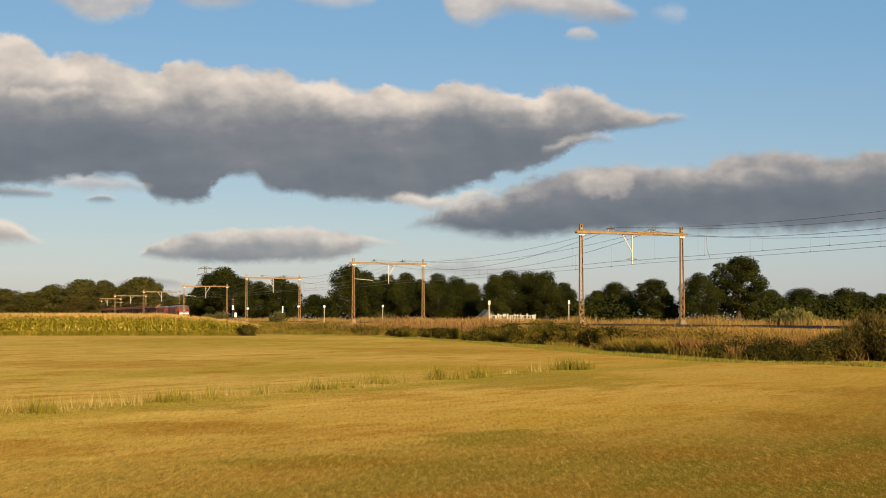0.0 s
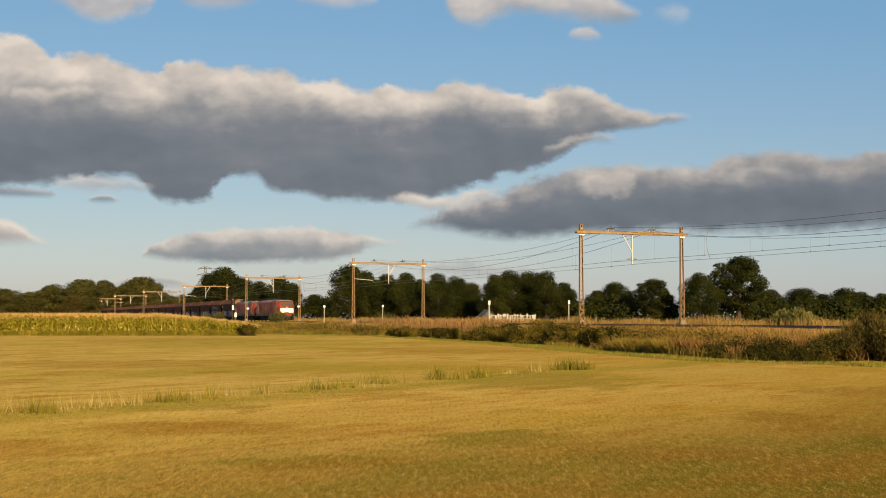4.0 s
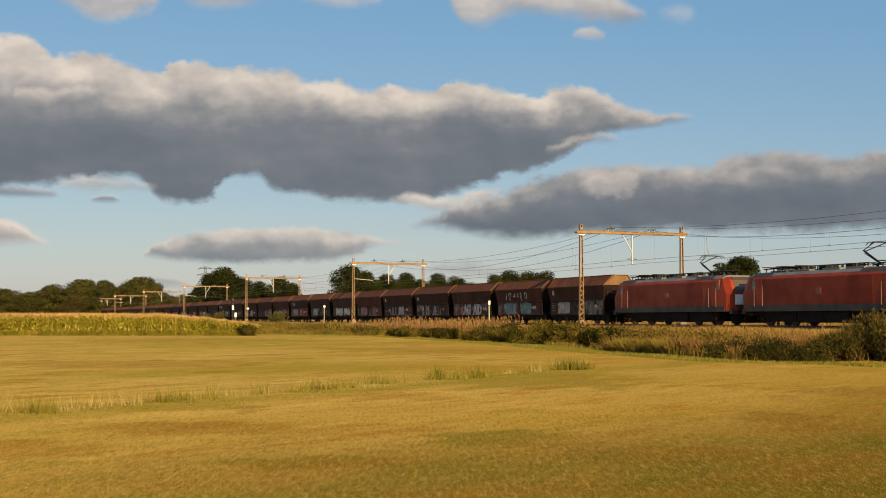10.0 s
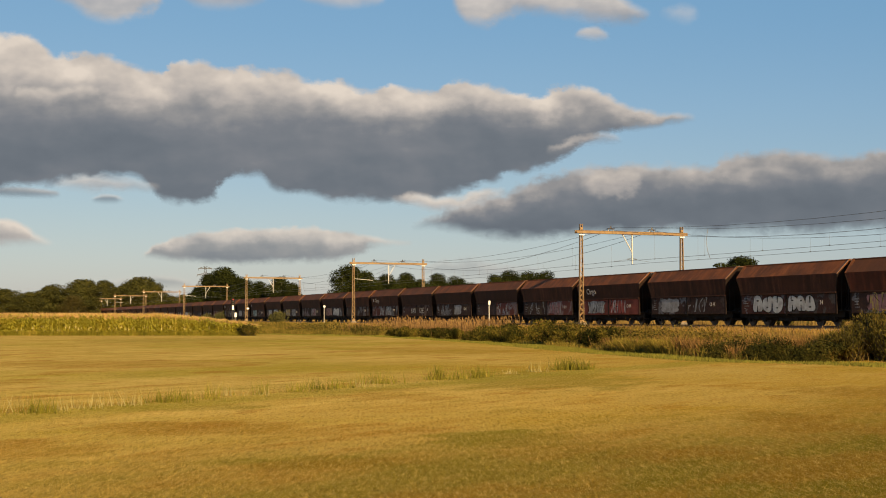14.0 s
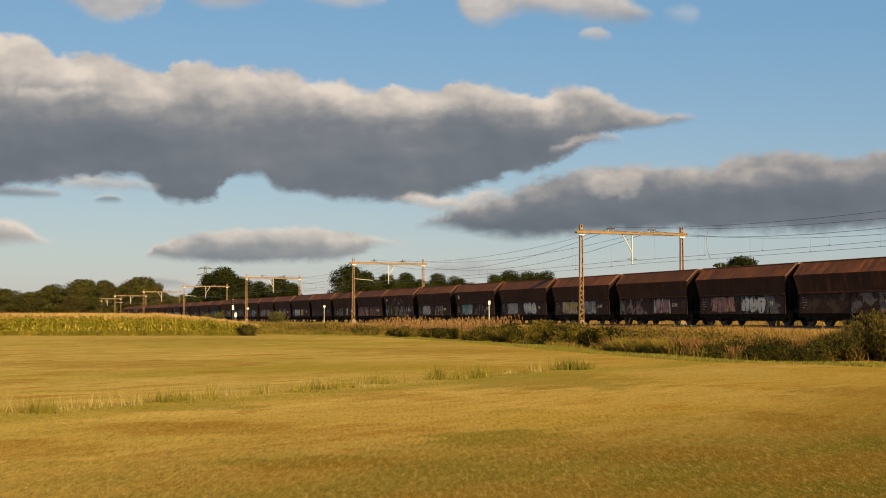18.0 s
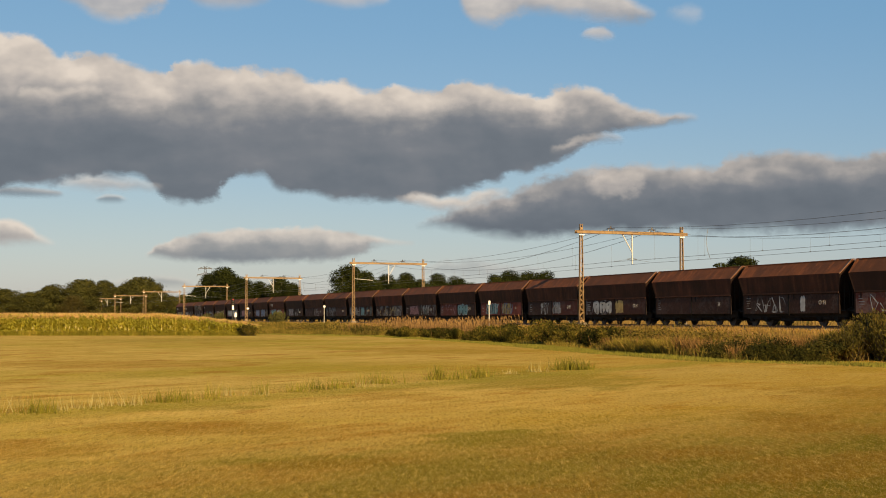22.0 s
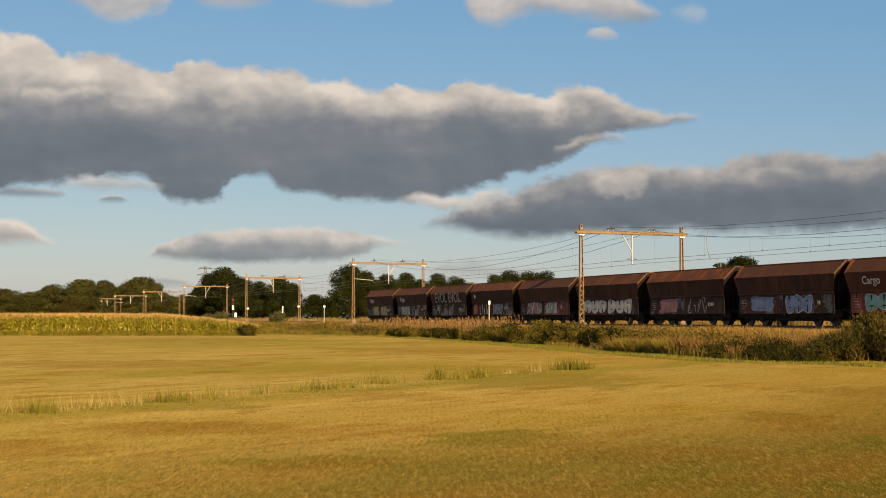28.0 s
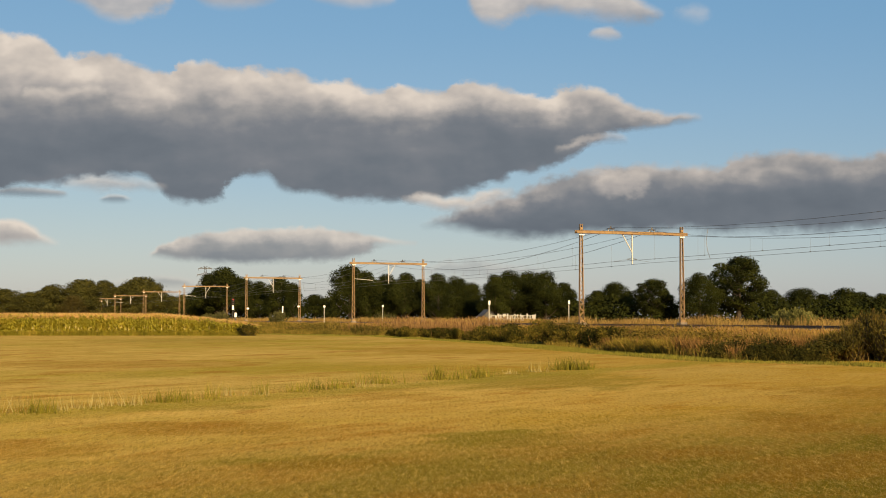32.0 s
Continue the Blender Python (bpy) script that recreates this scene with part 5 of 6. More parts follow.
# play in the couplings: how far the wagons run ahead of even spacing
SLACK_AT = [0, 2, 4, 6, 8, 13, 15, 17, 19, 21, 23, 26, 28, 30, 32, 36, 37, 39, 41, 43]
SLACK = [0.3, -0.1, -0.2, 0.4, -0.2, 0.35, 0.65, 0.3, -0.1, -0.65, -0.25, 0.0, 0.4, 0.9, 1.2, 1.55, 1.3, 0.6, 0.05, -0.3]
for i in range(WAGONS):
    w = HOPPER if i == 0 else copy_thing(HOPPER, Matrix())
    TRAIN.append((w, -37.95 - 5.75 - 12.11 * i + float(np.interp(i, SLACK_AT, SLACK))))
for i, (w, _) in enumerate(TRAIN[2:]):
    dress(w, i)
# ---------------------------------------------------------------- plants
BARK = worn("tree_bark", (0.05, 0.038, 0.028), (0.024, 0.019, 0.014), 3.0, 14.0, 0.9, bump=0.6)
# tree green darkened part way to its look under cloud shade
SHADED_LEAF = leafy("shaded_tree_leaves", (0.030, 0.035, 0.008), (0.011, 0.014, 0.004), None, 0.22, 0.08, mass=0.75)
OLIVE_LEAF = leafy("olive_leaves", (0.080, 0.074, 0.018), (0.030, 0.031, 0.010), None, 0.2, 0.12)
BROWN_LEAF = leafy("copper_leaves", (0.085, 0.066, 0.020), (0.042, 0.036, 0.012), None, 0.3, 0.25)
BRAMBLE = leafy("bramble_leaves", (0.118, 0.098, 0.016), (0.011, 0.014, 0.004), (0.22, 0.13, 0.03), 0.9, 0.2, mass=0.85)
STRAW_GRASS = leafy("dry_tall_grass", (0.36, 0.24, 0.085), (0.20, 0.125, 0.040), (0.19, 0.165, 0.03), 0.35, 0.35)
BANK_OLIVE = leafy("bank_olive_grass", (0.19, 0.140, 0.028), (0.075, 0.064, 0.014), (0.30, 0.18, 0.05), 0.5, 0.3, mass=0.6)
TRACK_STRAW = leafy("trackside_straw", (0.38, 0.232, 0.064), (0.20, 0.120, 0.034), (0.20, 0.15, 0.035), 0.6, 0.3, mass=0.5)
GREY_LEAF = leafy("grey_green_leaves", (0.105, 0.100, 0.036), (0.042, 0.043, 0.017), None, 0.6, 0.2)
BANK_STRAW = leafy("bank_straw", (0.26, 0.165, 0.050), (0.11, 0.072, 0.022), (0.17, 0.145, 0.03), 0.7, 0.3, mass=0.55)
GREEN_GRASS = leafy("green_tall_grass", (0.225, 0.170, 0.032), (0.070, 0.062, 0.013), (0.36, 0.215, 0.06), 0.8, 0.3, mass=0.6)
REED_GREEN = leafy("reed_leaves", (0.19, 0.18, 0.058), (0.085, 0.088, 0.026), None, 0.5, 0.3)
WILLOW = leafy("willow_scrub_leaves", (0.120, 0.092, 0.018), (0.034, 0.033, 0.010), (0.13, 0.066, 0.020), 0.9, 0.2, mass=0.6)
SEED_HEAD = leafy("seed_heads", (0.27, 0.16, 0.065), (0.13, 0.075, 0.032), None, 0.5, 0.2)
CORN_LEAF = leafy("maize_leaves", (0.60, 0.52, 0.075), (0.44, 0.40, 0.055), (0.62, 0.48, 0.11), 0.5, 0.4)
CORN_TASSEL = leafy("maize_tassels", (0.58, 0.37, 0.145), (0.40, 0.25, 0.09), None, 0.3, 0.3)
CORN_COB = leafy("pale_maize_husks", (0.52, 0.45, 0.18), (0.36, 0.31, 0.11), None, 0.5, 0.2)
MOWN = mown_blades()

HERB = leafy("bank_herbs", (0.23, 0.16, 0.032), (0.09, 0.07, 0.015), (0.28, 0.155, 0.04), 0.9, 0.3, mass=0.6)
# very dark greens: the scrub's cast shadow put into the leaf colour
SHADOW_HERB = leafy("shadowed_bank_plants", (0.060, 0.053, 0.011), (0.018, 0.019, 0.005), (0.10, 0.06, 0.016), 1.0, 0.15, mass=0.6)
HERB_BRIGHT = leafy("yellow_green_herbs", (0.27, 0.200, 0.036), (0.13, 0.105, 0.020), (0.36, 0.23, 0.06), 1.2, 0.3, mass=0.6)
RUSTY = leafy("rusty_dry_herbs", (0.30, 0.165, 0.055), (0.12, 0.065, 0.025), (0.40, 0.26, 0.09), 1.0, 0.25, mass=0.5)
VERGE_GREEN = leafy("bright_verge_grass", (0.25, 0.22, 0.040), (0.14, 0.135, 0.024), None, 0.6, 0.35)
PALE_STALK = leafy("pale_field_stalks", (0.50, 0.40, 0.16), (0.32, 0.26, 0.085), None, 0.6, 0.4)
FIELD_GREEN = leafy("uncut_field_grass", (0.29, 0.248, 0.034), (0.13, 0.120, 0.017), (0.40, 0.29, 0.065), 0.6, 0.4)


def crown_points(rng, lobes, count, airy):
    """Leaf places on the shells of many lobes."""
    w = np.array([r ** 2 for *_, r in lobes])
    pick = rng.choice(len(lobes), count, p=w / w.sum())
    L = np.array(lobes)[pick]
    d = rng.normal(size=(count, 3))
    d /= np.linalg.norm(d, axis=1)[:, None]
    rad = L[:, 3] * (1 - airy * rng.random(count) ** 2) * (1 + 0.13 * rng.normal(size=count))
    p = L[:, :3] + d * rad[:, None] * np.array([1, 1, 0.85])
    nrm = d + rng.normal(size=(count, 3)) * 0.5
    return p, nrm / np.linalg.norm(nrm, axis=1)[:, None]


def build_tree(seed, leaves=5200, trunk_share=0.22, airy=0.5, open_crown=False, leaf=SHADED_LEAF, size=0.38):
    """A tree 15 m high and about 12 m wide: tapered trunk, limbs, crown of lobes."""
    rng = np.random.default_rng(seed)
    t = new("tree")
    limbs = Geo()
    limbs.rod((0, 0, -0.3), (0.1, 0.05, 15 * trunk_share), 0.42, 8, 0.34)
    limbs.rod((0.1, 0.05, 15 * trunk_share), (0.2, -0.1, 9.5), 0.34, 8, 0.14)
    lobes = []
    n = 26 if not open_crown else 15
    for i in range(n):
        a = i * 2.4 + rng.uniform(-0.6, 0.6)
        u = (i + 0.5) / n
        z = 15 * (trunk_share + 0.07) + (15 * (0.93 - trunk_share) - 1.6) * u
        reach = 5.1 * math.sqrt(max(0.05, 1 - (2 * u - 0.80) ** 2 * 0.75)) * rng.uniform(0.45, 1.08)
        c = (math.cos(a) * reach * (1 - 0.42 * u), math.sin(a) * reach * (1 - 0.42 * u), z * rng.uniform(0.95, 1.03))
        lobes.append((*c, rng.uniform(0.9, 2.3) * (0.8 if open_crown else 1.0)))
        limbs.rod((0.1, 0, max(15 * trunk_share * 0.9, z - reach * 0.8)), Vector(c) * 0.7 + Vector((0.03, 0, z * 0.3 - reach * 0.2)), 0.11, 5, 0.04)
    if open_crown:
        lobes = []
        for i in range(28):
            a, u = i * 2.4, (i + 0.5) / 28
            z = 4.4 + 8.8 * u
            reach = 4.1 * math.sqrt(max(0.08, 1 - (2 * u - 1.1) ** 2 * 0.8)) * rng.uniform(0.6, 1.0)
            c = (math.cos(a) * reach, math.sin(a) * reach, z)
            lobes.append((*c, rng.uniform(0.9, 1.65)))
            limbs.rod((0.1, 0, max(4.0, z - reach * 0.9)), c, 0.13, 5, 0.04)
        for i in range(3):
            a = i * 1.7
            lobes.append((math.cos(a) * 1.9, math.sin(a) * 1.9, 3.2 + 0.5 * i, 0.8))
    lobes.append((rng.normal(0, 0.6), rng.normal(0, 0.6), 13.1, 1.7))
    if not open_crown:
        lobes += [(0, 0, 7.0, 3.7), (0.4, 0.2, 10.2, 3.0)]
    p, nrm = crown_points(rng, lobes, leaves, airy)
    v, f = leaf_cards(p, nrm, rng.uniform(0.6, 1.3, leaves) * size, rng)
    part("trunk", limbs, BARK, t)
    part("crown", fast_mesh("crown", v, f), leaf, t)
    return t


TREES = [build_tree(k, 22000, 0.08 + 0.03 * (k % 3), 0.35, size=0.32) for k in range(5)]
OPEN_TREE = build_tree(31, 16000, 0.20, 0.4, True, size=0.34)
BROWN_TREE = build_tree(41, 7000, 0.10, 0.4, leaf=BROWN_LEAF)
OLIVE_TREES = [build_tree(50 + k, 20000, 0.08, 0.35, leaf=OLIVE_LEAF, size=0.36) for k in range(3)]
# picture column, half width, top row, distance, kind
STAND = [
    (8, 34, 511, 470, 0), (52, 30, 517, 455, 1), (92, 36, 503, 480, 2), (142, 34, 494, 475, 3), (130, 20, 522, 440, 6), (-40, 40, 508, 460, 4),
    (186, 30, 497, 720, 4), (222, 26, 503, 740, 1), (246, 36, 490, 700, 0), (274, 26, 503, 690, 2), (300, 24, 524, 700, 3), (325, 18, 522, 640, 1),
    (377, 30, 484, 430, 1), (398, 36, 472, 420, 2), (428, 24, 494, 430, 0), (458, 24, 498, 415, 3), (494, 28, 490, 410, 4), (520, 14, 504, 400, 0),
    (350, 22, 508, 450, 3), (557, 24, 521, 620, 2), (575, 18, 528, 640, 4),
    (618, 32, 473, 330, 0), (648, 30, 480, 335, 3), (684, 28, 487, 340, 1), (717, 28, 482, 330, 2), (745, 18, 494, 338, 4), (775, 26, 484, 325, 3), (806, 26, 491, 330, 1), (834, 20, 503, 335, 0),
    (876, 22, 486, 310, 4), (902, 32, 478, 315, 2), (938, 26, 484, 318, 0), (966, 28, 482, 310, 1), (998, 24, 500, 312, 3),
    (1058, 24, 514, 300, 4), (1088, 24, 502, 305, 0), (1112, 16, 514, 300, 2), (1154, 30, 493, 290, 5), (1178, 16, 512, 295, 3), (1237, 28, 482, 280, 2),
    (1306, 46, 453, 285, 5), (1362, 26, 512, 300, 3), (1418, 30, 512, 300, 0), (1455, 18, 520, 300, 4), (1496, 34, 511, 300, 1), (1524, 28, 516, 310, 2), (1562, 18, 519, 300, 4), (1600, 26, 510, 300, 0),
]


def plant_trees():
    rng = random.Random(5)
    models = TREES + [OPEN_TREE, BROWN_TREE] + OLIVE_TREES
    used = set()
    for x, half, top, y, kind in STAND:
        kind = 7 + kind % 3 if x < 330 and kind < 5 else kind
        m = models[kind]
        high = 1.7 + (564 - top) * y / FOCAL
        wide = 2 * half * y / FOCAL
        at = Matrix.Translation(at_depth(x, y, -0.1)) @ pose(0, 0, 0, 0, 0, rng.uniform(0, 360))
        if kind in used:
            ob = copy_thing(m, at)
        else:
            ob = m
            ob.matrix_basis = at
            used.add(kind)
        ob.scale = (wide / 7.4, wide / 7.4, high / 14.5)
        lab = {5: "tall airy tree with gaps in its crown", 6: "low tree with dull olive-brown leaves"}.get(kind, "broad dark green deciduous tree beside the railway" if y < 400 else "distant olive-green deciduous tree")
        tagged(ob, lab, "tree", "trees along the horizon")


plant_trees()


def thicket(name, label, path, half, high, count, size, leaf, seed, category="hedge", ragged=0.35):
    """A run of scrub: leaf cards over a lumpy body along a line of (x, y, ground)."""
    rng = np.random.default_rng(seed)
    pts = np.array(path, float)
    seg = np.linalg.norm(np.diff(pts[:, :2], axis=0), axis=1)
    cum = np.concatenate([[0], np.cumsum(seg)])
    u = rng.random(count) * cum[-1]
    c = np.stack([np.interp(u, cum, pts[:, k]) for k in range(3)], -1)
    a = rng.random(count) * np.pi
    lump = 1 + ragged * (np.sin(u * 6.3 / (half * 2.3) + seed) * 0.5 + np.sin(u * 6.3 / (half * 0.9) + 2 * seed) * 0.3 + rng.normal(size=count) * 0.22)
    r = 1 - 0.35 * rng.random(count) ** 2
    off = np.cos(a) * half * r * lump
    side = np.array([(pts[-1] - pts[0])[1], -(pts[-1] - pts[0])[0]])
    side = side / np.linalg.norm(side)
    p = c.copy()
    p[:, :2] += side[None] * off[:, None] + rng.normal(size=(count, 2)) * 0.15 * half
    p[:, 2] += np.maximum(0.02, np.sin(a) * high * r * lump)
    nrm = np.stack([side[0] * np.cos(a), side[1] * np.cos(a), np.sin(a)], -1) + rng.normal(size=(count, 3)) * 0.6
    nrm /= np.linalg.norm(nrm, axis=1)[:, None]
    v, f = leaf_cards(p, nrm, rng.uniform(0.6, 1.4, count) * size, rng)
    ob = part(name, fast_mesh(name, v, f), leaf)
    return tagged(ob, label, category, kind="stuff")


def px_line(points, z=0.0):
    return [tuple(at_depth(x, y, z)) for x, y in points]


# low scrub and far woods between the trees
thicket("hedgerow", "dark low hedgerow under the trees", px_line([(1020, 300), (1200, 290), (1400, 290), (1650, 300)]), 4.0, 5.6, 9000, 0.7, SHADED_LEAF, 3)
thicket("hedgerow", "dark low hedgerow under the trees", px_line([(575, 345), (720, 345), (870, 335), (1030, 315)]), 4.0, 6.0, 8000, 0.7, SHADED_LEAF, 4)
thicket("hedgerow", "low shaded scrub beside the railway", px_line([(280, 560), (400, 440), (540, 420)]), 4.0, 4.6, 6000, 0.8, SHADED_LEAF, 5)
thicket("hedgerow", "green wood edge behind the maize", px_line([(-60, 520), (60, 500), (165, 500)]), 5.0, 7.5, 7000, 0.9, SHADED_LEAF, 6)
thicket("hedgerow", "low scrub behind the far gantries", px_line([(160, 760), (300, 730), (345, 660)]), 6.0, 7.0, 5000, 1.1, SHADED_LEAF, 8)
thicket("far_woods", "faint line of distant woods", px_line([(-250, 1500), (300, 1500), (800, 1400), (1300, 1300), (1900, 1300)]), 20.0, 13.0, 12000, 3.0, SHADED_LEAF, 9, "woods")

# ---------------------------------------------------------------- rough strip beside the railway
RNG = np.random.default_rng(77)


def strip_points(count, s0, s1, d0, d1, power=1.0):
    """Random places between two offsets (numbers or functions of the station), on the ground."""
    s = s0 + (s1 - s0) * RNG.random(count)
    a = np.array([d0(q) if callable(d0) else d0 for q in s])
    b = np.array([d1(q) if callable(d1) else d1 for q in s])
    d = a + (b - a) * RNG.random(count) ** power
    z = np.array([ground_height(q, e) for q, e in zip(s, d)])
    return np.stack([U.x * s + P.x * d, U.y * s + P.y * d, z], -1), s, d


def grass_sheet(name, label, count, s0, s1, d0, d1, h, w, leaf, bend=0.25, power=1.0, category="grass", patches=None):
    p, s, d = strip_points(count, s0, s1, d0, d1, power)
    if patches:
        g = 0.5 * np.sin(s * 1.3 + patches) + 0.4 * np.sin(s * 3.1 + 2 * patches + d * 1.1) + 0.5 * np.sin(s * 0.47 + 3 * patches - d * 0.6)
        keep = g > 0.15
        p, s, d = p[keep], s[keep], d[keep]
        count = len(p)
    wave = 1 + 0.35 * np.sin(s * 0.37 + d * 0.9) * np.sin(s * 0.113) + RNG.normal(0, 0.18, count)
    v, f = blades(p, h * np.clip(wave, 0.35, 1.5), np.full(count, w) * RNG.uniform(0.6, 1.4, count), RNG, bend)
    ob = part(name, fast_mesh(name, v, f), leaf)
    return tagged(ob, label, category, kind="stuff")


RIGHT_END, BANK_START = station(1455, 33.5), station(1120, 34.0)
edge0 = lambda s: field_edge(s) + (2.6 if -118 < s < BANK_START else -0.3)
grass_sheet("tall_grass", "mixed green and straw tall grass on the bank", 54000, -150, RIGHT_END, edge0, lambda s: field_edge(s) + 6, 0.42, 0.03, GREEN_GRASS)
grass_sheet("tall_grass", "golden seeding grass on the bank", 30000, -88, -34, lambda s: field_edge(s) + 2.5, lambda s: field_edge(s) + 9, 0.62, 0.026, BANK_STRAW, patches=1.9)
grass_sheet("tall_grass", "dry straw-coloured grass on the bank", 30000, -150, -30, lambda s: field_edge(s) + 3, 46, 0.30, 0.04, BANK_STRAW)
grass_sheet("tall_grass", "dry straw-coloured grass beside the track", 26000, -165, -25, 44, 51.0, 0.22, 0.035, TRACK_STRAW)
grass_sheet("tall_grass", "sunlit dry grass beyond the track", 26000, -200, -20, 61.2, 72, 0.75, 0.06, STRAW_GRASS)
grass_sheet("tall_grass", "rough grass on the far bank", 24000, -340, -150, lambda s: field_edge(s), 46, 0.5, 0.10, BANK_OLIVE)
grass_sheet("tall_grass", "short tan grass beside the far track", 12000, -340, -150, 45, 51, 0.22, 0.10, STRAW_GRASS)
grass_sheet("tall_grass", "sunlit dry grass beyond the track", 9000, -340, -190, 61.5, 74, 0.8, 0.12, STRAW_GRASS)
grass_sheet("verge_grass", "short green grass along the field edge", 30000, -135, -30, lambda s: field_edge(s) - 2.6, lambda s: field_edge(s) + 0.4, 0.09, 0.03, VERGE_GREEN, 0.5)


def seed_stalks(name, label, count, s0, s1, d0, d1, h):
    """Thin dry stalks with feathery heads."""
    p, s, d = strip_points(count, s0, s1, d0, d1)
    hh = h * RNG.uniform(0.75, 1.25, count)
    lean = RNG.normal(0.0, 0.12, (count, 2)) + np.array([-0.10, 0.0])
    turn = RNG.uniform(0, 6.28, count)
    size = np.stack([np.ones(count), np.ones(count), hh], -1)
    stalk = np.array([(-0.016, 0, 0), (0.016, 0, 0), (0.010, 0, 0.85), (-0.010, 0, 0.85), (-0.012, 0.0, 0.78), (0.036, 0.02, 0.88), (0.012, 0, 1.0), (-0.036, -0.02, 0.88)])
    v, f = scatter(stalk, np.array([(0, 1, 2, 3), (4, 5, 6, 7)]), p, turn, size, lean)
    ob = part(name, fast_mesh(name, v, f), SEED_HEAD)
    return tagged(ob, label, "grass", kind="stuff")


grass_sheet("tall_grass", "yellow-green clumps of herbs at the field edge", 20000, BANK_START, station(1300, 34.0), lambda s: field_edge(s) - 0.1, lambda s: field_edge(s) + 2.2, 0.60, 0.045, HERB_BRIGHT, 0.4, patches=0.7)
grass_sheet("tall_grass", "rusty dry clumps of sorrel and grass", 26000, BANK_START, RIGHT_END, lambda s: field_edge(s) + 0.1, lambda s: field_edge(s) + 3.4, 0.72, 0.035, RUSTY, 0.3, patches=4.2)
grass_sheet("tall_grass", "shadow-dark green clumps in the bank", 12000, station(1290, 34.0), RIGHT_END, lambda s: field_edge(s) + 0.4, lambda s: field_edge(s) + 4.0, 0.66, 0.05, SHADOW_HERB, 0.4, patches=2.6)
grass_sheet("tall_grass", "yellow-green clumps of herbs before the brambles", 3500, -116, BANK_START, lambda s: field_edge(s) - 0.1, lambda s: field_edge(s) + 1.3, 0.27, 0.045, HERB_BRIGHT, 0.4, patches=1.3)
seed_stalks("seeding_grass", "dry seed heads standing above the brambles", 1700, -128, -98, lambda s: field_edge(s) + 2, 45, 1.3)
seed_stalks("seeding_grass", "dry seed heads in the bank", 700, -100, RIGHT_END, lambda s: field_edge(s) + 1.5, 42, 0.75)

def bramble_bush(x, y, wide, high, seed):
    """One mound of bramble: leaves over a lumpy dome, with arching shoots."""
    rng = np.random.default_rng(seed)
    thing = new("bramble_bush")
    thing.matrix_basis = Matrix.Translation(at_depth(x, y, -0.02))
    lobes = [(rng.normal(0, wide * 0.30), rng.normal(0, wide * 0.22), high * rng.uniform(0.30, 0.62), wide * rng.uniform(0.16, 0.30)) for _ in range(9)]
    p, nrm = crown_points(rng, lobes, int(2100 * wide), 0.35)
    p[:, 2] = np.abs(p[:, 2])
    v, f = leaf_cards(p, nrm, rng.uniform(0.6, 1.4, len(p)) * 0.11, rng)
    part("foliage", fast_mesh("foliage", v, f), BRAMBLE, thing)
    for _ in range(8):
        a = np.array([rng.normal(0, wide * 0.3), rng.normal(0, wide * 0.2), high * 0.3])
        part("shoot", Geo().rod(a, a + np.array([rng.normal(0, 0.35), rng.normal(0, 0.2), high * rng.uniform(0.5, 0.9)]), 0.012, 3, 0.005), RUSTY, thing)
    return tagged(thing, "mound of dark green bramble at the field edge", "bramble", "brambles along the field edge")


rng_b = random.Random(8)
bx = 700.0
while bx < 1150:
    by = float(np.interp(bx, [692, 760, 850, 930, 1010, 1080, 1140], [118.5, 109, 96.8, 88.6, 80.4, 73.2, 68.2]))
    big = float(np.interp(bx, [690, 760, 840, 900, 1000, 1110, 1160], [0.75, 0.95, 0.85, 1.2, 1.25, 1.15, 0.7]))
    bw = rng_b.uniform(1.5, 2.9) * big
    bramble_bush(bx, by + rng_b.uniform(-0.6, 1.8), bw, rng_b.uniform(1.0, 1.4) * big, 500 + int(bx))
    bx += bw * FOCAL / by * rng_b.uniform(0.42, 0.85)
thicket("bramble_hedge", "patchy bramble in the bank", px_line([(1130, 68), (1250, 61), (1330, 59)], 0.1), 1.4, 0.75, 16000, 0.11, HERB, 13, ragged=0.8)
# dark leaves here stand in for the shadow of the scrub
thicket("bramble_hedge", "patchy bramble in the bank", px_line([(1285, 55), (1345, 53.3), (1400, 52.2), (1490, 51)], -0.05), 1.1, 0.62, 22000, 0.08, SHADOW_HERB, 14, ragged=0.6)
thicket("bramble_hedge", "low green scrub on the bank", px_line([(520, 150), (600, 138), (690, 126)], 0.0), 1.6, 0.8, 12000, 0.16, BANK_OLIVE, 15, ragged=0.6)


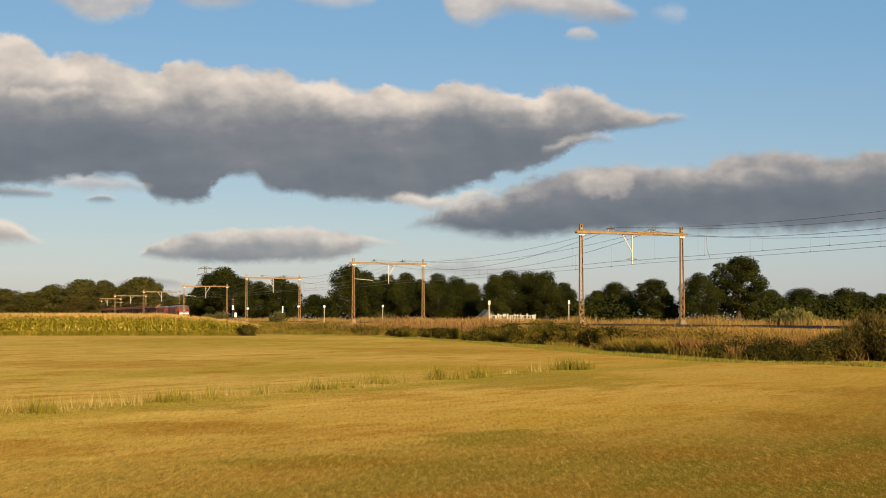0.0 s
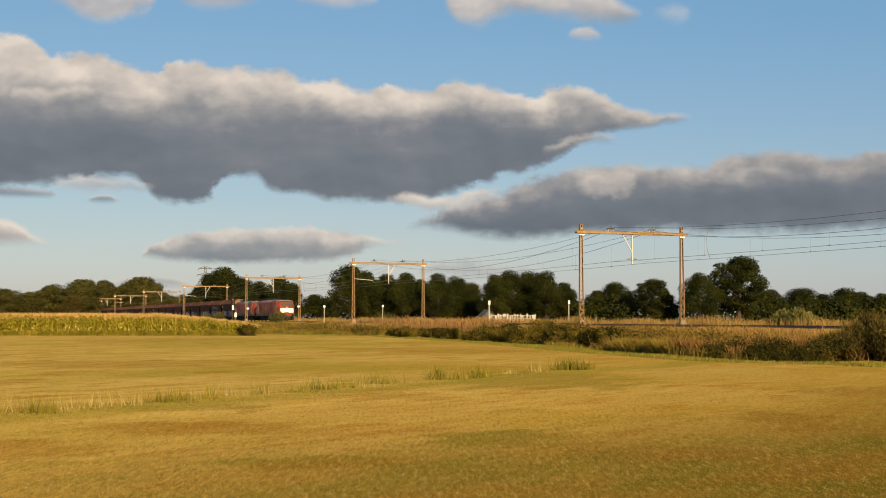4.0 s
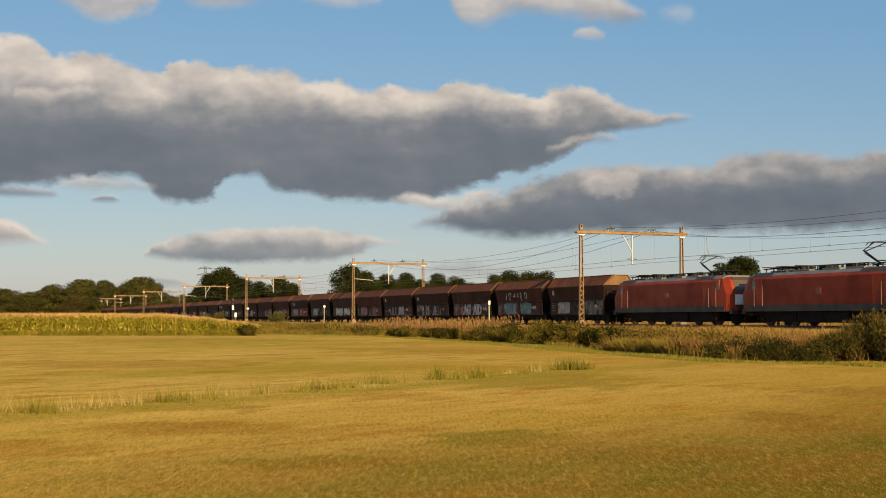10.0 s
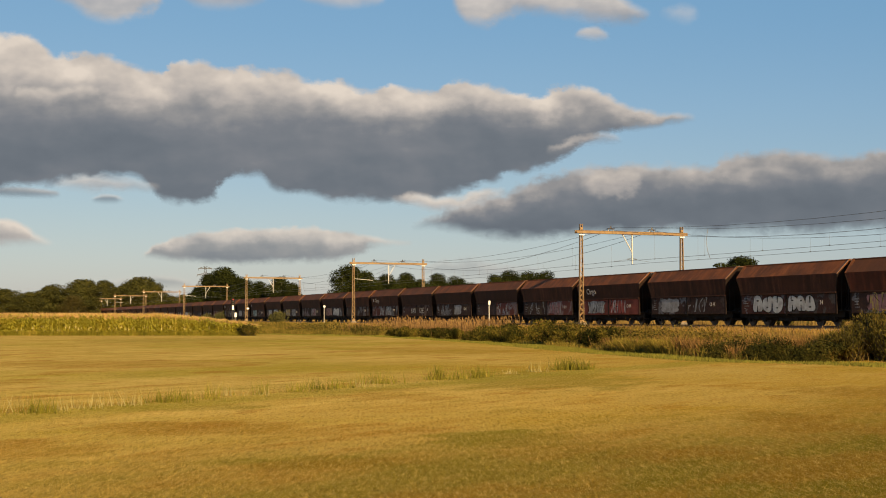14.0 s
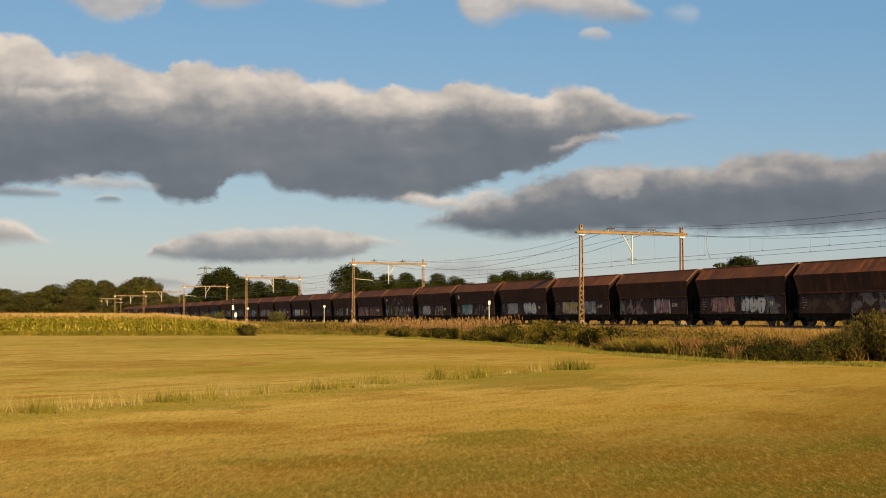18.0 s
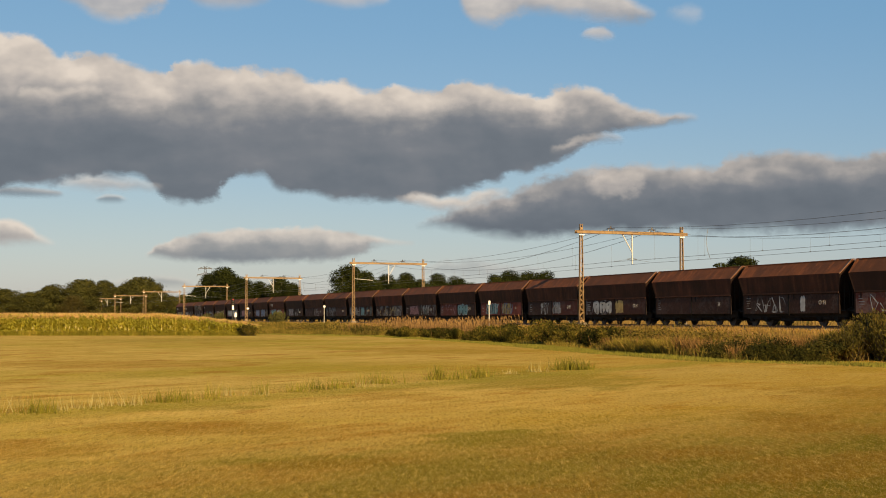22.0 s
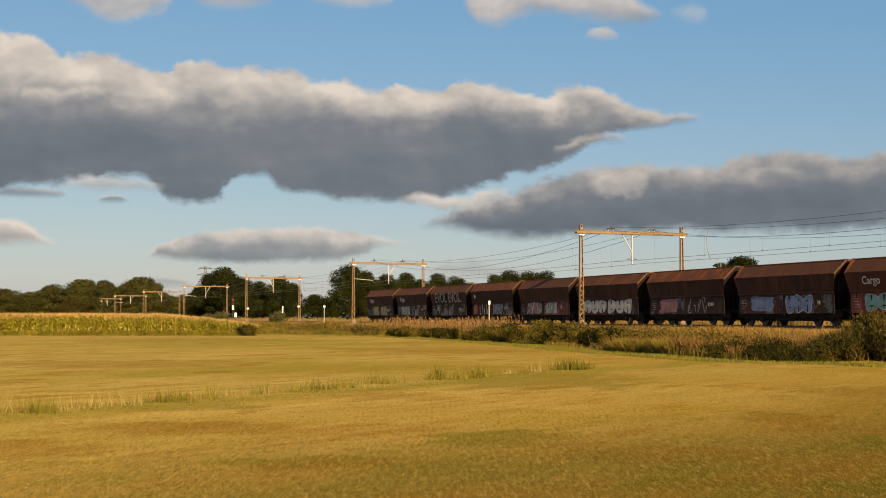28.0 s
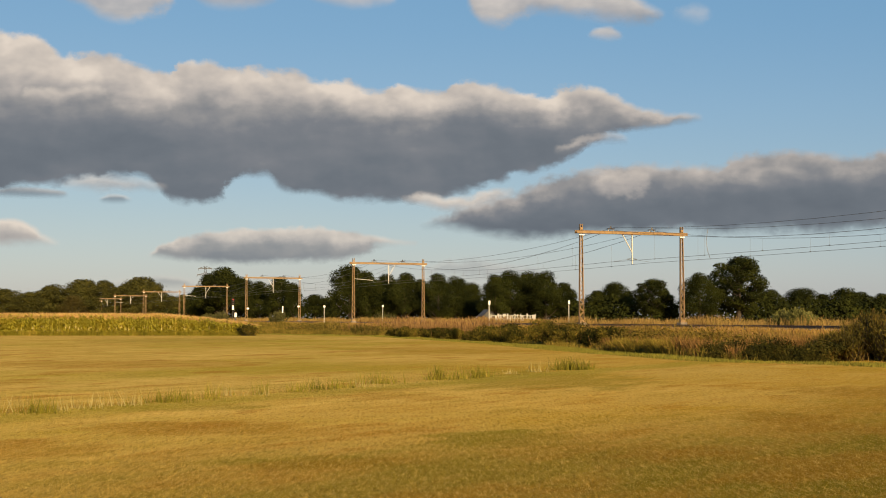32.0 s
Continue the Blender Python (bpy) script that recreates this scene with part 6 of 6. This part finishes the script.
def scrub_bush(name, label, x, y, wide, high, stems, leaf, seed, z=0.0, leafsize=0.12):
    """Upright shoots fanning out from a root, each set with small leaves."""
    rng = np.random.default_rng(seed)
    thing = new(name)
    base = at_depth(x, y, z)
    thing.matrix_basis = Matrix.Translation(base)
    shoots = Geo()
    pts, nrm, way = [], [], []
    for i in range(stems):
        a, r = rng.uniform(0, 6.28), math.sqrt(rng.random())
        root = np.array([math.cos(a) * r * wide * 0.32, math.sin(a) * r * wide * 0.32, 0])
        top = np.array([math.cos(a) * r * wide * 0.55 + rng.normal(0, 0.12), math.sin(a) * r * wide * 0.55, high * (1.02 - 0.45 * r * r) * rng.uniform(0.72, 1.05)])
        shoots.rod(root, top, 0.014, 3, 0.004)
        k = int((34 if leafsize > 0.1 else 90) * (top[2] / 2.5) + 6)
        u = rng.random(k) ** 0.7
        q = root + (top - root) * u[:, None] + rng.normal(0, 0.07, (k, 3))
        pts.append(q)
        nrm.append(rng.normal(size=(k, 3)))
        way.append((top - root)[None] / np.linalg.norm(top - root) + rng.normal(0, 0.35, (k, 3)))
    pts, nrm = np.concatenate(pts), np.concatenate(nrm)
    pts[:, 2] = np.maximum(pts[:, 2], 0.03)
    nrm /= np.linalg.norm(nrm, axis=1)[:, None]
    v, f = leaf_cards(pts, nrm, rng.uniform(0.8, 1.9, len(pts)) * leafsize, rng, np.concatenate(way), 0.14)
    part("brushwood", shoots, BARK, thing)["kind"] = "stuff"
    part("foliage", fast_mesh("foliage", v, f), leaf, thing)
    return tagged(thing, label, "bush", "bushes along the bank")


for k, (x, y, wide, high, stems) in enumerate(((1550, 53, 2.8, 1.98, 330), (1508, 52, 1.9, 1.45, 200), (1592, 51, 2.6, 2.1, 240), (1472, 53, 1.6, 1.15, 150), (1440, 52, 1.0, 0.8, 50))):
    scrub_bush("scrub_bush", "reddish-green willow scrub at the field edge", x, y, wide, high, stems, WILLOW, 60 + k, 0.0, 0.085)
for k, (x, d, wide, high, stems) in enumerate(((1385, 63.5, 1.7, 1.55, 80), (1412, 63.5, 1.8, 1.75, 90), (1430, 64.5, 1.2, 1.4, 55), (1370, 64.0, 1.1, 1.25, 45))):
    s = station(x, d)
    scrub_bush("reed_clump", "pale green reeds beyond the track", x, (place(s, d)).y, wide, high, stems, REED_GREEN, 80 + k, 0.85, 0.2)
for k, (x, y, wide, high, z) in enumerate(((492, 205, 3.2, 2.2, 0.7), (392, 262, 3.5, 2.4, 0.8), (370, 275, 3.5, 2.0, 0.8), (680, 215, 5.0, 2.4, 0.3))):
    scrub_bush("grey_bush", "grey-green bush beside the track", x, y, wide, high, 90, GREY_LEAF, 90 + k, z, 0.22)


scrub_bush("field_bush", "dark green bush at the end of the maize", 440, 126.5, 2.0, 1.15, 120, BRAMBLE, 97, 0.0, 0.16)


# ---------------------------------------------------------------- maize field
def maize_plant(rng):
    v, f = [(-0.02, 0, 0), (0.02, 0, 0), (0.012, 0, 2.0), (-0.012, 0, 2.0)], [(0, 1, 2, 3)]
    for i in range(9):
        a, z = i * 2.7 + rng.uniform(-0.3, 0.3), 0.35 + i * 0.19
        c, s = math.cos(a), math.sin(a)
        n = len(v)
        for r, dz, w in ((0.02, 0, 0.05), (0.32, 0.24, 0.055), (0.62, 0.08, 0.012)):
            v += [(c * r - s * w, s * r + c * w, z + dz), (c * r + s * w, s * r - c * w, z + dz)]
        f += [(n, n + 1, n + 3, n + 2), (n + 2, n + 3, n + 5, n + 4)]
    return np.array(v), np.array(f)


def build_maize():
    rng = np.random.default_rng(21)
    pv, pf = maize_plant(random.Random(3))
    rows = []
    x_right = lambda y: -18.2 - (y - 127) * 0.30
    for r in range(46):
        y = 127.2 + r * 0.75 if r < 12 else 136.2 + (r - 12) * 2.6
        step = 0.19 if r < 8 else (0.4 if r < 20 else 0.8)
        xs = np.arange(-72 - r * 0.5, x_right(y), step)
        rows.append(np.stack([xs + rng.normal(0, 0.05, len(xs)), y + rng.normal(0, 0.08, len(xs)), np.zeros(len(xs))], -1))
    w = np.concatenate(rows)
    n = len(w)
    low = np.clip((x_right(w[:, 1]) - w[:, 0]) / 9.5, 0, 1)
    hgt = (0.5 + 0.5 * low ** 0.7) * 0.95 * rng.uniform(0.9, 1.08, n)
    size = np.stack([np.ones(n) * 1.1, np.ones(n) * 1.1, hgt], -1)
    v, f = scatter(pv, pf, w, rng.uniform(0, 6.28, n), size)
    field = part("maize_field", fast_mesh("maize_leaves", v, f), CORN_LEAF)
    tagged(field, "field of ripening green maize with tan tassels", "maize", kind="stuff")
    tv = np.array([(0, 0, 1.88), (0.02, 0, 1.88), (0.01, 0.0, 2.42), (0, 0, 2.05), (0.03, 0.02, 2.02), (0.22, 0.03, 2.28), (0, 0, 2.05), (-0.03, 0.02, 2.02), (-0.2, -0.08, 2.27), (0, 0, 2.05), (0.02, -0.03, 2.02), (0.02, -0.2, 2.3), (0, 0, 2.05), (-0.02, 0.03, 2.0), (-0.04, 0.2, 2.26)])
    tv[:, :2] *= 1.15
    v, f = scatter(tv, np.arange(15).reshape(-1, 3), w, rng.uniform(0, 6.28, n), size)
    v2, f2 = scatter(tv * np.array([1.3, 1.3, 0.93]), np.arange(15).reshape(-1, 3), w + np.array([0.07, 0.0, 0.0]), rng.uniform(0, 6.28, n), size)
    v, f = np.concatenate([v, v2]), np.concatenate([f, f2 + len(v)])
    part("tassels", fast_mesh("tassels", v, f), CORN_TASSEL, field)["kind"] = "stuff"
    front = w[w[:, 1] < 128.8]
    cobs = front[rng.random(len(front)) < 0.32]
    cv = np.array([(0.05, -0.05, 0.0), (0.11, -0.05, 0.05), (0.10, -0.08, 0.26), (0.04, -0.06, 0.24), (0.02, -0.12, 0.05), (0.07, -0.11, 0.25)])
    hs = cobs.copy()
    hs[:, 2] += rng.uniform(0.25, 0.75, len(cobs))
    v, f = scatter(cv, np.array([(0, 1, 2, 3), (0, 3, 5, 4)]), hs, rng.uniform(-0.5, 0.5, len(cobs)), np.ones((len(cobs), 1)) * 1.2)
    part("cobs", fast_mesh("cobs", v, f), CORN_COB, field)["kind"] = "stuff"
    p = np.stack([rng.uniform(-75, -19, 16000), 126.6 + rng.random(16000) * 0.9, np.zeros(16000)], -1)
    v, f = blades(p, rng.uniform(0.2, 0.6, 16000), rng.uniform(0.03, 0.07, 16000), rng, 0.4)
    ob = part("verge_grass", fast_mesh("verge_grass", v, f), FIELD_GREEN)
    tagged(ob, "green grass fringe at the foot of the maize", "grass", kind="stuff")


build_maize()


# ---------------------------------------------------------------- grass of the mown field
def build_mown():
    rng = np.random.default_rng(11)
    n = 480000
    y = np.exp(rng.uniform(math.log(11.4), math.log(130), n))
    x = rng.uniform(-0.40, 0.40, n) * y
    d = x * P.x + y * P.y
    p = np.stack([x, y, np.zeros(n)], -1)
    s = x * U.x + y * U.y
    edge = np.interp(s, EDGE_S, EDGE_D)
    keep = (d < edge - 0.4) & (y < 126)
    p, y = p[keep], y[keep]
    m = 220000
    yn = np.exp(rng.uniform(math.log(11.4), math.log(30), m))
    p = np.concatenate([p, np.stack([rng.uniform(-0.40, 0.40, m) * yn, yn, np.zeros(m)], -1)])
    y = np.concatenate([y, yn])
    k = np.maximum(1, y / 14)
    h = rng.uniform(0.008, 0.022, len(p)) * k ** 0.15
    w = rng.uniform(0.0035, 0.0065, len(p)) * k ** 0.3
    v, f = blades(p, h, w, rng, 0.8)
    ob = part("mown_grass", fast_mesh("mown_grass", v, f), MOWN)
    tagged(ob, "short mown grass stubble, straw and green", "grass", kind="stuff")


build_mown()


def tuft(x, row, wide, high, count, leaf, label, seed):
    """A clump of uncut grass standing in the mown field."""
    rng = np.random.default_rng(seed)
    count = int(count * 0.6) if leaf is FIELD_GREEN else count // 3
    y = FOCAL * 1.7 / (row - 564)
    c = at_depth(x, y, 0)
    thing = new("grass_tuft")
    thing.matrix_basis = Matrix.Translation(c)
    p = np.stack([rng.normal(0, wide * 0.36, count), rng.normal(0, wide * 0.12 + 0.06, count), np.zeros(count)], -1)
    v, f = blades(p, high * 1.45 * rng.uniform(0.25, 1.1, count) ** 1.3, rng.uniform(0.011, 0.021, count) * y / 28, rng, 0.25)
    part("foliage", fast_mesh("foliage", v, f), leaf, thing)["kind"] = "stuff"
    m = max(3, count // 30)
    q = np.stack([rng.normal(0, wide * 0.4, m), rng.normal(0, wide * 0.15, m), np.zeros(m)], -1)
    v, f = blades(q, high * rng.uniform(1.0, 1.7, m), np.full(m, 0.009 * y / 25), rng, 0.35)
    part("dry_growth", fast_mesh("dry_growth", v, f), STRAW_GRASS, thing)["kind"] = "stuff"
    tagged(thing, label, "grass tuft", "tufts in the field")


for k, (x, row, wide, high, count, green) in enumerate((
        (75, 731, 0.55, 0.22, 260, 1), (110, 726, 0.5, 0.18, 120, 0), (150, 722, 0.5, 0.18, 120, 0), (205, 718, 0.8, 0.22, 140, 0), (240, 716, 0.4, 0.2, 90, 0), (300, 712, 0.7, 0.2, 320, 1), (325, 708, 0.3, 0.2, 90, 1), (375, 706, 0.3, 0.26, 110, 1),
        (400, 700, 0.4, 0.25, 70, 0), (440, 700, 0.8, 0.15, 120, 0), (465, 698, 0.2, 0.22, 50, 1), (525, 693, 0.6, 0.16, 140, 1), (570, 689, 0.7, 0.18, 220, 1), (610, 686, 0.6, 0.16, 160, 1), (640, 684, 0.7, 0.14, 150, 0), (675, 679, 0.7, 0.24, 200, 1),
        (772, 672, 0.35, 0.28, 260, 1), (800, 671, 0.8, 0.18, 220, 1), (835, 669, 0.6, 0.26, 200, 1), (857, 667, 0.35, 0.22, 140, 1), (900, 662, 0.5, 0.12, 60, 0), (950, 658, 0.6, 0.22, 90, 0), (1003, 655, 0.8, 0.3, 420, 1), (1030, 654, 0.5, 0.2, 260, 1), (15, 728, 0.8, 0.2, 100, 0), (-20, 730, 0.9, 0.2, 100, 0))):
    tuft(x, row, wide, high, count, FIELD_GREEN if green else PALE_STALK, "green uncut grass tuft in the mown field" if green else "sparse dry grass standing in the mown field", 300 + k)


# faint ridge of longer grass that joins the tufts
def build_ridge():
    rng = np.random.default_rng(8)
    n = 700
    x = rng.uniform(-60, 1060, n)
    row = np.interp(x, [-60, 60, 300, 520, 690, 860, 1060], [736, 730, 712, 695, 680, 668, 653]) + rng.normal(0, 5, n)
    y = FOCAL * 1.7 / (row - 564)
    p = np.stack([(x - 784) / FOCAL * y, y, np.zeros(n)], -1)
    v, f = blades(p, rng.uniform(0.04, 0.13, n), rng.uniform(0.006, 0.012, n) * y / 25, rng, 0.4)
    tagged(part("grass_ridge", fast_mesh("grass_ridge", v, f), FIELD_GREEN), "thin line of longer grass across the field", "grass", kind="stuff")


build_ridge()


# ---------------------------------------------------------------- signs, fence, shed, pylon
def post_sign(name, label, x, d, z_plate, plate, round_head=False, extra=None):
    s = station(x, d)
    b = place(s, d, ground_height(s, d))
    t = new(name)
    t.matrix_basis = Matrix.Translation(b) @ pose(0, 0, 0, 0, 0, HEADING)
    w, h = plate
    z = z_plate - b.z
    part("post", Geo().rod((0, 0, -0.2), (0, 0, z + h / 2), 0.045, 8), GALVANISED, t)
    if round_head:
        part("disc", Geo().rod((0.05, 0, z), (0.09, 0, z), w / 2, 16), WHITE_PAINT, t)
    else:
        part("plate", Geo().box(0.05, 0.08, -w / 2, w / 2, z - h / 2, z + h / 2), WHITE_PAINT, t)
        part("clamp", Geo().box(-0.06, 0.05, -0.06, 0.06, z - 0.05, z + 0.05), DARK_STEEL, t)
    return tagged(t, label, "railway sign", "signs by the track")


post_sign("track_sign", "white rectangular sign on a thin post by the track", 865.5, 48.2, 3.2, (0.20, 0.38))
post_sign("track_sign", "white rectangular sign on a thin post by the track", 1006.5, 62.5, 3.45, (0.21, 0.38))
post_sign("track_marker", "round white marker on a thin post", 574, 48.2, 3.33, (0.32, 0.32), True)
post_sign("track_marker", "round white marker on a thin post", 677.5, 62.5, 3.6, (0.32, 0.32), True)
post_sign("track_sign", "tall white sign plate by the far track", 500.5, 62.5, 3.5, (0.22, 1.3))


def build_signal():
    d = 48.2
    s = station(412.5, d)
    z = ground_height(s, d)
    t = new("railway_signal")
    t.matrix_basis = Matrix.Translation(place(s, d, z)) @ pose(0, 0, 0, 0, 0, HEADING)
    part("post", Geo().rod((0, 0, -0.2), (0, 0, 4.5), 0.07, 8), DARK_STEEL, t)
    head = part("signal_head", Geo().box(-0.12, 0.12, -0.3, 0.3, 3.3, 4.6, 0.06), UNDER, t, "black signal head")
    for k in range(3):
        part("lens_hood", Geo().rod((0.1, 0, 3.55 + k * 0.38), (0.28, 0, 3.53 + k * 0.38), 0.11, 12), DARK_STEEL, head)
    lens = Nodes("red_signal_lens")
    lens.bsdf.inputs["Emission Color"].default_value = (0.9, 0.05, 0.03, 1)
    lens.bsdf.inputs["Emission Strength"].default_value = 0.12
    lens.done((0.20, 0.02, 0.015), 0.3)
    part("red_lens", Geo().rod((0.12, 0, 4.28), (0.31, 0, 4.27), 0.125, 12), lens.mat, head, "red lamp alight")
    part("white_shield", Geo().box(0.13, 0.16, -0.17, 0.17, 2.45, 3.2), WHITE_PAINT, t)
    part("white_cabinet", Geo().box(-0.2, 0.2, 0.3, 0.68, 1.1, 1.9, 0.03), WHITE_PAINT, t)
    part("cabinet_legs", Geo().box(-0.15, 0.15, 0.35, 0.63, -0.2, 1.1), DARK_STEEL, t)
    tagged(t, "black signal post with white shields by the track", "railway signal")


build_signal()


GREY_BOARD = worn("weathered_grey_boards", (0.38, 0.37, 0.35), (0.20, 0.19, 0.18), 2.0, 20.0, 0.85)


SHED_BOARD = worn("dark_grey_shed_boards", (0.065, 0.062, 0.058), (0.035, 0.033, 0.03), 2.0, 20.0, 0.85)


def build_fence():
    y = 168.0
    t = new("garden_fence")
    t.matrix_basis = Matrix.Translation(at_depth(908, y, 1.30))
    x = -3.0
    rng = random.Random(4)
    for q in (-2.9, -1.0, 1.0, 2.9):
        part("fence_post", Geo().box(q - 0.05, q + 0.05, 0.09, 0.19, -1.4, 1.0), GREY_BOARD, t)
    while x < 2.9:
        w = rng.uniform(0.14, 0.42)
        h = rng.uniform(0.7, 1.05)
        part("fence_panel", Geo().box(x, x + w, -0.03, 0.03, 0.05, h, 0.012), GREY_BOARD, t)
        x += w + rng.choice((0.06, 0.1, 0.18, 0.4))
    part("fence_rail", Geo().box(-3.0, 3.0, 0.03, 0.09, 0.35, 0.45), GREY_BOARD, t)
    part("fence_rail", Geo().box(-3.0, 3.0, 0.03, 0.09, 0.7, 0.8), GREY_BOARD, t)
    tagged(t, "weathered pale grey uneven board fence beyond the railway", "fence")
    sh = new("shed")
    sh.matrix_basis = Matrix.Translation(at_depth(861, 172, 0.5)) @ pose(0, 0, 0, 0, 0, 20)
    part("wall", Geo().prism([(-0.75, 0), (0.75, 0), (0.75, 1.55), (0, 2.25), (-0.75, 1.55)], -0.9, 0.9), SHED_BOARD, sh, at=pose(0, 0, 0, 0, 0, 90))
    for k in (-1, 1):
        part("roof_slope", Geo().add([(0, -1.0, 2.32), (k * 0.95, -1.0, 1.45), (k * 0.95, 1.0, 1.45), (0, 1.0, 2.32), (0, -1.0, 2.40), (k * 0.95, -1.0, 1.53), (k * 0.95, 1.0, 1.53), (0, 1.0, 2.40)], [(0, 1, 2, 3), (4, 5, 6, 7), (0, 1, 5, 4), (1, 2, 6, 5), (2, 3, 7, 6), (3, 0, 4, 7)]), DARK_STEEL, sh)
    tagged(sh, "small grey shed with a pitched roof", "shed")


build_fence()


def build_pylon():
    y = 900.0
    t = new("power_pylon")
    t.matrix_basis = Matrix.Translation(at_depth(363, y, 0)) @ pose(0, 0, 0, 0, 0, 12)
    H = 1.7 + 92 * y / FOCAL
    g = Geo()
    wd = lambda z: 3.2 - 2.7 * z / H
    zs = np.linspace(0, H, 13)
    for a, b in zip(zs[:-1], zs[1:]):
        for i, j in ((-1, -1), (1, -1), (1, 1), (-1, 1)):
            g.bar((i * wd(a), j * wd(a), a), (i * wd(b), j * wd(b), b), 0.22, 0.22)
        for i in (-1, 1):
            g.bar((-wd(a), i * wd(a), a), (wd(b), i * wd(b), b), 0.12, 0.12)
            g.bar((wd(a), i * wd(a), a), (-wd(b), i * wd(b), b), 0.12, 0.12)
    part("tower", g, DARK_STEEL, t)
    for z, w in ((H - 1.4, 4.6), (H - 6.0, 5.6), (H - 10.5, 4.8)):
        arm = Geo().bar((-w, 0, z), (w, 0, z), 0.4, 0.5)
        for k in (-1, 1):
            arm.bar((k * w, 0, z), (k * 0.4, 0, z + 1.3), 0.25, 0.25)
            arm.rod((k * w, 0, z), (k * w, 0, z - 1.4), 0.14, 6)
        part("cross_arm", arm, DARK_STEEL, t)
    tagged(t, "distant grey lattice power pylon behind the trees", "power pylon")


build_pylon()


# ---------------------------------------------------------------- what moves
def motions():
    turn = pose(0, 0, 0, 0, 0, HEADING)
    for thing, back in TRAIN:
        rows = []
        for t in (0.0, 2.5, 5.0, 7.5, 10.0, 12.5, 15.0, 20.0, 26.0, 32.0):
            s = FRONT_AT_9 + SPEED * (t - 9.0) + back + 0.17 * max(0.0, 10.0 - t)
            rows.append((t, Matrix.Translation(place(s, NEAR, RAIL)) @ turn))
        walk(thing, rows)
    for c in CLOUDS:
        base = c.matrix_basis.copy()
        half = c["drift"] / 2
        walk(c, [(0.0, base @ Matrix.Translation((-half, 0, 0))), (16.0, base), (32.0, base @ Matrix.Translation((half, 0, 0)))])


motions()
